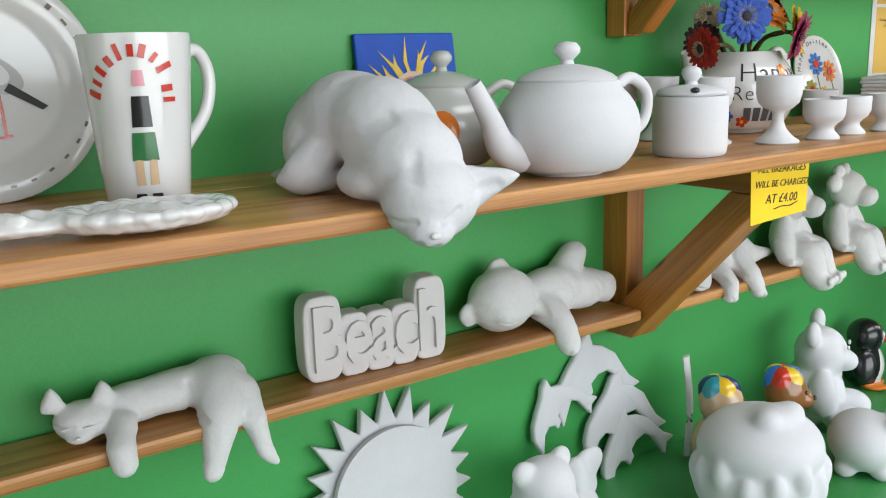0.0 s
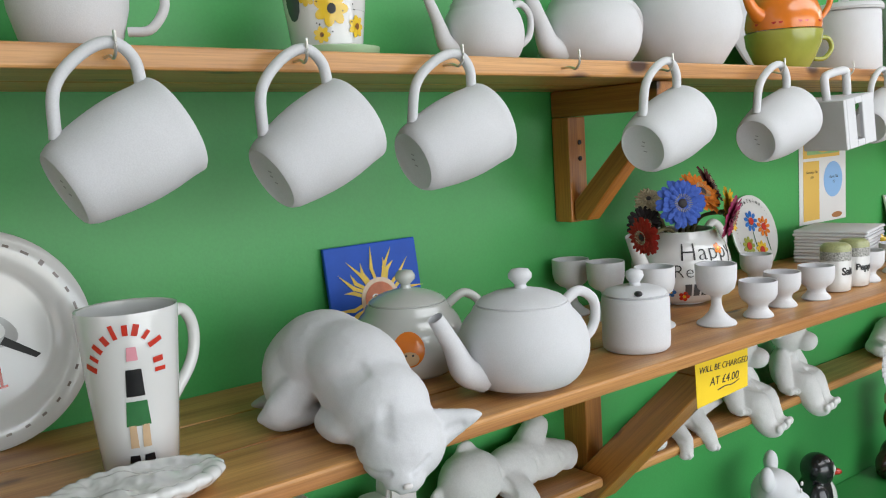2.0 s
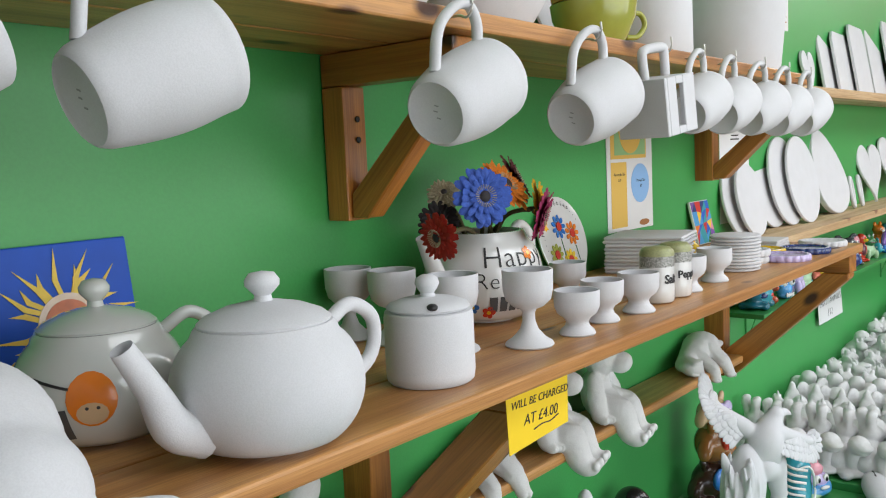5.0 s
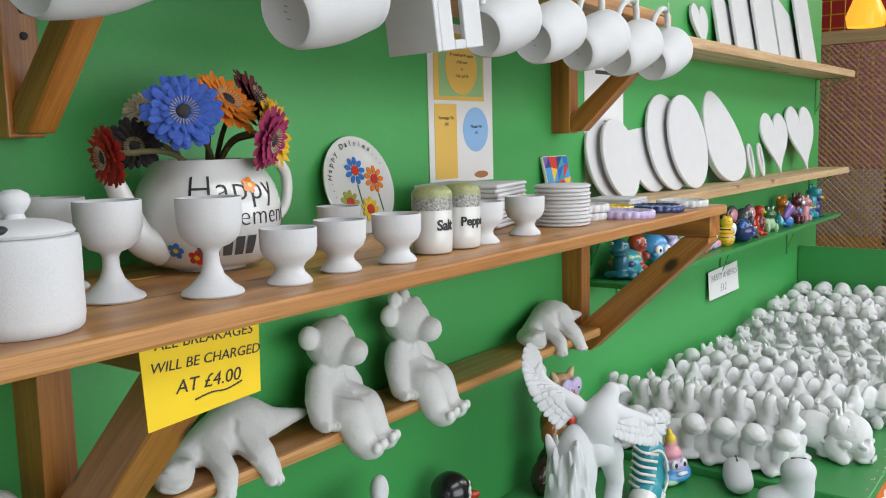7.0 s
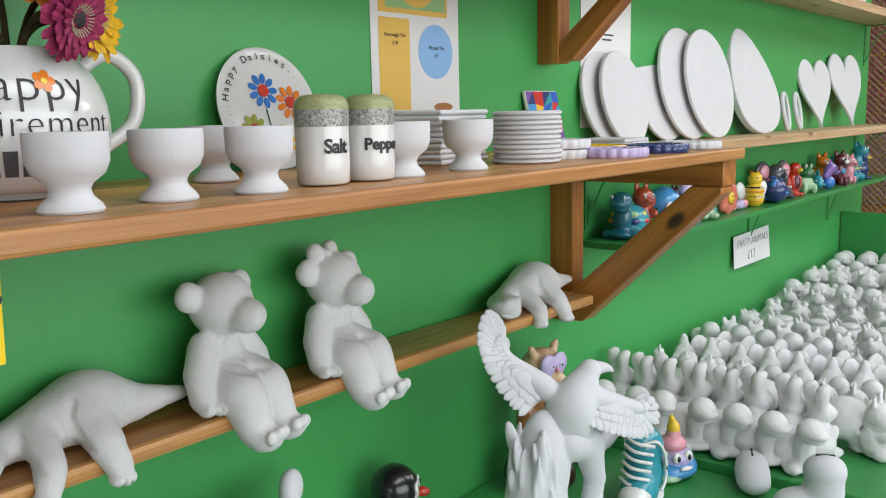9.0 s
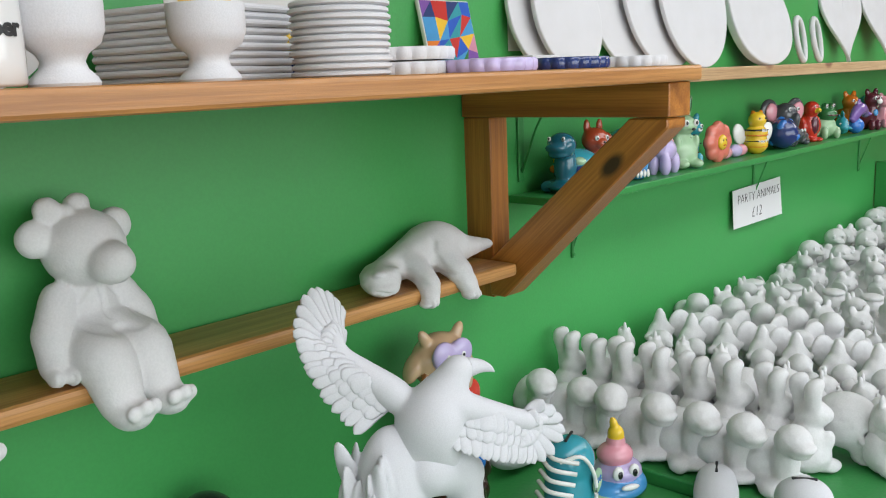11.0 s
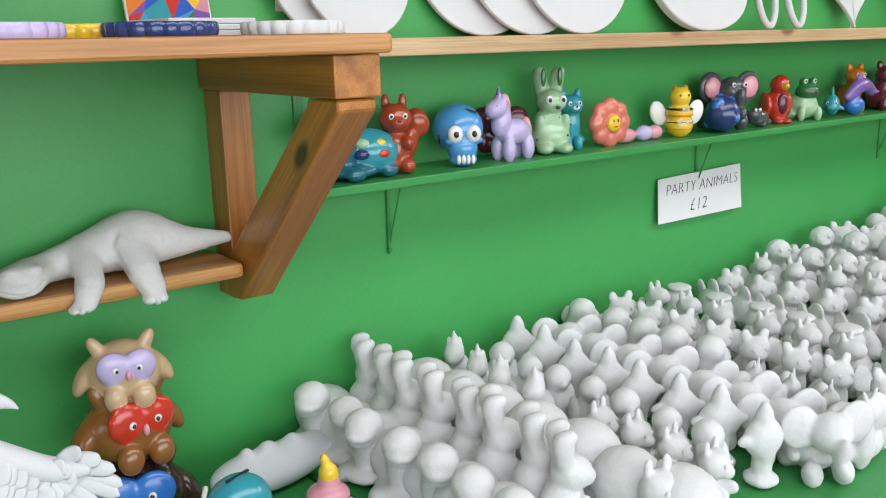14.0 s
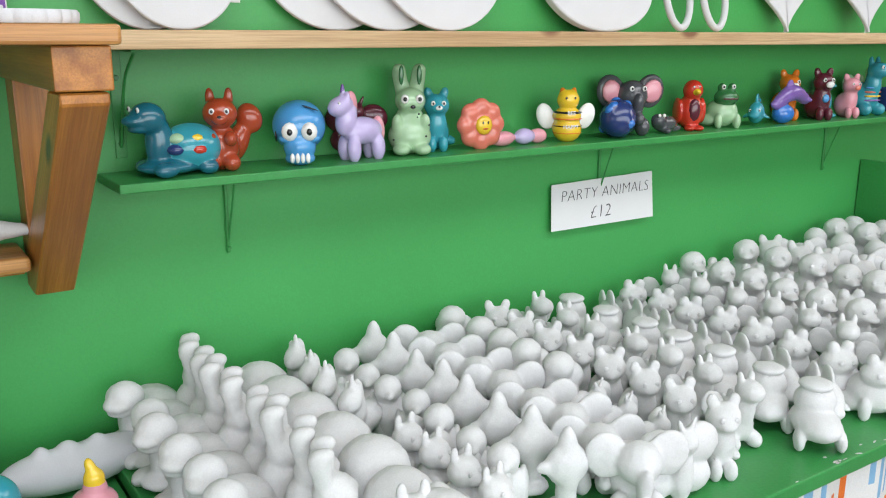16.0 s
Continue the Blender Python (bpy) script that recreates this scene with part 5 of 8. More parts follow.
d0 = solid("dinosaur_figure", dino_me, None, at(2.446, -0.046, NZ, 0), "unpainted bisque dinosaur lying with its legs over the ledge", "figurine", "ledge dinosaurs")
d1 = copy_thing(d0, at(1.570, -0.046, NZ, 0))
d1.scale = (1.04, 1.0, 0.90)
d0.scale = (1.06, 1.0, 0.84)

scat = [((0.03, 0, 0.036), (0.075, 0.032, 0.032)), ((0.075, 0.0, 0.038), (0.040, 0.036, 0.037)), ((-0.03, -0.002, 0.034), (0.05, 0.03, 0.030)), ((-0.088, -0.012, 0.030), (0.034, 0.030, 0.028)), ((-0.098, -0.034, 0.018), (0.015, 0.013, 0.010))]
scat += run((-0.050, -0.030, 0.022), (-0.062, -0.064, 0.004), 0.018, 0.014, 4) + run((-0.062, -0.066, 0.002), (-0.062, -0.072, -0.022), 0.014, 0.013, 4)
scat += run((0.070, -0.016, 0.034), (0.060, -0.052, 0.010), 0.034, 0.026, 5) + run((0.058, -0.056, 0.004), (0.044, -0.068, -0.036), 0.022, 0.013, 6) + run((0.044, -0.068, -0.036), (0.036, -0.072, -0.066), 0.013, 0.012, 4)
scat += run((0.096, -0.030, 0.030), (0.096, -0.060, -0.004), 0.020, 0.015, 4) + run((0.096, -0.062, -0.006), (0.106, -0.066, -0.058), 0.014, 0.009, 7) + run((0.106, -0.066, -0.058), (0.118, -0.068, -0.078), 0.009, 0.005, 4)
scat += [((-0.118, -0.008, 0.052 + 0.004 * k), (0.013 - 0.0017 * k, 0.006, 0.006)) for k in range(7)] + [((-0.064, -0.014, 0.050 + 0.004 * k), (0.013 - 0.0017 * k, 0.006, 0.006)) for k in range(7)]
scat_me = sculpt("sleeping_cat", W(scat, BISQUE_LIFTED), 0.0021, 1, 0.0034, 0.6)
carve(scat_me, [([(0.030, 0.052), (0.028, 0.030), (0.034, 0.010)], 0.007, 0.004), ([(0.078, 0.010), (0.072, -0.020)], 0.005, 0.003), ([(-0.092, 0.034), (-0.082, 0.031), (-0.074, 0.034)], 0.003, 0.002), ([(-0.118, 0.033), (-0.110, 0.031), (-0.104, 0.033)], 0.003, 0.002)])
uneven(scat_me, 0.0008, 80)
add_forms(scat_me, [((-0.102, -0.047, 0.021), (0.004, 0.002, 0.003), None, BISQUE_PINK), ((-0.088, -0.0415, 0.032), (0.007, 0.0015, 0.0012), None, BISQUE_PINK), ((-0.112, -0.034, 0.032), (0.006, 0.0015, 0.0012), None, BISQUE_PINK)])
solid("cat_figure", scat_me, None, at(0.512, -0.046, NZ, 0) @ Matrix.Diagonal((1, 1, 0.86, 1)), "unpainted bisque cat asleep with a leg and tail hanging down", "figurine")

word = thing("word_block", at(0.808, -0.066, NZ, -4), "unpainted bisque word block reading Beach", "ornament")
wx = -0.104
for w_, h_ in ((0.050, 0.118), (0.040, 0.088), (0.040, 0.086), (0.038, 0.088), (0.046, 0.120)):
    o2 = [(wx + w_ / 2 + (w_ / 2 + 0.003) * math.copysign(abs(math.cos(a)) ** 0.5, math.cos(a)), h_ / 2 + h_ / 2 * math.copysign(abs(math.sin(a)) ** 0.45, math.sin(a))) for a in [2 * math.pi * k / 28 for k in range(28)]]
    part("letter_back", slab(o2, 0.034 + 0.002 * (h_ > 0.1), 0.004), BISQUE_PINK, word, "", False, pose(0, -0.008, 0))
    wx += w_ - 0.001
letters = text_mesh("Beach", 0.112, 0.0045, 0.93, 0.0, 0.0022)
letters.transform(STAND)
letters.transform(Matrix.Diagonal((0.80, 1, 1.10, 1)))
letters.transform(Matrix.Translation((0.002, -0.0095, 0.056)))
part("lettering", letters, BISQUE_PINK, word, "", False)

lying = [((-0.085, -0.004, 0.055), (0.055, 0.046, 0.052)), ((-0.100, -0.036, 0.038), (0.020, 0.014, 0.016)), ((-0.140, 0.004, 0.040), (0.017, 0.011, 0.020)), ((-0.082, 0.008, 0.102), (0.018, 0.011, 0.018)), ((0.01, 0, 0.047), (0.066, 0.038, 0.044)), ((0.075, 0, 0.040), (0.054, 0.034, 0.036)), ((0.118, -0.010, 0.036), (0.020, 0.022, 0.028))]
lying += run((-0.020, -0.018, 0.036), (-0.015, -0.050, 0.018), 0.024, 0.019, 5) + run((-0.014, -0.058, 0.010), (-0.008, -0.068, -0.026), 0.0175, 0.0155, 5) + run((0.035, 0.010, 0.056), (0.072, 0.012, 0.100), 0.026, 0.021, 5)
lying_me = sculpt("lying_bear", W(lying, BISQUE_LIFTED), 0.0022, 1, 0.0034, 0.5)
carve(lying_me, [([(-0.046, 0.070), (-0.036, 0.045), (-0.040, 0.020)], 0.006, 0.004), ([(0.030, 0.060), (0.034, 0.036), (0.028, 0.014)], 0.005, 0.003), ([(0.085, 0.052), (0.092, 0.030), (0.088, 0.014)], 0.005, 0.003), ([(-0.016, -0.030), (-0.016, -0.042)], 0.003, 0.003), ([(-0.002, -0.030), (-0.002, -0.042)], 0.003, 0.003), ([(-0.114, 0.030), (-0.100, 0.026), (-0.088, 0.030)], 0.003, 0.002), ([(-0.075, 0.056), (-0.064, 0.053)], 0.003, 0.002)])
uneven(lying_me, 0.0008, 80)
solid("bear_figure", lying_me, None, at(1.132, -0.046, NZ, 2) @ Matrix.Diagonal((1.08, 1.0, 0.98, 1)), "unpainted bisque bear lying asleep with an arm hanging down", "figurine")

# ---- wall pieces below the ledge ----
sun_th = thing("sun_plaque", pose(0.846, -0.032, 1.084, -5) @ Matrix.Diagonal((1.14, 1, 1.14, 1)), "unpainted bisque sun plaque with pointed rays and a spiral", "plaque")
o = []
for k in range(44):
    a = 2 * math.pi * k / 44
    r = (0.142 if (k // 2) % 3 else 0.128) if k % 2 else 0.098
    o.append((r * math.cos(a), r * math.sin(a)))
part("sunburst", slab(o, 0.014, 0.003), BISQUE, sun_th, "", False)
part("disc", lathe([(0, -0.004), (0.060, -0.002), (0.084, -0.004), (0.092, 0.003), (0.092, 0.012), (0, 0.012)], 48), BISQUE, sun_th, "", True, pose(0, -0.004, 0) @ pose(0, 0, 0, -90) @ pose(0, 0, 0, 180))
sp = [(0.052 * (1 - k / 26) * math.cos(k * 0.42 + 2.6) - 0.028, -0.011, 0.052 * (1 - k / 26) * math.sin(k * 0.42 + 2.6) - 0.045) for k in range(24)]
part("spiral", tube(sp, [0.016, 0.013, 0.010, 0.006], 46, 10, up=Vector((0, 1, 0))), BISQUE, sun_th)


def dolphin_plaque():
    """Four leaping dolphins cut from clay slabs and pressed together."""
    shape = [(-.40, -.62), (-.46, -.45), (-.50, -.25), (-.43, -.02), (-.25, .20), (-.10, .36), (0, .54), (.14, .64), (.16, .54), (.20, .42), (.40, .36), (.62, .22), (.76, 0), (.88, -.16),
             (1.10, -.32), (.91, -.36), (.84, -.55), (.74, -.36), (.64, -.14), (.46, 0), (.27, -.02), (.14, -.12), (.17, -.24), (.05, -.36), (0, -.25), (-.12, -.20), (-.25, -.28), (-.34, -.48)]
    plaque = thing("dolphin_plaque", pose(1.248, -0.030, 1.000, -4), "unpainted bisque plaque of leaping dolphins", "plaque")
    for k, (cx, cz, s, turn) in enumerate(((0.0, 0.165, 0.128, 0), (-0.080, 0.120, 0.098, 18), (0.062, 0.078, 0.132, -2), (0.088, 0.015, 0.118, 10))):
        c, n = math.cos(radians(turn)), math.sin(radians(turn))
        part("dolphin", slab([(cx + s * (c * x - n * z), cz + s * (n * x + c * z)) for x, z in shape], 0.014, 0.004, 2), BISQUE, plaque, "", True, pose(0, -0.0015 * k, 0))
    return plaque


dolphin_plaque()

# ---- left table: banks and figures ----
seated = [((0, 0, 0.05), (0.055, 0.05, 0.055)), ((0, -0.01, 0.118), (0.042, 0.04, 0.042)), ((0, -0.05, 0.108), (0.018, 0.016, 0.015))] + mirror([((0.042, 0.0, 0.158), (0.018, 0.012, 0.02)), ((0.05, -0.02, 0.065), (0.018, 0.022, 0.036), (0, -20, 0)), ((0.036, -0.055, 0.024), (0.024, 0.034, 0.024))])
wb = sculpt("seated_bear", W([((c[0] * 1.25, c[1] * 1.25, c[2] * 1.25), tuple(v * 1.25 for v in r), *rest) for c, r, *rest in seated]), 0.0035, 4)
solid("bear_figure", wb, None, at(1.80, -0.105, TZ, 28), "large unpainted bisque bear seated on the table", "figurine")
add_forms(wb, [((0.02, -0.0635, 0.168), (0.005, 0.003, 0.005), None, BISQUE_PINK), ((-0.02, -0.0635, 0.168), (0.005, 0.003, 0.005), None, BISQUE_PINK)])
pen = [((0, 0, 0.052), (0.046, 0.042, 0.052), None, BLACK), ((0, -0.004, 0.118), (0.037, 0.036, 0.037), None, BLACK), ((0, -0.020, 0.048), (0.032, 0.028, 0.044), None, WHITE), ((0, -0.014, 0.117), (0.028, 0.028, 0.027), None, WHITE), ((0.048, 0, 0.058), (0.010, 0.022, 0.036), (0, -12, 0), BLACK), ((-0.048, 0, 0.058), (0.010, 0.022, 0.036), (0, 12, 0), BLACK), ((0.02, -0.03, 0.006), (0.02, 0.026, 0.007), None, ORANGE), ((-0.02, -0.03, 0.006), (0.02, 0.026, 0.007), None, ORANGE)]
pm = sculpt("penguin", pen, 0.0024, 3)
add_forms(pm, [((0, -0.046, 0.112), (0.009, 0.014, 0.008), None, RED), ((0.015, -0.0395, 0.124), (0.008, 0.004, 0.009), None, WHITE), ((-0.015, -0.0395, 0.124), (0.008, 0.004, 0.009), None, WHITE), ((0.015, -0.043, 0.124), (0.0035, 0.002, 0.0045), None, BLACK), ((-0.015, -0.043, 0.124), (0.0035, 0.002, 0.0045), None, BLACK)])
solid("penguin_figure", pm, None, at(2.055, -0.062, TZ, 38), "glossy black and white painted penguin with an orange beak", "figurine")


def capped(colour, cap, m, label):
    fs = [((0, 0, 0.05), (0.045, 0.04, 0.055), None, colour), ((0, -0.01, 0.130), (0.040, 0.038, 0.038), None, colour), ((0, -0.046, 0.120), (0.018, 0.014, 0.014), None, colour), ((0.05, -0.02, 0.06), (0.014, 0.018, 0.034), (0, -20, 0), colour), ((-0.05, -0.02, 0.06), (0.014, 0.018, 0.034), (0, 20, 0), colour)]
    n = 6
    for k in range(n):
        a = 2 * math.pi * k / n
        fs.append(((0.017 * math.cos(a), -0.004 + 0.017 * math.sin(a), 0.156), (0.018, 0.014, 0.020), (0, 0, math.degrees(a)), cap[k % len(cap)]))
    me = sculpt("capped", fs, 0.0024, 3)
    add_forms(me, [((0.014, -0.046, 0.138), (0.005, 0.003, 0.005), None, BLACK), ((-0.014, -0.046, 0.138), (0.005, 0.003, 0.005), None, BLACK), ((0, -0.060, 0.125), (0.006, 0.004, 0.005), None, BLACK)])
    return solid("capped_bear", me, None, m, label, "figurine")


capped(BROWN, (RED, YELLOW, BLUE), at(1.60, -0.165, TZ + 0.0, 30), "brown painted bear in a red, yellow and blue cap")
capped(CREAM, (TURQ, YELLOW, NAVY), at(1.47, -0.125, TZ, 10), "buff painted bear in a striped cap")
jar = [((0, 0, 0.075), (0.105, 0.10, 0.080)), ((0, 0, 0.135), (0.098, 0.094, 0.06)), ((0, -0.02, 0.182), (0.045, 0.035, 0.022)), ((-0.03, -0.03, 0.19), (0.02, 0.02, 0.016)), ((0.03, -0.03, 0.19), (0.02, 0.02, 0.016))]
for k in range(14):
    a = 2 * math.pi * k / 14
    jar.append(((0.096 * math.cos(a), 0.092 * math.sin(a), 0.10 + 0.012 * math.sin(k * 2.1)), (0.014, 0.014, 0.024)))
solid("storage_jar", sculpt("jar", W(jar), 0.0035, 2, 0.004), None, at(1.375, -0.285, TZ, 0), "large unpainted bisque jar with raised relief", "jar")
pig = [((0, 0, 0.055), (0.075, 0.06, 0.052)), ((0, -0.055, 0.07), (0.036, 0.034, 0.034)), ((0, -0.09, 0.066), (0.018, 0.012, 0.015))] + mirror([((0.028, -0.045, 0.104), (0.014, 0.008, 0.018)), ((0.04, 0.03, 0.014), (0.018, 0.018, 0.016)), ((0.04, -0.03, 0.014), (0.018, 0.018, 0.016))])
solid("pig_bank", sculpt("pig", W(pig), 0.003, 4), None, at(1.68, -0.285, TZ, 35), "unpainted bisque pig money bank", "figurine")
blob = [((0, 0, 0.06), (0.062, 0.058, 0.060)), ((0, -0.005, 0.120), (0.048, 0.046, 0.046)), ((0, -0.05, 0.112), (0.02, 0.014, 0.015))] + mirror([((0.04, 0.0, 0.152), (0.018, 0.012, 0.018))])
solid("bear_bank", sculpt("bear_bank", W(blob), 0.003, 4), None, at(1.03, -0.155, TZ, 5), "round unpainted bisque bear money bank", "figurine")
fair = [((0, 0, 0.03), (0.04, 0.04, 0.03)), ((0, 0, 0.07), (0.022, 0.02, 0.04))] + mirror([((0.035, 0.008, 0.088), (0.034, 0.010, 0.026), (0, -20, 0)), ((0.03, 0.008, 0.05), (0.026, 0.010, 0.022), (0, 20, 0))])
solid("butterfly_figure", sculpt("butterfly_big", W(fair), 0.003, 3), None, at(1.145, -0.105, TZ, 0), "unpainted bisque butterfly figure", "figurine")
ladle = tube([(0, 0, 0.0), (0.004, 0, 0.10), (-0.012, 0, 0.20)], 0.009, 12, 10, 0.4)
solid("ceramic_ladle", ladle, GLAZE, at(1.475, -0.060, TZ, 0), "white ceramic ladle standing behind the bears", "spoon")

# eagle with raised wings on a rocky stump
S_, Wr = (2.180, -0.262, 1.246), (2.143, -0.212, 1.292)
S2, W2 = (2.218, -0.312, 1.236), (2.286, -0.348, 1.206)
torso = [((2.196, -0.292, 1.217), (0.036, 0.038, 0.043), (22, 0, 30)), ((2.200, -0.294, 1.198), (0.028, 0.030, 0.030))] + run((2.204, -0.294, 1.238), (2.226, -0.302, 1.262), 0.024, 0.0150, 6) + [((2.231, -0.304, 1.271), (0.0195, 0.0170, 0.0170))]
torso += run(S_, Wr, 0.018, 0.011, 9) + run(Wr, (2.150, -0.200, 1.322), 0.0105, 0.007, 4) + run(S2, W2, 0.0165, 0.0105, 9) + run(W2, (2.312, -0.356, 1.202), 0.0095, 0.006, 4)
torso += run((2.205, -0.296, 1.190), (2.222, -0.300, 1.150), 0.024, 0.016, 4) + run((2.180, -0.280, 1.190), (2.176, -0.282, 1.150), 0.022, 0.015, 4)
torso_me = sculpt("eagle_torso", W(torso), 0.0021, 1, 0.0036, 0.6)
eg = []


def blade(bm, a, b, w, thin, face, bend):
    """One feather from a to b: a flat tapering blade with a rounded tip, bowed a little, its flat side towards face."""
    a, b = Vector(a), Vector(b)
    mid = (a + b) / 2 + bend
    tube([a, mid, a.lerp(b, 0.86) + bend * 0.45, b], [thin * 0.8, thin, thin * 1.0, thin * 0.78, thin * 0.10], 10, 8, w / thin, bm, face)


def wing(bm, arm, wrist, primaries, secondaries, face, bend):
    """Flight feathers fanned from the wrist, a row along the arm, and two rows of coverts lying over them."""
    arm, tips, trail = smooth_path(arm, 20), smooth_path(primaries, 20), smooth_path(secondaries, 20)
    up = Vector(face).normalized()
    for k in range(8):
        u = k / 7
        base = Vector(wrist[0]).lerp(Vector(wrist[1]), u) - up * 0.0008 * k
        blade(bm, base, tips[round(20 * u)] - up * 0.0008 * k, 0.0082, 0.0020, up, bend)
    for k in range(13):
        u = k / 12
        base, tip = arm[round(20 * (1 - u))], trail[round(20 * u)]
        blade(bm, base, tip + up * 0.0006 * (k % 2), 0.0082, 0.0021, up, bend * 0.5)
    for reach, wide, lift in ((0.66, 0.0085, 0.0016), (0.42, 0.0100, 0.0030)):
        for k in range(12):
            u = (k + 0.5) / 12
            base, tip = arm[round(20 * (1 - u))], trail[round(20 * u)]
            blade(bm, base + up * lift, base.lerp(tip, reach) + up * (lift + 0.0006 * (k % 2)), wide, 0.0020, up, bend * 0.2)
    for k in range(7):
        u = (k + 0.5) / 7
        base = Vector(wrist[0]).lerp(Vector(wrist[1]), u) + up * 0.003
        blade(bm, base, base.lerp(tips[round(20 * u)], 0.42) + up * 0.003, 0.0085, 0.0020, up, bend * 0.3)


re_ = random.Random(5)
# stump, drapery of rock and two props
for k in range(120):
    u = re_.random()
    z = TZ + 0.012 + 0.20 * u
    a = re_.uniform(0, 2 * math.pi)
    rad = 0.057 * (1 - 0.40 * u)
    eg.append(((2.150 + rad * math.cos(a), -0.262 + rad * 0.8 * math.sin(a), z), (re_.uniform(0.006, 0.010), re_.uniform(0.003, 0.005), re_.uniform(0.022, 0.050)), (re_.uniform(-8, 8), re_.uniform(-16, 16), math.degrees(a) + re_.uniform(-25, 25))))
eg += [((2.150, -0.262, 1.05), (0.054, 0.045, 0.13)), ((2.162, -0.268, 1.14), (0.042, 0.038, 0.08)), ((2.16, -0.265, 0.985), (0.10, 0.075, 0.02))]
eg += run((2.225, -0.300, 1.17), (2.245, -0.305, 1.10), 0.026, 0.016, 5) + run((2.245, -0.305, 1.10), (2.235, -0.295, 0.985), 0.015, 0.020, 8) + run((2.19, -0.29, 1.17), (2.24, -0.30, 1.15), 0.03, 0.022, 4)
egm = sculpt("eagle", W(eg), 0.0020, 1, 0.0016)
bm = bmesh.new()
bm.from_mesh(egm)
bm.from_mesh(torso_me)
tube([(2.240, -0.308, 1.271), (2.254, -0.314, 1.270), (2.264, -0.319, 1.266), (2.270, -0.322, 1.261)], [0.0120, 0.0080, 0.0045, 0.0008], 10, 12, 0.85, bm)
wing(bm, [S_, (2.152, -0.245, 1.272), Wr], [(2.144, -0.212, 1.290), (2.154, -0.206, 1.304)], [(2.106, -0.194, 1.337), (2.120, -0.190, 1.356), (2.138, -0.190, 1.364), (2.158, -0.192, 1.354), (2.172, -0.195, 1.336)],
     [(2.102, -0.196, 1.326), (2.104, -0.205, 1.290), (2.114, -0.224, 1.250), (2.132, -0.246, 1.216)], (-0.50, -0.85, 0.12), Vector((-0.003, 0.002, 0.003)))
wing(bm, [S2, (2.245, -0.336, 1.226), W2], [(2.272, -0.350, 1.196), (2.286, -0.350, 1.208)], [(2.286, -0.362, 1.160), (2.314, -0.364, 1.157), (2.337, -0.367, 1.176), (2.330, -0.368, 1.202), (2.306, -0.366, 1.222)],
     [(2.276, -0.361, 1.163), (2.248, -0.355, 1.172), (2.220, -0.345, 1.184), (2.198, -0.330, 1.196)], (-0.45, -0.86, 0.22), Vector((0.002, 0.002, 0.003)))
bmesh.ops.recalc_face_normals(bm, faces=bm.faces[:])
bm.to_mesh(egm)
bm.free()
egm.shade_smooth()
solid("eagle_figure", egm, None, Matrix.Identity(4), "large unpainted bisque eagle with spread wings on a stump", "figurine")

# owls stacked three high
ow = []
for z, s, col, mask, nm in ((0.0, 1.15, DKBROWN, BLUE, 0), (0.105, 1.05, BROWN, RED, 1), (0.188, 0.86, CREAM, LILAC, 2)):
    yaw = (-14, 10, -6)[nm]
    T = pose(0, 0, z, 0, 0, yaw)

    def put(c, r, e, m_):
        p = T @ Vector(c)
        ow.append((tuple(p), r, (e[0], e[1], e[2] + yaw), m_))
    put((0, 0, 0.050 * s), (0.060 * s, 0.048 * s, 0.048 * s), (0, 0, 0), col)
    for sx in (-1, 1):
        put((sx * 0.038 * s, -0.006, 0.092 * s), (0.011 * s, 0.010 * s, 0.021 * s), (0, sx * 34, 0), col)
        put((sx * 0.062 * s, 0.004, 0.046 * s), (0.013 * s, 0.020 * s, 0.028 * s), (0, sx * -32, 0), col)
        put((sx * 0.022 * s, -0.044 * s, 0.022 * s), (0.018 * s, 0.016 * s, 0.020 * s), (0, 0, 0), col)
        put((sx * 0.021 * s, -0.040 * s, 0.068 * s), (0.0255 * s, 0.011 * s, 0.0235 * s), (0, 0, 0), mask)
for k in range(16):
    a = 2 * math.pi * k / 16
    ow.append(((0.066 * math.cos(a), 0.052 * math.sin(a), 0.018), (0.018, 0.016, 0.020), (0, 0, 0), DKBROWN))
om = sculpt("owls", ow, 0.0022, 2, 0.0022)
fo = []
for z, s, yaw in ((0.0, 1.15, -14), (0.105, 1.05, 10), (0.188, 0.86, -6)):
    T = pose(0, 0, z, 0, 0, yaw)
    for sx in (-1, 1):
        fo.append((tuple(T @ Vector((sx * 0.018 * s, -0.0495 * s, 0.066 * s))), (0.0056 * s, 0.004 * s, 0.0056 * s), None, WHITE))
        fo.append((tuple(T @ Vector((sx * 0.017 * s, -0.0525 * s, 0.066 * s))), (0.0028 * s, 0.0025 * s, 0.0030 * s), None, BLACK))
    fo.append((tuple(T @ Vector((0, -0.051 * s, 0.056 * s))), (0.0045 * s, 0.005 * s, 0.008 * s), None, PINK))
add_forms(om, fo)
owl_tower = solid("owl_tower", om, None, at(2.430, -0.088, TZ, -2), "three glazed owls stacked, buff over brown over dark brown", "figurine")
owl_tower.scale = (0.86, 0.86, 0.95)

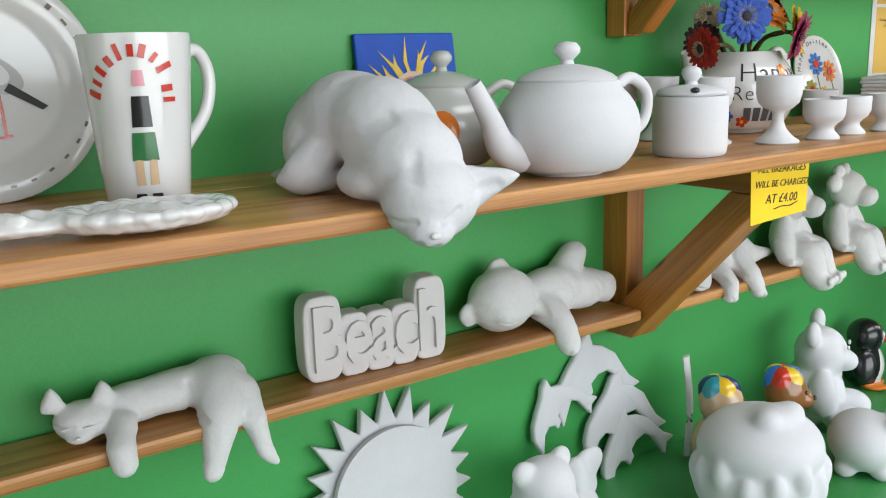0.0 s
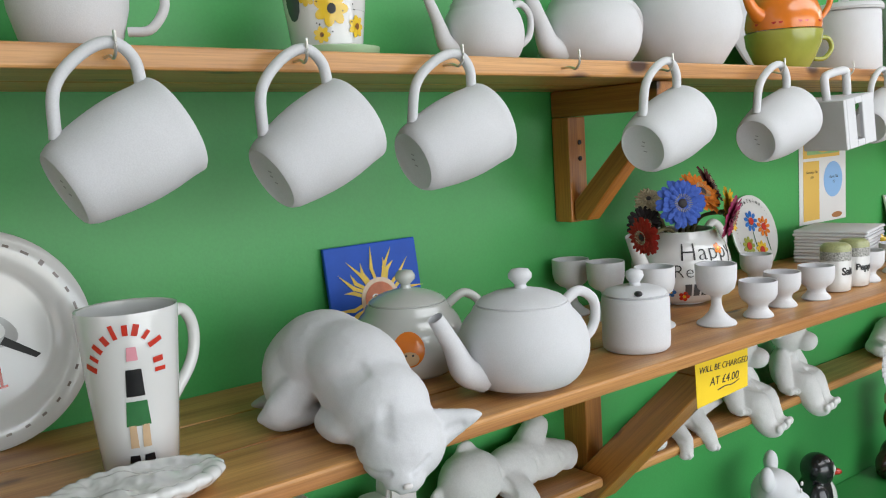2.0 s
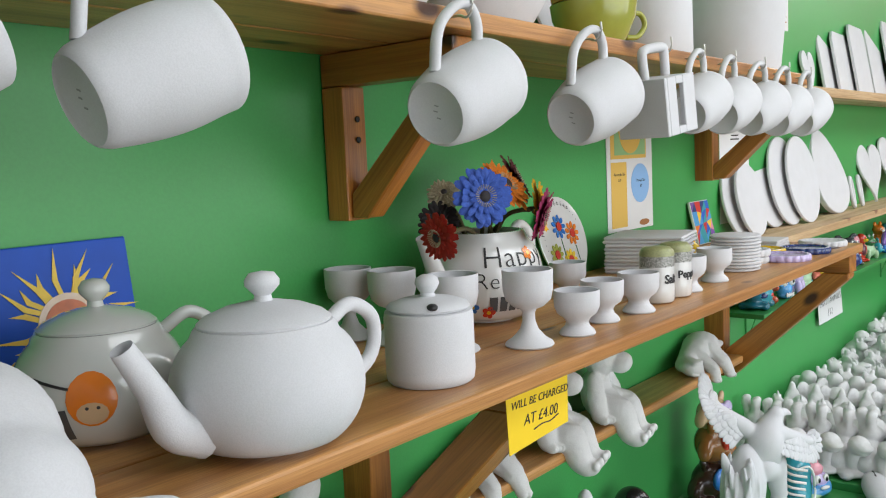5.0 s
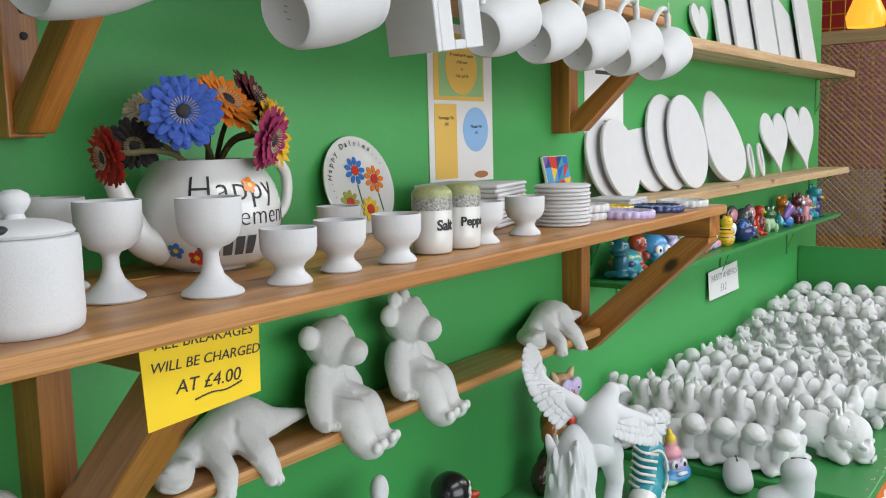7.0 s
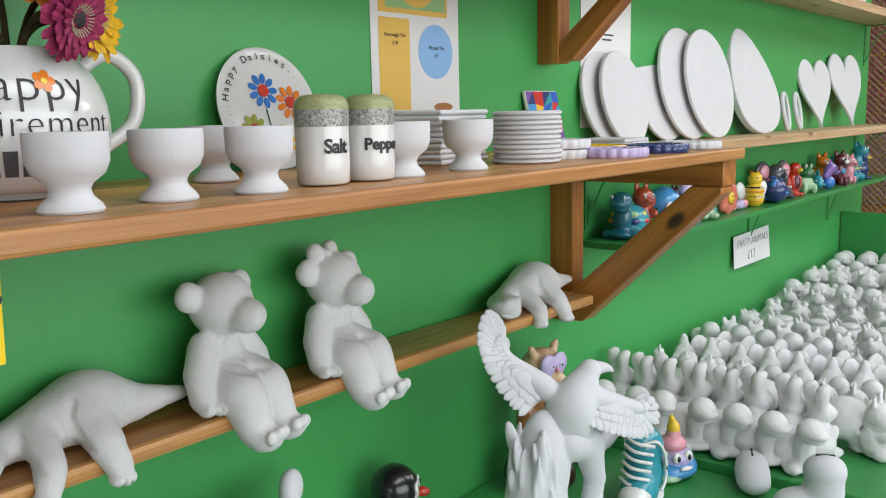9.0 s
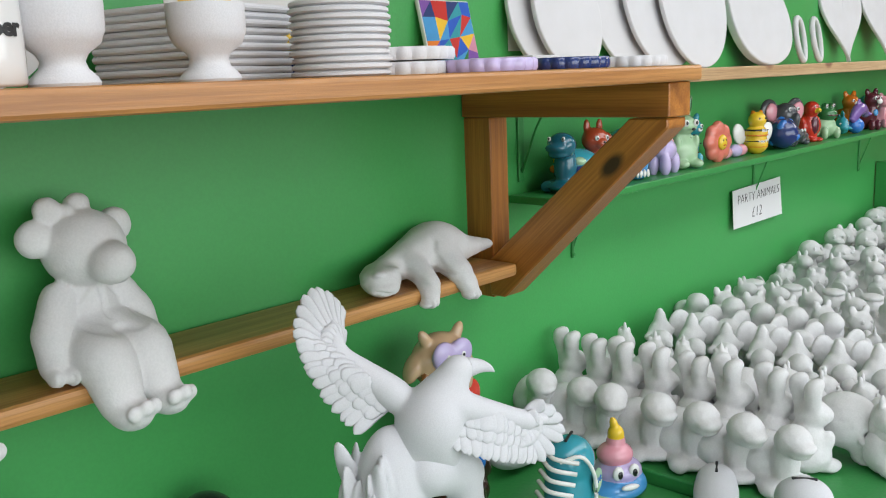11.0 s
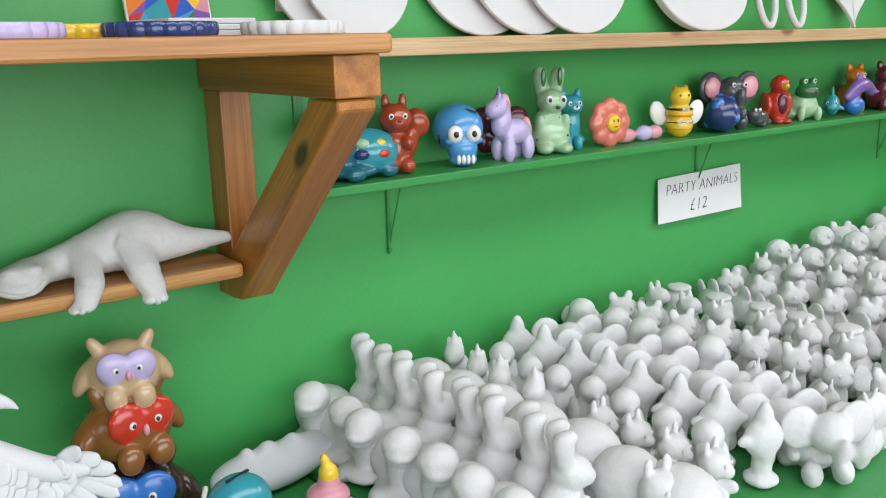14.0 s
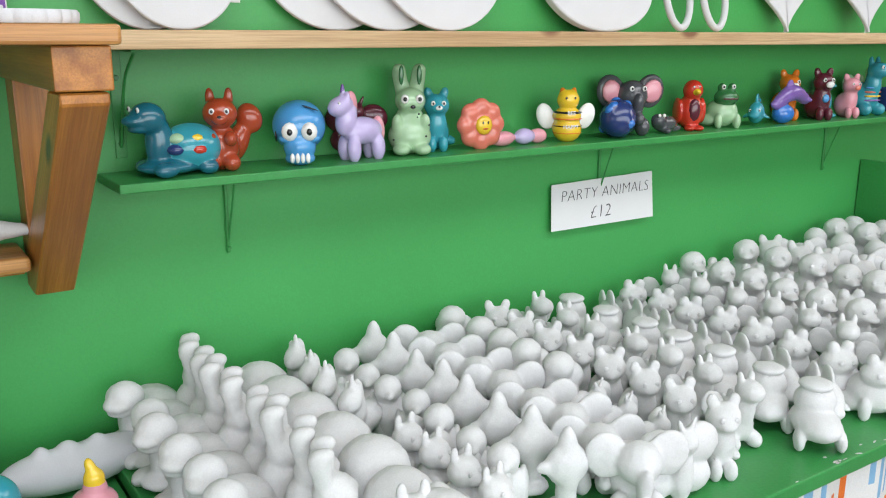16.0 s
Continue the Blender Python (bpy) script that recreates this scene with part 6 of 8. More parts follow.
# boot bank
boot = thing("boot_bank", at(2.492, -0.262, TZ, 0), "turquoise painted baseball boot money bank with white laces", "money bank")
bf = [((0.0, 0, 0.05), (0.036, 0.034, 0.055), None, TURQ), ((0.0, 0, 0.095), (0.038, 0.033, 0.034), None, TURQ), ((-0.03, -0.008, 0.028), (0.045, 0.032, 0.028), (0, 0, 12), TURQ), ((-0.066, -0.016, 0.022), (0.028, 0.028, 0.022), (0, 0, 12), WHITE), ((-0.02, -0.006, 0.008), (0.075, 0.036, 0.010), (0, 0, 12), WHITE)]
part("boot", sculpt("boot", bf, 0.0022, 2, 0.0025), None, boot)
# solid black bar, no opening: the coin slot's inner shade put into colour
part("slot", box(0.034, 0.004, 0.003, 0.001), INK, boot, "", False, pose(0.0, 0, 0.1285, 0, 0, 20))
part("badge", lathe([(0, 0), (0.017, 0), (0.017, 0.0015), (0, 0.0015)], 24), MINT, boot, "", True, pose(0.018, -0.0325, 0.068, 90, 0, 14))
part("lettering", text_mesh("STAR", 0.0115, 0.0003), BLUE, boot, "", False, pose(0.0185, -0.0345, 0.068, 0, 0, 14) @ STAND)
for k in range(6):
    z = 0.045 + k * 0.0135
    x = -0.052 + k * 0.0045
    part("lace", tube([(x - 0.002, 0.018, z + 0.004), (x - 0.012, -0.006, z), (x + 0.006, -0.032, z - 0.006)], 0.0032, 10, 8), WHITE, boot)
part("lace_bow", tube([(-0.038, -0.012, 0.108), (-0.02, -0.034, 0.115), (0.0, -0.040, 0.085), (0.002, -0.041, 0.045), (-0.012, -0.040, 0.025)], 0.0028, 18, 8), WHITE, boot)

# swirl figure
sw = [((0, 0, 0.018), (0.047, 0.044, 0.019), None, SKY), ((0.004, 0, 0.040), (0.036, 0.034, 0.018), None, LILAC), ((0.0, 0, 0.064), (0.027, 0.025, 0.017), None, PINK), ((0.002, 0, 0.082), (0.014, 0.013, 0.012), None, PINK), ((0.002, 0, 0.094), (0.012, 0.012, 0.013), None, YELLOW), ((-0.001, 0, 0.108), (0.006, 0.006, 0.012), (0, -15, 0), YELLOW), ((-0.022, -0.012, 0.010), (0.028, 0.030, 0.011), None, MINT), ((0.022, -0.012, 0.028), (0.02, 0.022, 0.014), (0, 25, 0), SKY)]
swm = sculpt("swirl", sw, 0.0018, 2, 0.0016)
add_forms(swm, [((-0.013, -0.0305, 0.047), (0.009, 0.005, 0.011), None, WHITE), ((0.013, -0.0305, 0.047), (0.009, 0.005, 0.011), None, WHITE), ((-0.012, -0.0350, 0.046), (0.004, 0.002, 0.006), None, BLACK), ((0.012, -0.0350, 0.046), (0.004, 0.002, 0.006), None, BLACK), ((0, -0.0415, 0.029), (0.015, 0.005, 0.0045), None, WHITE)])
solid("swirl_figure", swm, None, at(2.606, -0.262, TZ, -26), "pastel striped swirl figure with a smiling face", "figurine")

# boat-shaped dish
bo = [((0, 0, 0.03), (0.085, 0.036, 0.028)), ((-0.05, 0, 0.038), (0.05, 0.028, 0.022)), ((0.05, 0, 0.036), (0.05, 0.030, 0.022)), ((-0.01, 0, 0.058), (0.012, 0.012, 0.012)), ((0.03, 0, 0.056), (0.010, 0.010, 0.012)), ((-0.045, 0, 0.062), (0.008, 0.008, 0.01))]
solid("boat_figure", sculpt("boat", W(bo), 0.003, 2), None, at(2.620, -0.090, TZ, 8), "unpainted bisque boat with two figures", "figurine")
for x, y, tz, tn, lab in ((2.655, -0.395, TZ, 25, "unpainted bisque slipper money bank"), (2.600, -0.535, TZ, -60, "unpainted bisque boot money bank")):
    bt = thing("shoe_bank", at(x, y, tz, tn), lab, "money bank", "shoe banks")
    if tn > 0:
        part("shoe", sculpt("slipper", W([((0, 0, 0.024), (0.05, 0.03, 0.024)), ((-0.035, 0, 0.02), (0.034, 0.028, 0.02)), ((0.02, 0, 0.038), (0.03, 0.024, 0.016))]), 0.003, 3), None, bt)
        # black bar paints the dark inside the slipper's coin slot
        part("slot", box(0.034, 0.004, 0.003, 0.001), INK, bt, "", False, pose(0.02, 0, 0.0535))
    else:
        part("shoe", sculpt("white_boot", W([((0.0, 0, 0.045), (0.032, 0.03, 0.05)), ((0.0, 0, 0.082), (0.034, 0.03, 0.026)), ((-0.035, 0, 0.024), (0.045, 0.03, 0.024))]), 0.003, 3), None, bt)
        # black bar paints the dark inside the boot's coin slot
        part("slot", box(0.030, 0.004, 0.003, 0.001), INK, bt, "", False, pose(0.0, 0, 0.1075))


# ---- upper shelf pottery ----
cup = thing("large_cup", at(0.478, -0.135, UZ, 0), "large unpainted bisque cup on the upper shelf", "cup")
part("body", lathe([(0, 0.003), (0.035, 0.003), (0.038, 0), (0.042, 0.004), (0.052, 0.02), (0.060, 0.05), (0.064, 0.095), (0.0625, 0.097), (0.060, 0.094), (0.055, 0.05), (0.035, 0.012), (0, 0.01)], 44), BISQUE, cup)
part("handle", handle_bm(0.061, 0.025, 0.080, 0.036, 0.0065), BISQUE, cup, "", True, pose(0, 0, 0, 0, 0, -25))
fp = thing("flower_pot", at(0.785, -0.140, UZ, 0), "glazed flower pot with painted yellow flowers on a green saucer", "flower pot")
part("saucer", lathe([(0, 0), (0.058, 0), (0.064, 0.004), (0.066, 0.016), (0.063, 0.017), (0.06, 0.006), (0, 0.005)], 44), MINT, fp, "pale green glazed saucer")


def pot2(z):
    return 0.043 + 0.012 * (z - 0.006) / 0.10


part("pot", lathe([(0, 0.006), (0.043, 0.006), (pot2(0.1), 0.1), (0.060, 0.1), (0.0615, 0.104), (0.0615, 0.126), (0.058, 0.128), (0.055, 0.12), (0.05, 0.06), (0, 0.05)], 48), GLAZE, fp)
rp = random.Random(8)
for ang, z, s in ((215, 0.075, 1.0), (248, 0.060, 1.9), (272, 0.088, 0.9), (232, 0.030, 0.9), (290, 0.04, 1.2)):
    for k in range(7):
        a = 2 * math.pi * k / 7
        wrapped_patch(ell(0.0050 * s, 0.0034 * s, 10, math.degrees(a), 0.0065 * s * math.cos(a), 0.0065 * s * math.sin(a)), YELLOW, fp, "painted_petal", pot2, radians(ang), z, 0.0003 + 0.0001 * k)
    wrapped_patch(ell(0.0028 * s, 0.0034 * s, 10), INK if s > 1.5 else BROWN, fp, "painted_eye", pot2, radians(ang), z, 0.0014)
for k in range(22):
    wrapped_patch(ell(0.0010, 0.0010, 6), INK, fp, "painted_dot", pot2, radians(rp.uniform(225, 285)), rp.uniform(0.025, 0.095), 0.0018)
wrapped_patch(ell(0.012, 0.022, 12), GREY, fp, "painted_leaf", pot2, radians(190), 0.07)
teapot("small_teapot", at(1.052, -0.130, UZ, 178), 0.060, BISQUE, "small unpainted bisque teapot on the upper shelf", h=0.092, group="upper shelf teapots")
teapot("round_teapot", at(1.274, -0.130, UZ, 182), 0.084, BISQUE, "round unpainted bisque teapot on the upper shelf", h=0.108, group="upper shelf teapots")
pj = thing("pouring_jar", at(1.515, -0.122, UZ, 0), "large unpainted bisque jug with a flared rim", "jug")
part("body", lathe([(0, 0.003), (0.06, 0.003), (0.064, 0), (0.075, 0.012), (0.100, 0.05), (0.108, 0.085), (0.100, 0.125), (0.078, 0.160), (0.070, 0.178), (0.082, 0.205), (0.092, 0.215), (0.089, 0.218), (0.078, 0.205), (0.066, 0.18), (0.09, 0.1), (0, 0.02)], 56), BISQUE, pj)
part("handle", handle_bm(0.094, 0.07, 0.185, 0.05, 0.009), BISQUE, pj, "", True, pose(0, 0, 0, 0, 0, 175))
tf = thing("tea_for_one", at(1.776, -0.165, UZ, 0) @ Matrix.Scale(1.12, 4), "tea-for-one set, orange spotted pot on a green cup", "teapot")
part("cup", lathe([(0, 0.002), (0.034, 0.002), (0.038, 0), (0.050, 0.02), (0.061, 0.045), (0.064, 0.066), (0.061, 0.068), (0, 0.06)], 44), LIME, tf, "olive green flowered cup")
part("cup_handle", handle_bm(0.060, 0.02, 0.056, 0.030, 0.005), LIME, tf, "", True, pose(0, 0, 0, 0, 0, -28))


def tfr(z):
    return 0.062 - 0.030 * max(0, (z - 0.069)) / 0.075


part("pot", lathe([(0, 0.069), (0.061, 0.069), (0.063, 0.078), (0.060, 0.100), (0.050, 0.125), (0.036, 0.145), (0.0, 0.147)], 44), ORANGE, tf, "orange pot with red spots")
part("lid", lathe([(0.037, 0.1455), (0.033, 0.152), (0.018, 0.160), (0.007, 0.163), (0.007, 0.168), (0.011, 0.174), (0.006, 0.180), (0, 0.181)], 32), LIME, tf, "olive green lid")
part("spout", tube([(0.05, 0, 0.09), (0.075, 0, 0.105), (0.095, 0, 0.140)], [0.015, 0.010, 0.007], 12, 12, up=Vector((0, 1, 0))), ORANGE, tf, "", True, pose(0, 0, 0, 0, 0, 172))
part("handle", handle_bm(0.052, 0.088, 0.148, 0.040, 0.006), ORANGE, tf, "", True, pose(0, 0, 0, 0, 0, -24))
for k in range(40):
    z = 0.08 + 0.0105 * (k % 5)
    a = radians(170 + (k // 5) * 19 + 9 * (k % 2))
    wrapped_patch(ell(0.0034, 0.0036, 10), RED, tf, "spot", tfr, a, z, 0.0045)
cn = thing("canister", at(2.052, -0.140, UZ, 0), "unpainted bisque canister with a knobbed lid", "canister")
part("body", lathe([(0, 0.002), (0.066, 0.002), (0.070, 0), (0.072, 0.004), (0.071, 0.125), (0.069, 0.13), (0, 0.13)], 44), BISQUE, cn)
part("lid", lathe([(0, 0.1305), (0.075, 0.131), (0.077, 0.136), (0.073, 0.144), (0.03, 0.151), (0.009, 0.152), (0.008, 0.158), (0.014, 0.165), (0.012, 0.172), (0, 0.175)], 44), BISQUE, cn)
bp_ = thing("planter", at(2.490, -0.130, UZ, 0), "tall unpainted bisque planter with a banded rim", "planter")
part("body", lathe([(0, 0.003), (0.09, 0.003), (0.095, 0), (0.098, 0.01), (0.116, 0.20), (0.126, 0.205), (0.129, 0.212), (0.129, 0.262), (0.124, 0.266), (0.118, 0.26), (0.09, 0.02), (0, 0.015)], 56), BISQUE, bp_)
star = []
for k in range(10):
    a = math.pi / 2 + math.pi * k / 5
    r = 0.115 if k % 2 == 0 else 0.062
    star.append((r * math.cos(a), 0.105 + r * math.sin(a)))
solid("star_dish", slab(star, 0.012, 0.003), BISQUE, pose(2.30, -0.045, upper_top(2.3) + 0.0005, -12), "unpainted bisque star-shaped dish", "dish", smooth=False)
solid("round_plate", lathe([(0, 0.006), (0.08, 0.006), (0.125, 0.0), (0.128, 0.003), (0.09, 0.012), (0, 0.013)], 56), BISQUE, pose(1.93, -0.050, upper_top(1.93) + 0.001, -12) @ pose(0, 0, 0.128) @ pose(0, 0, 0, -90), "large unpainted bisque plate leaning on the wall", "plate")

# ---- plates and shapes on the pale shelves ----

def oval(name, x, y, rx, rz, lean, yaw, base, label, group):
    o2 = ell(rx, rz, 56)
    return solid(name, slab([(px, pz + rz) for px, pz in o2], 0.009, 0.0025), BISQUE, pose(x, y, base + 0.0008, lean, 0, yaw), label, "plate", group, smooth=False)


for i, (x, y) in enumerate(((2.765, -0.035), (2.800, -0.060))):
    oval("oval_plate", x + 0.012, y - 0.012, 0.088, 0.100, -13, -2, MZ, "unpainted oval bisque plate leaning in a row", "oval plates")
for i, (x, y) in enumerate(((3.050, -0.022), (3.135, -0.045), (3.225, -0.068))):
    oval("large_oval_plate", x + 0.012, y - 0.012, 0.128, 0.134, -11, -1, MZ, "large unpainted oval bisque plate leaning in a row", "large oval plates")
leaf = []
for k in range(60):
    a = 2 * math.pi * k / 60
    r = 1.0
    x_ = 0.162 * math.sin(a) * (0.55 + 0.45 * (1 - (math.cos(a) + 1) / 2))
    z_ = 0.145 + 0.145 * math.cos(a)
    leaf.append((x_ - 0.075 * ((math.cos(a) + 1) / 2) ** 1.5, z_))
solid("leaf_dish", slab(leaf[::-1], 0.020, 0.004), BISQUE, pose(3.600, -0.065, MZ + 0.0008, -11, 0, -5), "unpainted pear-shaped bisque dish", "dish", smooth=False)
for x in (3.805, 3.912):
    ring = [(0.042 * math.cos(a) * (1 + 0.15 * math.sin(a)), 0, 0.056 + 0.052 * math.sin(a)) for a in [2 * math.pi * k / 18 for k in range(19)]]
    solid("ring_handle", tube(ring, 0.0072, 48, 10, up=Vector((0, 1, 0))), BISQUE, pose(x, -0.055, MZ + 0.004, -10, 0, 10), "unpainted bisque loop handle standing on the shelf", "handle", "loop handles")


def heart(s):
    o2 = []
    for k in range(64):
        t = 2 * math.pi * k / 64
        o2.append((s * 16 * math.sin(t) ** 3 / 16, s * (13 * math.cos(t) - 5 * math.cos(2 * t) - 2 * math.cos(3 * t) - math.cos(4 * t) + 17) / 16))
    return o2[::-1]


for x, y, s in ((4.12, -0.040, 0.125), (4.40, -0.060, 0.140)):
    solid("heart_plate", slab(heart(s), 0.010, 0.003), BISQUE, pose(x + 0.035, y - 0.010, MZ + 0.0008, -11, 0, -5), "unpainted heart-shaped bisque plate", "plate", "heart plates", smooth=False)
for x, y, w, h, kind in ((3.42, -0.03, 0.075, 0.10, "heart"), (3.66, -0.03, 0.12, 0.20, "slab"), (3.78, -0.045, 0.12, 0.22, "slab"), (3.98, -0.055, 0.13, 0.26, "slab"), (4.27, -0.04, 0.13, 0.28, "slab"), (4.50, -0.055, 0.13, 0.32, "slab")):
    o2 = heart(w) if kind == "heart" else [(-w, 0), (w, 0), (w * 0.98, h * 0.9), (w * 0.8, h), (-w * 0.8, h), (-w * 0.98, h * 0.9)]
    solid("board_shape", slab(o2, 0.010, 0.002), BISQUE, pose(x, y, UB + 0.0008, -10, 0, 3), "unpainted bisque board standing on the upper shelf", "plaque", "upper boards", smooth=False)

# ---- papers on the wall ----
price = thing("price_poster", pose(2.210, -0.0016, 1.645), "printed price poster with yellow and blue shapes on the wall", "poster")
part("sheet", slab([(-0.105, 0), (0.105, 0), (0.105, 0.297), (-0.105, 0.297)], 0.0008), PAPER, price, "", False)
P_YEL, P_GREEN, P_BLUE, P_BROWN = mat("printed_ochre", (0.72, 0.46, 0.10), 0.75), mat("printed_green", (0.28, 0.48, 0.22), 0.75), mat("printed_blue", (0.25, 0.45, 0.75), 0.75), mat("printed_brown", (0.35, 0.15, 0.05), 0.75)
for o2, m_, dy in (([(-0.088, 0.155), (0.075, 0.155), (0.075, 0.28), (-0.088, 0.28)], P_YEL, 0), ([(-0.072, 0.163), (0.070, 0.163), (0.070, 0.272), (-0.072, 0.272)], P_GREEN, 1), (ell(0.052, 0.052, 40, 0, 0.0, 0.218), P_YEL, 2), ([(-0.088, 0.008), (-0.018, 0.008), (-0.018, 0.148), (-0.088, 0.148)], P_YEL, 0), (ell(0.043, 0.043, 40, 0, 0.045, 0.100), P_BLUE, 0), (ell(0.024, 0.007, 20, 0, 0.062, 0.004 + 0.008), P_BROWN, 0)):
    part("printed_shape", slab(o2, 0.0003), m_, price, "", False, pose(0, -0.0006 - 0.0004 * dy, 0))
for words, x, z, s in (("4\" round and 4\" square", 0, 0.240, 0.0082), ("£7.00 each", 0, 0.227, 0.0082), ("or", 0, 0.214, 0.0082), ("5 for £30.00", 0, 0.201, 0.0082), ("Rectangle Tile", -0.053, 0.122, 0.0085), ("£10", -0.053, 0.110, 0.0085), ("Mosaic Tile", 0.045, 0.106, 0.0085), ("£5", 0.045, 0.094, 0.0085)):
    part("lettering", text_mesh(words, s, 0.0001), INK, price, "", False, pose(x, -0.0022, z) @ STAND)
info = thing("info_sheet", pose(2.815, -0.0016, 1.612), "white printed price list pinned to the wall", "poster")
part("sheet", slab([(-0.105, 0), (0.105, 0), (0.105, 0.30), (-0.105, 0.30)], 0.0008), PAPER, info, "", False)
for z, w in ((0.268, 0.10), (0.232, 0.05), (0.222, 0.06), (0.19, 0.055), (0.18, 0.04), (0.15, 0.06), (0.14, 0.05), (0.105, 0.055), (0.095, 0.04), (0.06, 0.05)):
    part("print_bar", slab(bar(-w / 2, z, w / 2, z, 0.0035 if z < 0.26 else 0.009), 0.0003), GREY, info, "", False, pose(0, -0.0006, 0))
for x in (2.98, 3.10, 3.215):
    pc = thing("notice_sheet", pose(x, -0.0016, 2.155), "small printed notice on the wall", "poster", "small notices")
    part("sheet", slab([(-0.045, 0), (0.045, 0), (0.045, 0.11), (-0.045, 0.11)], 0.0008), PAPER, pc, "", False)
    for z in (0.09, 0.07, 0.055, 0.04, 0.025):
        part("print_bar", slab(bar(-0.03, z, 0.028, z, 0.004), 0.0003), P_BROWN, pc, "", False, pose(0, -0.0006, 0))
party = thing("party_sign", pose(3.659, -0.0125, 1.246, -4, -0.5, 0), "white card handwritten Party Animals £12", "sign")
part("card", slab([(-0.139, -0.047), (0.141, -0.050), (0.138, 0.046), (-0.136, 0.043)], 0.0008), PAPER, party, "", False)
part("lettering", text_mesh("PARTY ANIMALS", 0.0315, 0.0002, 1.05, 0.15, -0.0008), INK, party, "", False, pose(0.006, -0.0006, 0.017) @ STAND)
part("lettering", text_mesh("£12", 0.036, 0.0002, 1.1, 0.15, -0.0008), INK, party, "", False, pose(-0.010, -0.0006, -0.022) @ STAND)


# ---- animals: forms shared by the unpainted crowd and the painted row ----
def species(kind, c=None, c2=None):
    """Forms of one small animal about 0.1 m high, facing -y."""
    c = c or BISQUE_LIFTED
    c2 = c2 or c
    B = lambda *a: (a[0], a[1], a[2] if len(a) > 2 else None, c)
    D = lambda *a: (a[0], a[1], a[2] if len(a) > 2 else None, c2)

    def M(f, p, r, e=(0, 0, 0)):
        return [f(p, r, e), f((-p[0], p[1], p[2]), r, (e[0], -e[1], -e[2]))]
    if kind == "turtle":
        return [D((0, 0.036, 0.036), (0.042, 0.044, 0.034)), B((0, -0.012, 0.044), (0.019, 0.019, 0.040)), B((0, -0.026, 0.080), (0.0245, 0.024, 0.0215)), B((0, -0.047, 0.077), (0.018, 0.015, 0.0085)), B((0, -0.042, 0.066), (0.015, 0.012, 0.006)), B((0, 0.0, 0.012), (0.036, 0.045, 0.012)), *M(B, (0.030, -0.018, 0.010), (0.012, 0.016, 0.010)), *M(B, (0.032, 0.045, 0.010), (0.012, 0.014, 0.010))]
    if kind == "bunny":
        ears = []
        for sx in (-1, 1):
            ears += [B(tuple(Vector((sx * 0.010, 0.004, 0.090)).lerp(Vector((sx * 0.0155, 0.009, 0.122)), k / 5)), (0.0092, 0.0072 + 0.0006 * k, 0.010)) for k in range(6)]
            ears += [B((sx * 0.0155, 0.002, 0.127), (0.0086, 0.0088, 0.0068))]
        return [B((0, 0.004, 0.026), (0.033, 0.033, 0.027)), B((0, 0.004, 0.042), (0.025, 0.025, 0.032)), B((0, -0.005, 0.080), (0.023, 0.023, 0.019)), *ears, *M(B, (0.016, -0.022, 0.009), (0.013, 0.018, 0.009)), *M(B, (0.009, -0.021, 0.078), (0.009, 0.008, 0.008)), B((0, 0.032, 0.020), (0.011, 0.010, 0.010)), *M(B, (0.021, -0.012, 0.046), (0.008, 0.010, 0.016), (25, 0, 0))]
    if kind == "skull":
        return [B((0, 0.008, 0.058), (0.042, 0.046, 0.041)), B((0, -0.020, 0.028), (0.025, 0.024, 0.022)), B((0, -0.024, 0.010), (0.023, 0.020, 0.010)), *M(B, (0.022, -0.030, 0.042), (0.010, 0.008, 0.006))]
    if kind == "horse":
        return [B((0, 0.010, 0.048), (0.023, 0.036, 0.023)), B((0, -0.022, 0.068), (0.017, 0.017, 0.027), (-20, 0, 0)), B((0, -0.034, 0.090), (0.0165, 0.022, 0.016), (20, 0, 0)), B((0, -0.028, 0.112), (0.0035, 0.0035, 0.014)), *M(B, (0.013, -0.016, 0.020), (0.0115, 0.012, 0.023)), *M(B, (0.013, 0.034, 0.020), (0.0115, 0.012, 0.023)), D((0, -0.012, 0.092), (0.008, 0.012, 0.022)), D((0, 0.044, 0.045), (0.010, 0.012, 0.026)), *M(B, (0.008, -0.024, 0.107), (0.004, 0.003, 0.007))]
    if kind == "bird":
        return [B((0, 0.004, 0.036), (0.025, 0.026, 0.037)), B((0, -0.004, 0.080), (0.020, 0.020, 0.020)), D((0, -0.024, 0.077), (0.006, 0.010, 0.005)), *M(B, (0.025, 0.010, 0.038), (0.007, 0.020, 0.026)), B((0, 0.034, 0.014), (0.014, 0.018, 0.010)), *M(B, (0.010, -0.020, 0.005), (0.010, 0.013, 0.006))]
    if kind == "gnome":
        return [B((0, 0, 0.010), (0.022, 0.022, 0.010)), B((0, 0, 0.030), (0.013, 0.013, 0.022)), B((0, 0, 0.066), (0.027, 0.019, 0.027)), B((0, 0, 0.090), (0.012, 0.011, 0.020)), B((0, 0, 0.104), (0.006, 0.006, 0.010)), *M(B, (0.026, 0, 0.066), (0.014, 0.007, 0.008)), B((0, -0.006, 0.045), (0.010, 0.010, 0.012))]
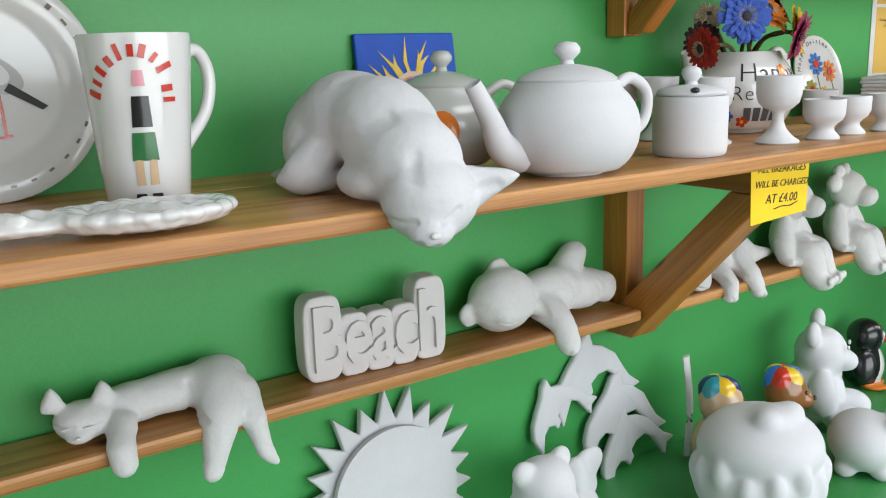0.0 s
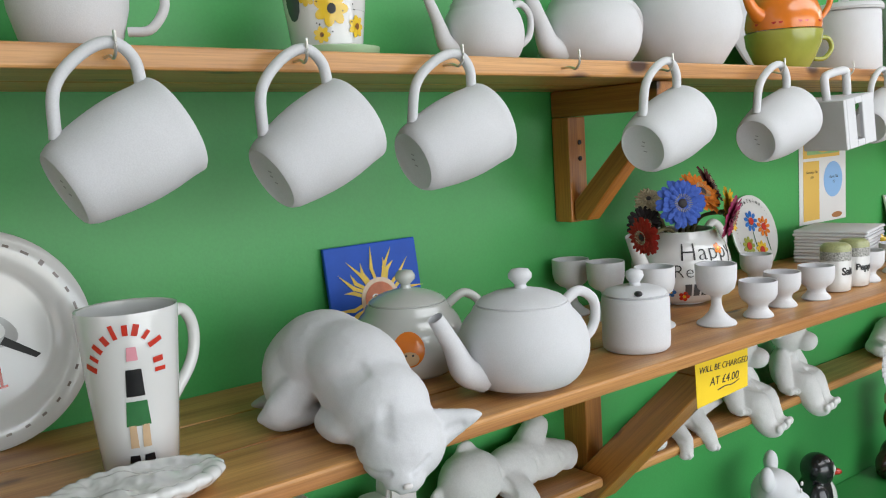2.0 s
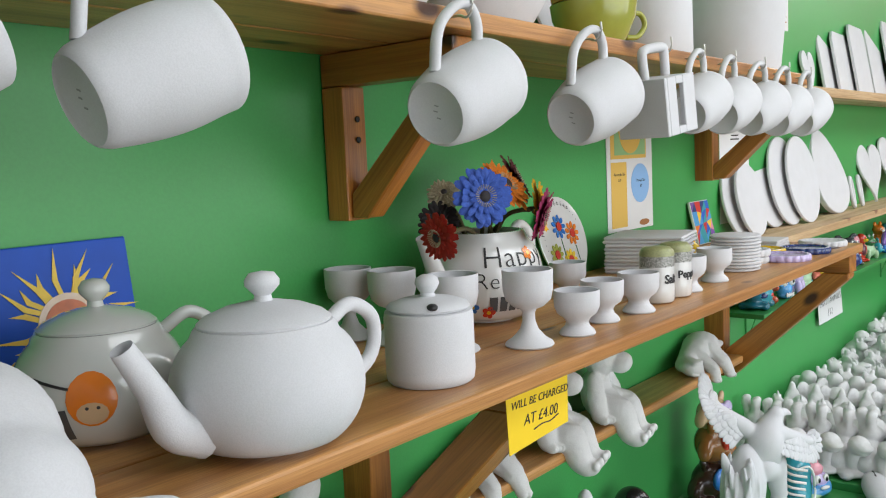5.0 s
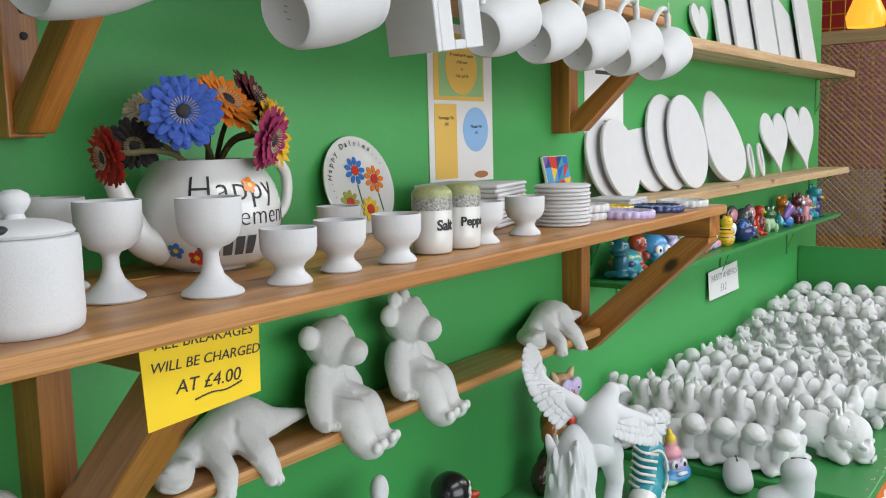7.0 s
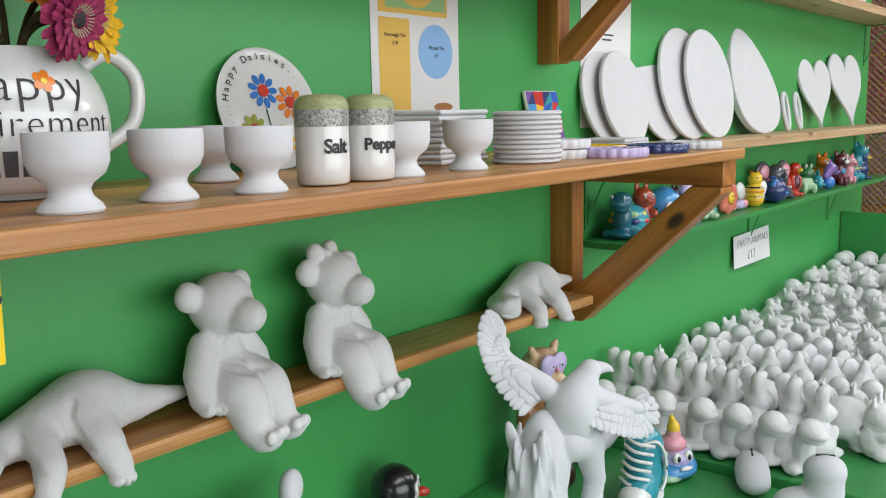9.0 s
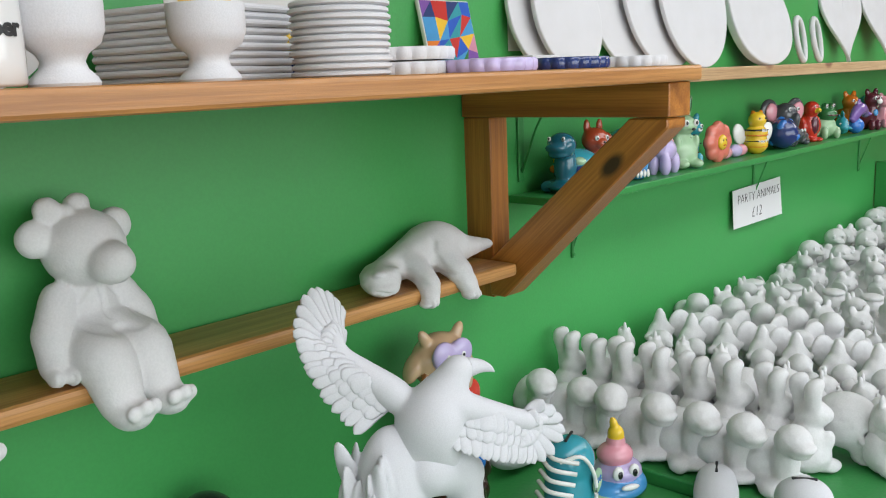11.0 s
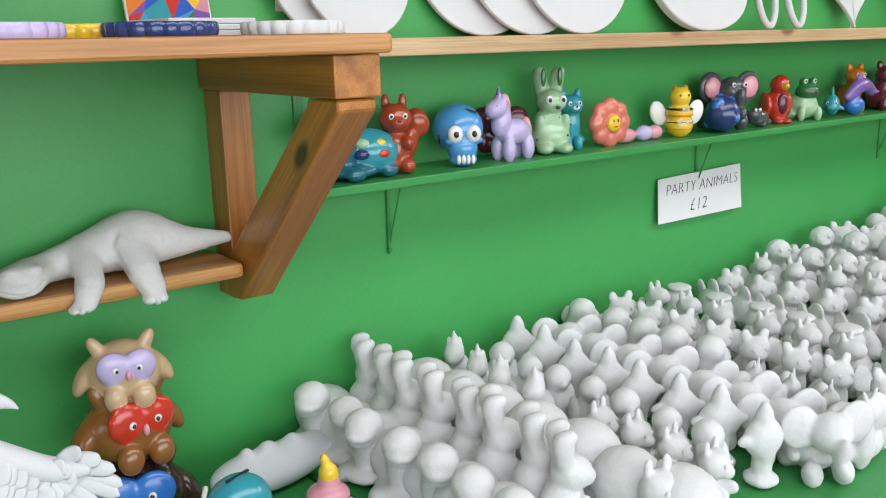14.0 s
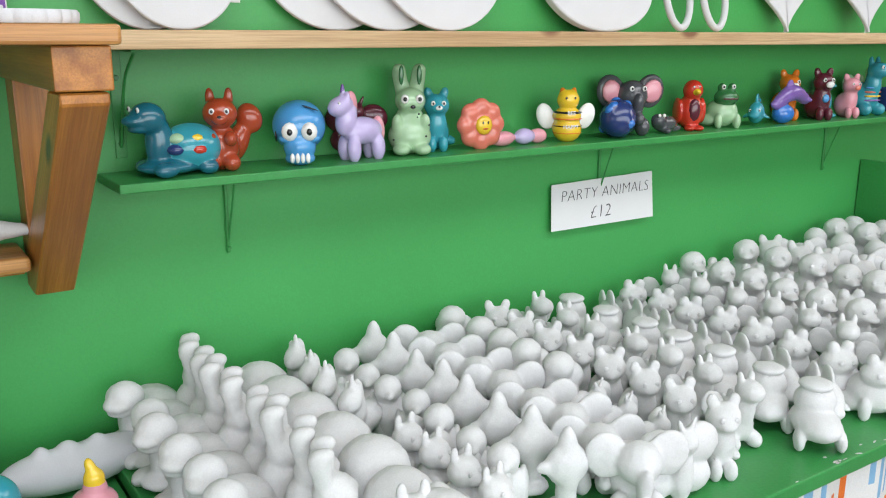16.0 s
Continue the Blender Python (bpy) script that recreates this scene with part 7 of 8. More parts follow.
    if kind == "elephant":
        return [B((0, 0.020, 0.036), (0.030, 0.036, 0.034)), B((0, -0.020, 0.066), (0.025, 0.023, 0.025)), *M(D, (0.035, -0.010, 0.072), (0.024, 0.008, 0.028), (0, 15, 0)), B((0, -0.044, 0.050), (0.009, 0.010, 0.022), (20, 0, 0)), B((0, -0.052, 0.030), (0.008, 0.010, 0.010)), *M(B, (0.020, -0.020, 0.014), (0.012, 0.014, 0.016)), *M(B, (0.022, 0.036, 0.014), (0.012, 0.014, 0.016))]
    if kind == "butterfly":
        return [B((0, -0.004, 0.036), (0.013, 0.014, 0.036)), B((0, -0.008, 0.076), (0.014, 0.014, 0.014)), *M(D, (0.030, 0.006, 0.064), (0.026, 0.013, 0.024), (0, 20, 0)), *M(D, (0.026, 0.006, 0.024), (0.022, 0.013, 0.020), (0, -10, 0)), *M(B, (0.008, -0.008, 0.094), (0.003, 0.003, 0.010), (0, 25, 0))]
    if kind == "cat":
        return [B((0, 0.010, 0.030), (0.025, 0.030, 0.031)), B((0, -0.008, 0.046), (0.018, 0.018, 0.028)), B((0, -0.012, 0.078), (0.022, 0.020, 0.019)), *M(B, (0.014, -0.008, 0.098), (0.007, 0.005, 0.010), (0, 15, 0)), B((0, -0.031, 0.074), (0.010, 0.007, 0.007)), *M(B, (0.010, -0.024, 0.012), (0.008, 0.010, 0.014)), B((0.026, 0.026, 0.014), (0.010, 0.022, 0.009), (0, 0, 20))]
    if kind == "frog":
        return [B((0, 0.006, 0.030), (0.032, 0.034, 0.030)), D((0, -0.010, 0.062), (0.025, 0.023, 0.017)), *M(D, (0.011, -0.010, 0.082), (0.008, 0.009, 0.009)), *M(B, (0.032, 0.010, 0.014), (0.013, 0.024, 0.012), (0, 0, -20)), *M(B, (0.020, -0.024, 0.014), (0.008, 0.010, 0.016))]
    if kind == "duck":
        return [B((0, 0.008, 0.038), (0.028, 0.034, 0.038)), B((0, -0.010, 0.086), (0.022, 0.022, 0.021)), B((0, 0.0, 0.064), (0.018, 0.018, 0.020)), D((0, -0.034, 0.082), (0.011, 0.014, 0.005)), *M(B, (0.028, 0.014, 0.040), (0.006, 0.022, 0.020)), B((0, 0.044, 0.046), (0.012, 0.014, 0.012))]
    if kind == "dragon":
        return [B((0, 0.014, 0.032), (0.026, 0.034, 0.030)), B((0, -0.010, 0.060), (0.014, 0.016, 0.028)), B((0, -0.020, 0.088), (0.017, 0.022, 0.015)), *M(B, (0.009, -0.008, 0.104), (0.004, 0.005, 0.010)), *M(D, (0.032, 0.018, 0.058), (0.018, 0.006, 0.022), (0, 30, 0)), *[D((0, 0.004 + 0.016 * k, 0.082 - 0.014 * k), (0.003, 0.007, 0.010)) for k in range(4)], B((0.018, 0.046, 0.012), (0.030, 0.012, 0.010), (0, 0, 30)), *M(B, (0.018, -0.012, 0.012), (0.010, 0.016, 0.012))]
    if kind == "truck":
        return [B((0, 0, 0.030), (0.030, 0.050, 0.020)), B((0, 0.012, 0.056), (0.026, 0.026, 0.022)), *M(B, (0.026, -0.024, 0.014), (0.007, 0.014, 0.014)), *M(B, (0.026, 0.026, 0.014), (0.007, 0.014, 0.014)), B((0, 0.012, 0.078), (0.022, 0.022, 0.006))]
    if kind == "fish":
        return [B((0, 0, 0.034), (0.022, 0.044, 0.030)), B((0, 0.050, 0.046), (0.006, 0.018, 0.026), (-25, 0, 0)), B((0, 0.0, 0.070), (0.005, 0.022, 0.016)), *M(B, (0.024, -0.002, 0.026), (0.012, 0.012, 0.005), (0, 30, 0)), B((0, -0.04, 0.03), (0.013, 0.010, 0.010))]
    if kind == "balls":
        rb = random.Random(2)
        return [B((rb.uniform(-0.022, 0.022), rb.uniform(-0.022, 0.022), 0.018 + 0.020 * (k // 3)), (0.019, 0.019, 0.018)) for k in range(10)]
    if kind == "squirrel":
        return [B((0, 0.0, 0.032), (0.024, 0.025, 0.033)), B((0, -0.008, 0.080), (0.024, 0.022, 0.021)), *M(B, (0.013, -0.002, 0.103), (0.006, 0.004, 0.012)), B((0.022, 0.020, 0.036), (0.016, 0.018, 0.030), (0, 20, 0)), B((0.040, 0.022, 0.070), (0.018, 0.016, 0.022), (0, -20, 0)), B((0, -0.029, 0.074), (0.010, 0.008, 0.008)), *M(B, (0.014, -0.024, 0.046), (0.009, 0.014, 0.010)), *M(B, (0.014, -0.018, 0.012), (0.012, 0.016, 0.012))]
    return []


SPECIES_LABEL = {"turtle": "turtle", "bunny": "rabbit", "skull": "skull", "horse": "unicorn", "bird": "parrot", "gnome": "pixie in a pointed hat", "elephant": "elephant", "butterfly": "butterfly", "cat": "cat", "frog": "frog", "duck": "duck", "dragon": "dragon", "truck": "digger", "fish": "fish", "balls": "caterpillar", "squirrel": "squirrel"}
first = {}


def crowd(kind, x, y, turn, scale=1.0):
    m = pose(x, y, RZ + 0.0004, 0, 0, turn)
    if kind not in first:
        me = uneven(sculpt("crowd_" + kind, species(kind), 0.0027, 1, 0.0024), 0.0008, 110)
        if kind in ("cat", "squirrel", "duck", "frog"):
            hz = {"cat": 0.082, "squirrel": 0.085, "duck": 0.092, "frog": 0.066}[kind]
            hy = {"cat": -0.031, "squirrel": -0.0285, "duck": -0.0305, "frog": -0.032}[kind]
            add_forms(me, [((0.009, hy, hz), (0.0036, 0.0020, 0.0040), None, BISQUE_LIFTED), ((-0.009, hy, hz), (0.0036, 0.0020, 0.0040), None, BISQUE_LIFTED)])
        if kind == "skull":
            carve(me, [([(0.016, 0.046), (0.017, 0.047)], 0.012, 0.010), ([(-0.016, 0.046), (-0.017, 0.047)], 0.012, 0.010), ([(0.0, 0.034), (0.0, 0.030)], 0.006, 0.007)])
            add_forms(me, [((0.004 + 0.008 * t, -0.0435, 0.012), (0.0034, 0.002, 0.007), None, BISQUE) for t in (-2, -1, 0, 1)])
        first[kind] = solid("party_animal", me, None, m, f"unpainted bisque {SPECIES_LABEL[kind]} in the crowded rows", "figurine", f"party animals, {SPECIES_LABEL[kind]}")
        ob = first[kind]
    else:
        ob = copy_thing(first[kind], m)
    ob.scale = (scale, scale, scale)
    return ob


ROWS_OF = [("turtle", 2.716, 0.068, -0.045, -0.50, 1.05), ("bunny", 2.800, 0.060, -0.045, -0.48, 1.12), ("skull", 2.895, 0.080, -0.095, -0.60, 1.06), ("horse", 2.972, 0.064, -0.045, -0.30, 1.02), ("bird", 3.030, 0.066, -0.10, -0.56, 1.02), ("gnome", 3.100, 0.068, -0.06, -0.58, 1.06),
           ("elephant", 3.190, 0.070, -0.08, -0.60, 1.08), ("balls", 3.268, 0.068, -0.05, -0.36, 1.26), ("cat", 3.355, 0.072, -0.06, -0.62, 1.10), ("dragon", 3.445, 0.078, -0.06, -0.60, 1.06), ("truck", 3.540, 0.086, -0.07, -0.60, 1.10), ("fish", 3.625, 0.080, -0.07, -0.59, 1.10),
           ("frog", 3.710, 0.074, -0.06, -0.60, 1.15), ("dragon", 3.800, 0.080, -0.07, -0.58, 1.10), ("duck", 3.885, 0.076, -0.05, -0.60, 1.22), ("frog", 3.975, 0.076, -0.06, -0.60, 1.22), ("duck", 4.065, 0.078, -0.06, -0.60, 1.28), ("cat", 4.155, 0.074, -0.05, -0.60, 1.28), ("elephant", 4.245, 0.080, -0.06, -0.60, 1.25), ("bird", 4.335, 0.074, -0.05, -0.60, 1.32), ("duck", 4.420, 0.076, -0.05, -0.60, 1.36), ("bird", 4.505, 0.070, -0.05, -0.60, 1.40)]
ra = random.Random(21)
for kind, x, dy, y0, y1, sc in ROWS_OF:
    y, i = y0, 0
    face = {"turtle": -40, "bunny": 62, "skull": 0, "horse": -50, "gnome": -20, "bird": -30, "elephant": -28}.get(kind, ra.choice((-45, -30, -10)))
    while y >= y1:
        crowd(kind, x + ra.uniform(-0.006, 0.006) + 0.04 * (y0 - y) * (1 if kind in ("bunny", "turtle") else 0), y + ra.uniform(-0.005, 0.005), face + ra.uniform(-9, 9), sc * ra.uniform(0.97, 1.03))
        y -= dy
        i += 1
crowd("squirrel", 2.872, -0.545, -8, 1.06)
crowd("butterfly", 3.245, -0.590, -10, 1.15)
for k in range(3):
    crowd("butterfly", 3.275, -0.40 - 0.06 * k, 15 + 5 * k, 0.95)
for k in range(4):
    crowd("squirrel", 2.975 + 0.004 * k, -0.36 - 0.058 * k, 10, 0.9)


# ---- painted party animals on the green ledge ----
def painted(kind, x, y, turn, w, c, c2, forms, label, extra=None):
    fs = species(kind, c, c2) if kind else extra
    me = sculpt("painted_" + (kind or "animal"), fs, 0.0020, 2, 0.0022)
    add_forms(me, forms)
    ob = solid("painted_animal", me, None, at(x, y, GZ, turn), label, "figurine", "painted party animals")
    ob.scale = (w, w, w)
    return ob


def eyes(dx, y, z, r, white=True, r2=0.5):
    out = []
    for sx in (-1, 1):
        if white:
            out.append(((sx * dx, y, z), (r, r * 0.6, r * 1.15), None, WHITE))
        out.append(((sx * dx, y - r * (0.45 if white else 0.0), z), (r * r2, r * 0.35, r * r2 * 1.2), None, BLACK))
    return out


GYM = -0.062
patch = [((0.030 * math.cos(a) * s_, 0.030 + 0.033 * math.sin(a) * s_, 0.036 + z_), (0.0135, 0.0135, 0.0085), None, m_) for s_, z_, ms in ((0.85, 0.014, (YELLOW, PURPLE, YELLOW, LILAC, YELLOW, PURPLE, MINT)), (1.05, 0.0, (RED, PURPLE, CORAL, FROG, ORANGE, LILAC, NAVY))) for a, m_ in zip([2 * math.pi * k / 7 for k in range(7)], ms)]
painted("turtle", 2.780, -0.066, -80, 0.98, TEAL, TURQ, patch + [((0, -0.050, 0.076), (0.011, 0.008, 0.006), None, CORAL)] + eyes(0.013, -0.0455, 0.092, 0.0035), "teal painted turtle with a patchwork shell")
painted("squirrel", 2.858, GYM, -22, 1.0, RUST, RUST, eyes(0.010, -0.0285, 0.084, 0.004) + [((0, -0.037, 0.077), (0.003, 0.002, 0.002), None, BLACK)], "rust red painted squirrel with a bushy tail")
painted("skull", 2.978, GYM, -24, 0.94, SKY, SKY, eyes(0.0150, -0.036, 0.053, 0.0130, True, 0.36) + [((0.004 + 0.008 * t, -0.0440, 0.013), (0.0036, 0.003, 0.008), None, WHITE) for t in (-2, -1, 0, 1)] + [((0.018, -0.022, 0.088), (0.014, 0.003, 0.0012), (0, 20, 0), BLACK), ((-0.036, -0.010, 0.045), (0.002, 0.006, 0.010), None, BLACK)], "bright blue painted skull with big white eyes")
painted("horse", 3.066, -0.080, -82, 0.92, LILAC, PINK, eyes(0.011, -0.043, 0.095, 0.0035) + [((0.0185, 0.01, 0.05), (0.002, 0.006, 0.006), None, TURQ), ((0, -0.028, 0.113), (0.004, 0.004, 0.013), None, PURPLE)], "lilac painted unicorn with a pink mane")
painted("butterfly", 3.095, -0.026, -25, 0.9, MAROON, MAROON, [], "maroon painted butterfly behind the unicorn")
painted("bunny", 3.172, GYM, -24, 1.06, MINT, MINT, eyes(0.011, -0.0285, 0.084, 0.006, True, 0.5) + [((0, -0.036, 0.073), (0.004, 0.003, 0.003), None, BLACK)] + [((0.0135, -0.0075, 0.118), (0.004, 0.002, 0.015), None, FROG), ((-0.0135, -0.0075, 0.118), (0.004, 0.002, 0.015), None, FROG)] + [((0.027 * math.sin(k * 2.4), -0.024 + 0.004 * (k % 3), 0.012 + 0.0055 * k), (0.0016, 0.0016, 0.0016), None, INK) for k in range(10)], "mint green painted rabbit with black spots")
painted("cat", 3.232, -0.046, -24, 0.96, TURQ, TURQ, eyes(0.009, -0.0315, 0.082, 0.004) + [((0, -0.0385, 0.075), (0.006, 0.003, 0.004), None, WHITE), ((0, -0.041, 0.077), (0.002, 0.002, 0.002), None, BLACK)], "turquoise painted cat with a white muzzle")
petals = [((0.030 * math.cos(a), 0, 0.044 + 0.030 * math.sin(a)), (0.018, 0.013, 0.018), None, CORAL) for a in [2 * math.pi * k / 8 for k in range(8)]] + [((0, 0, 0.044), (0.025, 0.015, 0.025), None, CORAL)]
painted("", 3.304, -0.075, -8, 0.92, None, None, [((0, -0.013, 0.044), (0.017, 0.007, 0.018), None, YELLOW)] + [((sx * 0.005, -0.0195, 0.049), (0.0016, 0.001, 0.0026), None, BLACK) for sx in (-1, 1)] + [((0, -0.0195, 0.038), (0.006, 0.001, 0.0014), None, RED)], "coral painted flower with a smiling yellow face", petals)
worm = [((-0.034, 0, 0.013), (0.028, 0.013, 0.013), (0, 0, 8), PINK), ((0.014, 0, 0.014), (0.020, 0.014, 0.014), None, LILAC), ((0.046, 0.002, 0.013), (0.018, 0.012, 0.013), (0, 0, -10), PINK)]
painted("", 3.390, -0.068, 0, 1.0, None, None, [], "pink and lilac painted caterpillar lying down", worm)
bee = [((0, 0, 0.022), (0.026, 0.026, 0.024), None, YELLOW), ((0, 0, 0.046), (0.025, 0.025, 0.016), None, YELLOW), ((0, -0.002, 0.074), (0.020, 0.019, 0.018), None, YELLOW), ((0.038, 0.012, 0.044), (0.016, 0.006, 0.024), (0, 18, 0), WHITE), ((-0.038, 0.012, 0.044), (0.016, 0.006, 0.024), (0, -18, 0), WHITE), ((0.011, 0, 0.090), (0.004, 0.004, 0.006), None, ORANGE), ((-0.011, 0, 0.090), (0.004, 0.004, 0.006), None, ORANGE)]
bo_ = painted("", 3.500, -0.072, -26, 1.0, None, None, eyes(0.008, -0.0195, 0.078, 0.0028, False, 0.7) + [((0, 0, z), (0.0272, 0.0272, 0.0042), None, m_) for z, m_ in ((0.052, BLACK), (0.041, ORANGE), (0.028, BLACK), (0.016, ORANGE))], "yellow and black painted bee lettered Bee Happy", bee)
for words, z in (("BEE", 0.052), ("HAPPY", 0.028)):
    me = text_mesh(words, 0.0095, 0.0003)
    wrap(me, lambda zz: 0.0276, radians(270), z)
    part("lettering", me, WHITE, bo_)
ballf = [((0, 0, 0.030), (0.029, 0.029, 0.029), None, NAVY)] + [((0.027 * math.cos(k * 2.4) * math.cos(k * 0.4 - 1), 0.027 * math.sin(k * 2.4) * math.cos(k * 0.4 - 1), 0.030 + 0.027 * math.sin(k * 0.4 - 1)), (0.006, 0.006, 0.006), None, BLUE) for k in range(9)]
painted("", 3.610, -0.088, 0, 1.18, None, None, [], "dark blue painted puffer fish", ballf)
painted("elephant", 3.672, -0.050, -22, 1.15, GREY, GREY, eyes(0.011, -0.042, 0.078, 0.004) + [((0.036, -0.018, 0.072), (0.017, 0.004, 0.020), (0, 15, 0), PINK), ((-0.036, -0.018, 0.072), (0.017, 0.004, 0.020), (0, -15, 0), PINK)], "grey painted elephant with pink ears")
bug = [((0, 0, 0.018), (0.030, 0.016, 0.016), None, GREY), ((-0.022, -0.004, 0.026), (0.014, 0.014, 0.013), None, GREY), ((0.028, -0.004, 0.008), (0.014, 0.006, 0.006), None, GREY), ((-0.010, -0.016, 0.006), (0.006, 0.010, 0.006), None, GREY)]
painted("", 3.752, -0.075, 0, 1.0, None, None, [((-0.020, -0.017, 0.036), (0.004, 0.003, 0.004), None, WHITE), ((-0.030, -0.014, 0.036), (0.004, 0.003, 0.004), None, WHITE)], "small dark grey painted lizard", bug)
painted("bird", 3.842, GYM, -26, 1.0, RED, YELLOW, [((0, -0.016, 0.040), (0.013, 0.008, 0.024), None, MAROON), ((0, -0.012, 0.080), (0.014, 0.012, 0.014), None, BLACK), ((0, -0.028, 0.078), (0.006, 0.008, 0.006), None, YELLOW)] + eyes(0.006, -0.0235, 0.087, 0.002), "red painted robin with a black face")
painted("frog", 3.942, GYM, -26, 1.0, MINT, FROG, eyes(0.011, -0.0185, 0.084, 0.0045, True, 0.5) + [((0, -0.031, 0.060), (0.018, 0.003, 0.002), None, MAROON)], "pale green painted frog with a dark green head")
painted("fish", 4.035, -0.075, -60, 0.78, TURQ, TURQ, eyes(0.012, -0.036, 0.042, 0.0035), "turquoise painted shark with small eyes")
dolp = [((-0.030 + 0.012 * k, 0, 0.040 + 0.022 * math.sin(k * 0.36)), (0.016, 0.012 * math.sin(0.5 + k * 0.28) + 0.003, 0.012 * math.sin(0.5 + k * 0.28) + 0.004), None, PURPLE) for k in range(9)] + [((-0.006, 0, 0.020), (0.026, 0.020, 0.020), None, BLUE), ((0.066, 0, 0.046), (0.010, 0.016, 0.005), None, PURPLE), ((0.01, 0, 0.078), (0.010, 0.003, 0.012), (0, 25, 0), PURPLE)]
painted("", 4.120, -0.085, 0, 1.05, None, None, [], "purple painted dolphin leaping from blue waves", dolp)
painted("cat", 4.195, -0.032, -26, 1.05, ORANGE, ORANGE, eyes(0.009, -0.0315, 0.082, 0.004) + [((0, -0.034, 0.074), (0.009, 0.006, 0.007), None, WHITE)], "orange painted fox with a white muzzle")
painted("cat", 4.270, -0.066, -26, 1.08, MAROON, MAROON, eyes(0.009, -0.0315, 0.083, 0.004) + [((0, -0.0375, 0.074), (0.009, 0.005, 0.007), None, WHITE), ((0, -0.026, 0.045), (0.008, 0.004, 0.009), None, SKY)], "maroon painted cat with a white muzzle")
painted("bird", 4.330, -0.036, 0, 0.95, TURQ, TURQ, eyes(0.006, -0.0225, 0.087, 0.002), "small turquoise painted bird behind the others")
painted("cat", 4.378, -0.070, -26, 0.94, PINK, PINK, eyes(0.008, -0.0315, 0.083, 0.003) + [((0, -0.038, 0.074), (0.008, 0.004, 0.006), None, CORAL)], "pink painted pig sitting up")
painted("dragon", 4.465, -0.066, -10, 1.22, TURQ, MINT, eyes(0.009, -0.037, 0.094, 0.0035) + [((0, -0.012, 0.03 + 0.008 * k), (0.02, 0.012, 0.0028), None, (PURPLE, YELLOW, CORAL, SKY)[k]) for k in range(4)], "turquoise painted dragon with a striped belly")
painted("bird", 4.58, -0.066, -10, 1.0, NAVY, YELLOW, eyes(0.006, -0.0225, 0.087, 0.002), "dark blue painted bird")

# ---- cloth hung from the table ----
CW, CO, CP = mat("white_cotton", (0.74, 0.73, 0.71), 0.85, grain=0.1, grain_scale=500), mat("orange_print", (0.75, 0.17, 0.02), 0.85, grain=0.1, grain_scale=500), mat("pink_print", (0.55, 0.04, 0.14), 0.85, grain=0.1, grain_scale=500)
CY, CB = mat("mustard_print", (0.62, 0.48, 0.10), 0.85, grain=0.1, grain_scale=500), mat("blue_print", (0.22, 0.42, 0.62), 0.85, grain=0.1, grain_scale=500)


def curtain(x0, x1, y, z0, z1):
    bm = bmesh.new()
    s, sub = 0.075, 6
    nx, nz = int((x1 - x0) / s), int((z1 - z0) / (s * 1.2))
    hx, hz = (x1 - x0) / (nx * sub), (z1 - z0) / (nz * sub)
    vs = {}
    for i in range(nx * sub + 1):
        for j in range(nz * sub + 1):
            x, z = x0 + i * hx, z0 + j * hz
            vs[i, j] = bm.verts.new((x, y + 0.012 * math.sin(x * 46 + 0.8 * math.sin(x * 11)) * (1.1 - 0.35 * j / (nz * sub)), z))
    rr = random.Random(4)
    table = {}
    for i in range(nx * sub):
        for j in range(nz * sub):
            ci, cj, u, v = i // sub, j // sub, i % sub, j % sub
            half = (u + v >= sub) if (ci + cj) % 2 else (u > v)
            key = (ci, cj, half)
            if key not in table:
                table[key] = rr.choice((0, 0, 0, 1, 2, 3, 4, 5, 6))
            k = table[key]
            if k == 5:
                k = 4 if (i % 2) else 0
            if k == 6:
                k = 1 if (i % 2) else 0
            f = bm.faces.new((vs[i, j], vs[i + 1, j], vs[i + 1, j + 1], vs[i, j + 1]))
            f.material_index, f.smooth = k, True
    me = mesh_of(bm, "cloth")
    for m_ in (CW, CO, CP, CY, CB):
        me.materials.append(m_)
    ob = tagged(new("table_skirt", me), "white cotton table skirt printed with bright triangles", "curtain")
    md = ob.modifiers.new("thickness", "SOLIDIFY")
    md.thickness = 0.0012
    return ob


curtain(2.675, 4.57, -0.628, 0.02, 0.960)
curtain(0.31, 2.66, -0.600, 0.02, 0.936)
# paint chips along the table edge
rc = random.Random(9)
bm = bmesh.new()
for k in range(60):
    x = rc.uniform(2.70, 4.5)
    y = -0.6505 + abs(rc.gauss(0, 0.010)) + 0.002
    o2 = ell(rc.uniform(0.0012, 0.007), rc.uniform(0.0008, 0.0022), 7, rc.uniform(-25, 25))
    bm.faces.new([bm.verts.new((x + a, y + b * rc.uniform(0.6, 1.2), RZ + 0.0005)) for a, b in o2])
tagged(part("paint_chips", bm, BISQUE_PINK, table2, "bare chips in the green paint"), kind="stuff")

# ---- trellis screen and the play hall beyond ----
TX = 5.30
trel = thing("trellis_screen", pose(TX, 0, 0), "pine trellis screen with a narrow square frame", "screen")
y0, y1, z0, z1 = -0.262, 0.62, 0.0, 2.185
for nm, b_, c_ in (("stile", (y0 + 0.024, (z0 + z1) / 2), (0.048, z1 - z0)), ("stile", (y1 - 0.024, (z0 + z1) / 2), (0.048, z1 - z0))):
    part(nm, box(z1 - z0, 0.048, 0.036, 0.003), PINE_TRELLIS, trel, "", False, pose(0, b_[0], b_[1], 0, 90, 0))
for z in (z1 - 0.030, z0 + 0.03):
    part("rail", box(y1 - y0 - 0.098, 0.034, 0.06, 0.003), PINE_TRELLIS, trel, "", False, pose(0, (y0 + y1) / 2, z, 0, 0, 90))
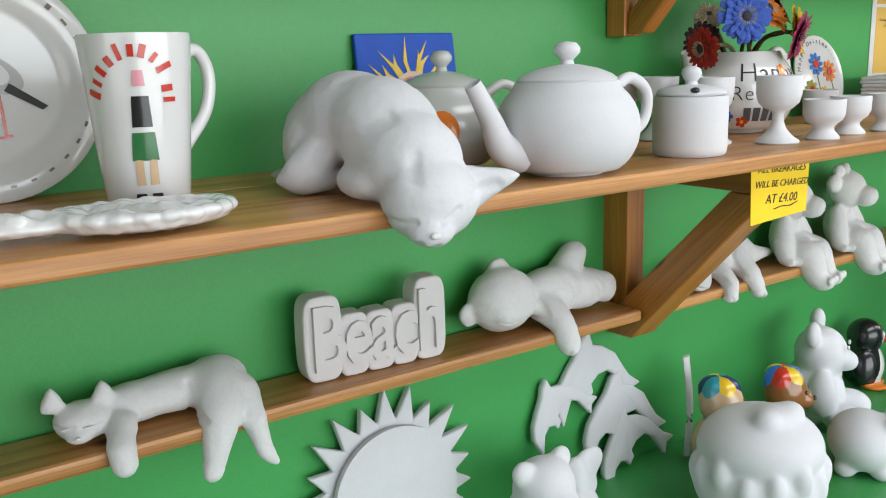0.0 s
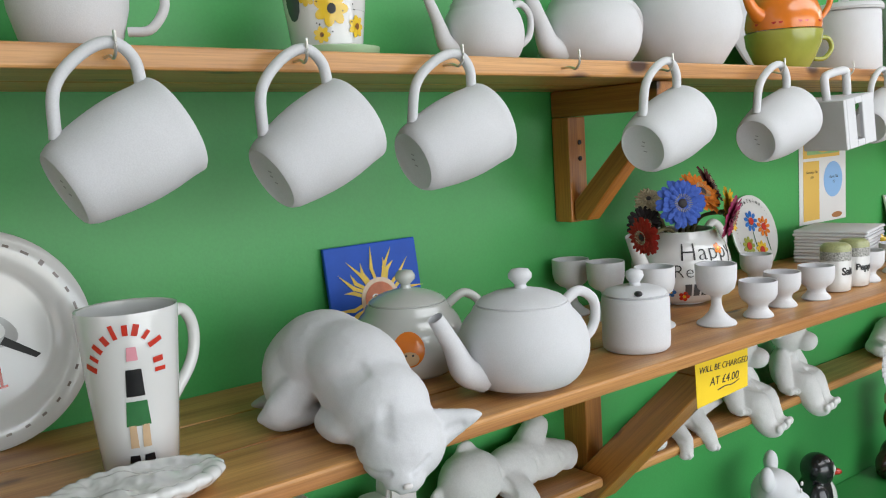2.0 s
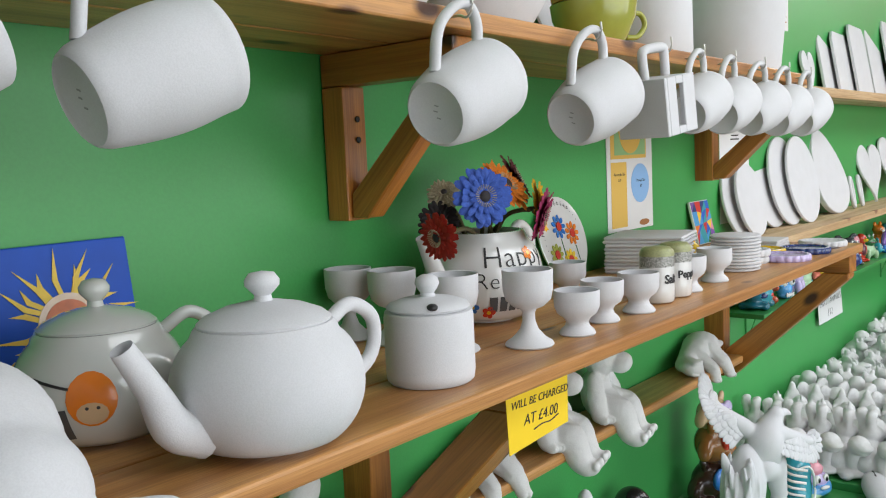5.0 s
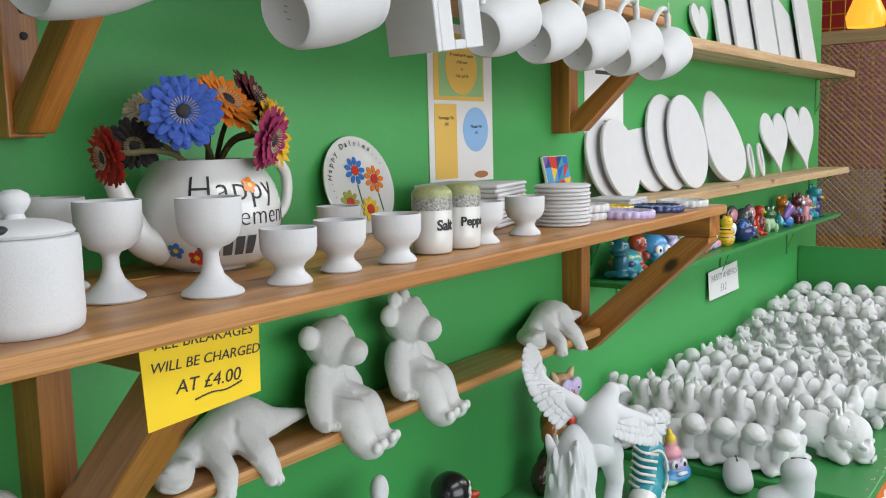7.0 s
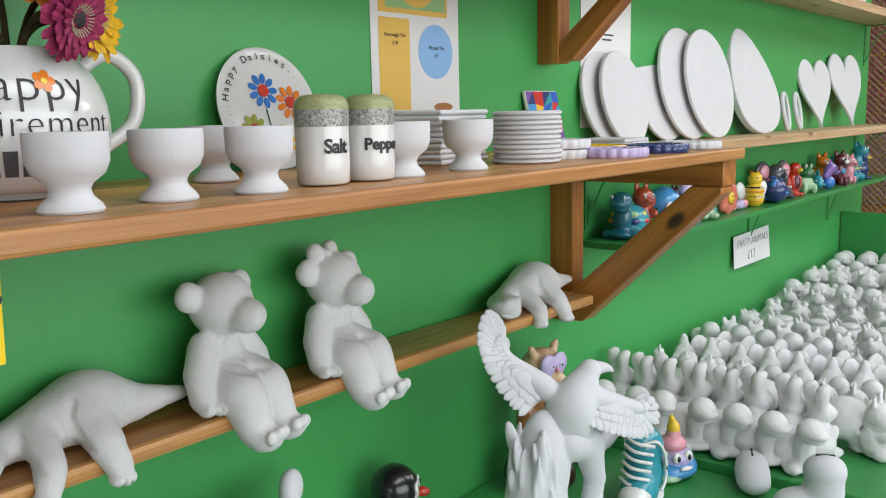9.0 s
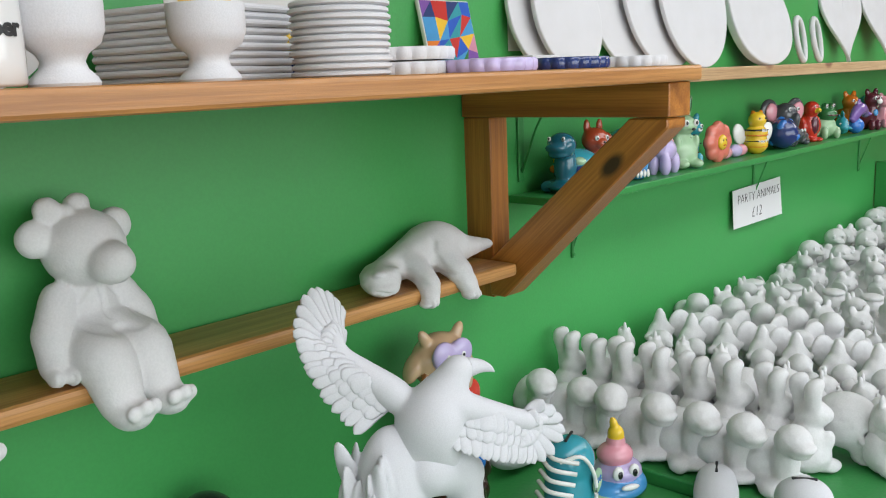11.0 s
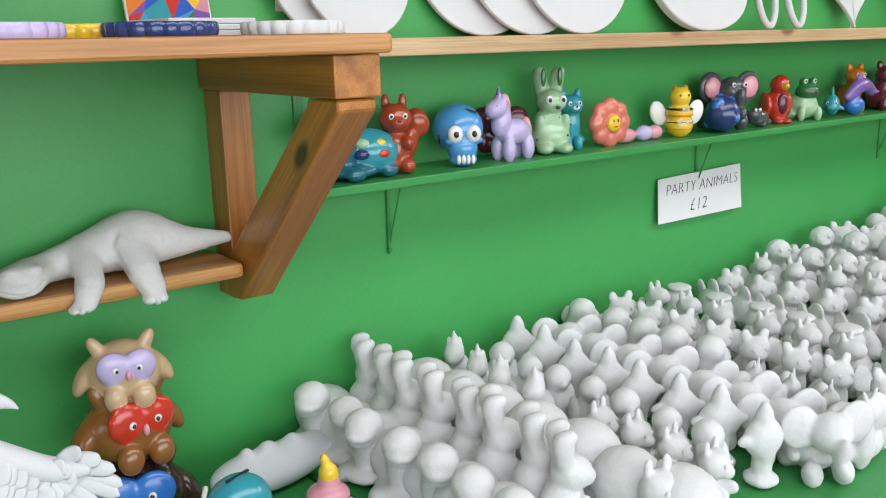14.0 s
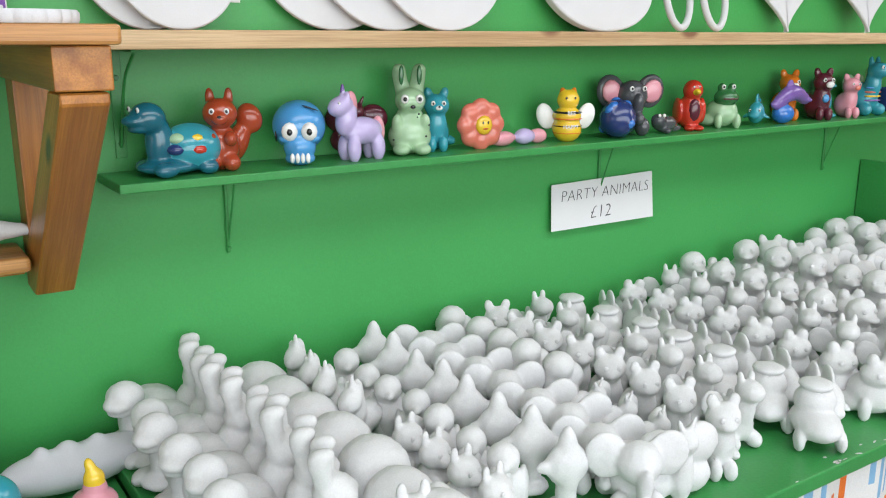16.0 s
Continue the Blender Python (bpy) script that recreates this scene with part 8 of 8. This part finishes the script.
part("hinge", box(0.004, 0.03, 0.05, 0.001), STEEL, trel, "brass hinge plate", False, pose(-0.021, y0 + 0.02, z1 - 0.04))
a0, a1, b0, b1 = y0 + 0.05, y1 - 0.05, 0.95, z1 - 0.062
pitch = 0.0275
for sgn, dx in ((1, -0.004), (-1, 0.004)):
    c = -3.0
    while c < 3.5:
        # y = t, z = sgn * t + c, clipped to the frame
        lo, hi = (max(a0, b0 - c), min(a1, b1 - c)) if sgn > 0 else (max(a0, c - b1), min(a1, c - b0))
        if hi - lo > 0.01:
            p, q = Vector((dx, lo, sgn * lo + c)), Vector((dx, hi, sgn * hi + c))
            d = q - p
            part("lath", box(d.length, 0.006, 0.0155), PINE_TRELLIS, trel, "", False, Matrix.Translation((p + q) / 2) @ d.to_track_quat("X", "Y").to_matrix().to_4x4() @ pose(0, 0, 0, 0))
        c += pitch
part("lower_panel", box(0.012, a1 - a0, b0 - z0 - 0.06, 0.001), PINE_TRELLIS, trel, "", False, pose(0, (a0 + a1) / 2, (b0 + z0 + 0.06) / 2))


def pad_pole(x, y, m_, label):
    th = thing("padded_pole", pose(x, y, 0), label, "pole", "padded poles")
    for k in range(6):
        part("pad", lathe([(0, 0.02 + 0.5 * k), (0.045, 0.02 + 0.5 * k), (0.052, 0.04 + 0.5 * k), (0.052, 0.49 + 0.5 * k), (0.045, 0.51 + 0.5 * k), (0, 0.51 + 0.5 * k)], 24), m_, th)
    part("strap", lathe([(0.053, 0.0), (0.054, 0.02), (0.053, 0.04)], 24), BLACK, th, "", True, pose(0, 0, 1.0))
    return th


SOFT = [mat(n, c, 0.5, blot=0.1, blot_scale=4) for n, c in (("yellow_vinyl", (0.65, 0.40, 0.01)), ("pink_vinyl", (0.55, 0.12, 0.28)), ("red_vinyl", (0.45, 0.03, 0.03)), ("lilac_vinyl", (0.50, 0.40, 0.55)), ("orange_vinyl", (0.7, 0.28, 0.02)))]
pad_pole(5.75, -0.375, SOFT[0], "yellow padded pole of the play frame")
pad_pole(6.9, 0.05, SOFT[1], "pink padded pole of the play frame")
pad_pole(6.35, -0.10, SOFT[0], "yellow padded pole of the play frame")
for x, y, w, h, z, m_, lab in ((7.6, 0.1, 2.4, 0.90, 1.90, SOFT[1], "pink vinyl panel of the play frame"), (7.6, 0.1, 2.4, 0.97, 0.485, SOFT[4], "orange vinyl panel of the play frame"), (7.6, 0.1, 2.4, 0.478, 1.2095, SOFT[3], "lilac padded beam of the play frame"), (7.6, 0.1, 2.4, 0.948, 2.8245, SOFT[2], "red vinyl panel of the play frame")):
    solid("play_panel", box(0.06, w, h, 0.02, 3), m_, pose(x, y, z), lab, "panel", "play frame panels", smooth=False)
net = bmesh.new()
for k in range(26):
    tube([(7.2, -1.1 + 0.09 * k, 0.0), (7.2, -1.1 + 0.09 * k, 3.2)], 0.004, 1, 5, 1, net)
for k in range(34):
    tube([(7.2, -1.1, 0.15 + 0.09 * k), (7.2, 1.15, 0.15 + 0.09 * k)], 0.004, 1, 5, 1, net)
solid("climbing_net", net, SOFT[0], pose(0, 0, 0), "pale rope netting of the play frame", "net")
hl = thing("hanging_lamp", pose(6.5, 0.16, 2.32), "amber glass hanging lamp in the play hall", "lamp")
AMBER = mat("amber_glass", (0.8, 0.35, 0.02), 0.2)
AMBER.node_tree.nodes["Principled BSDF"].inputs["Emission Color"].default_value = (1.0, 0.42, 0.04, 1)
AMBER.node_tree.nodes["Principled BSDF"].inputs["Emission Strength"].default_value = 1.2
part("shade", lathe([(0.10, 0), (0.11, 0.06), (0.07, 0.16), (0.02, 0.2), (0, 0.2)], 24), AMBER, hl)
part("cord", tube([(0, 0, 0.2), (0, 0, 0.98)], 0.004, 2, 6), BLACK, hl)
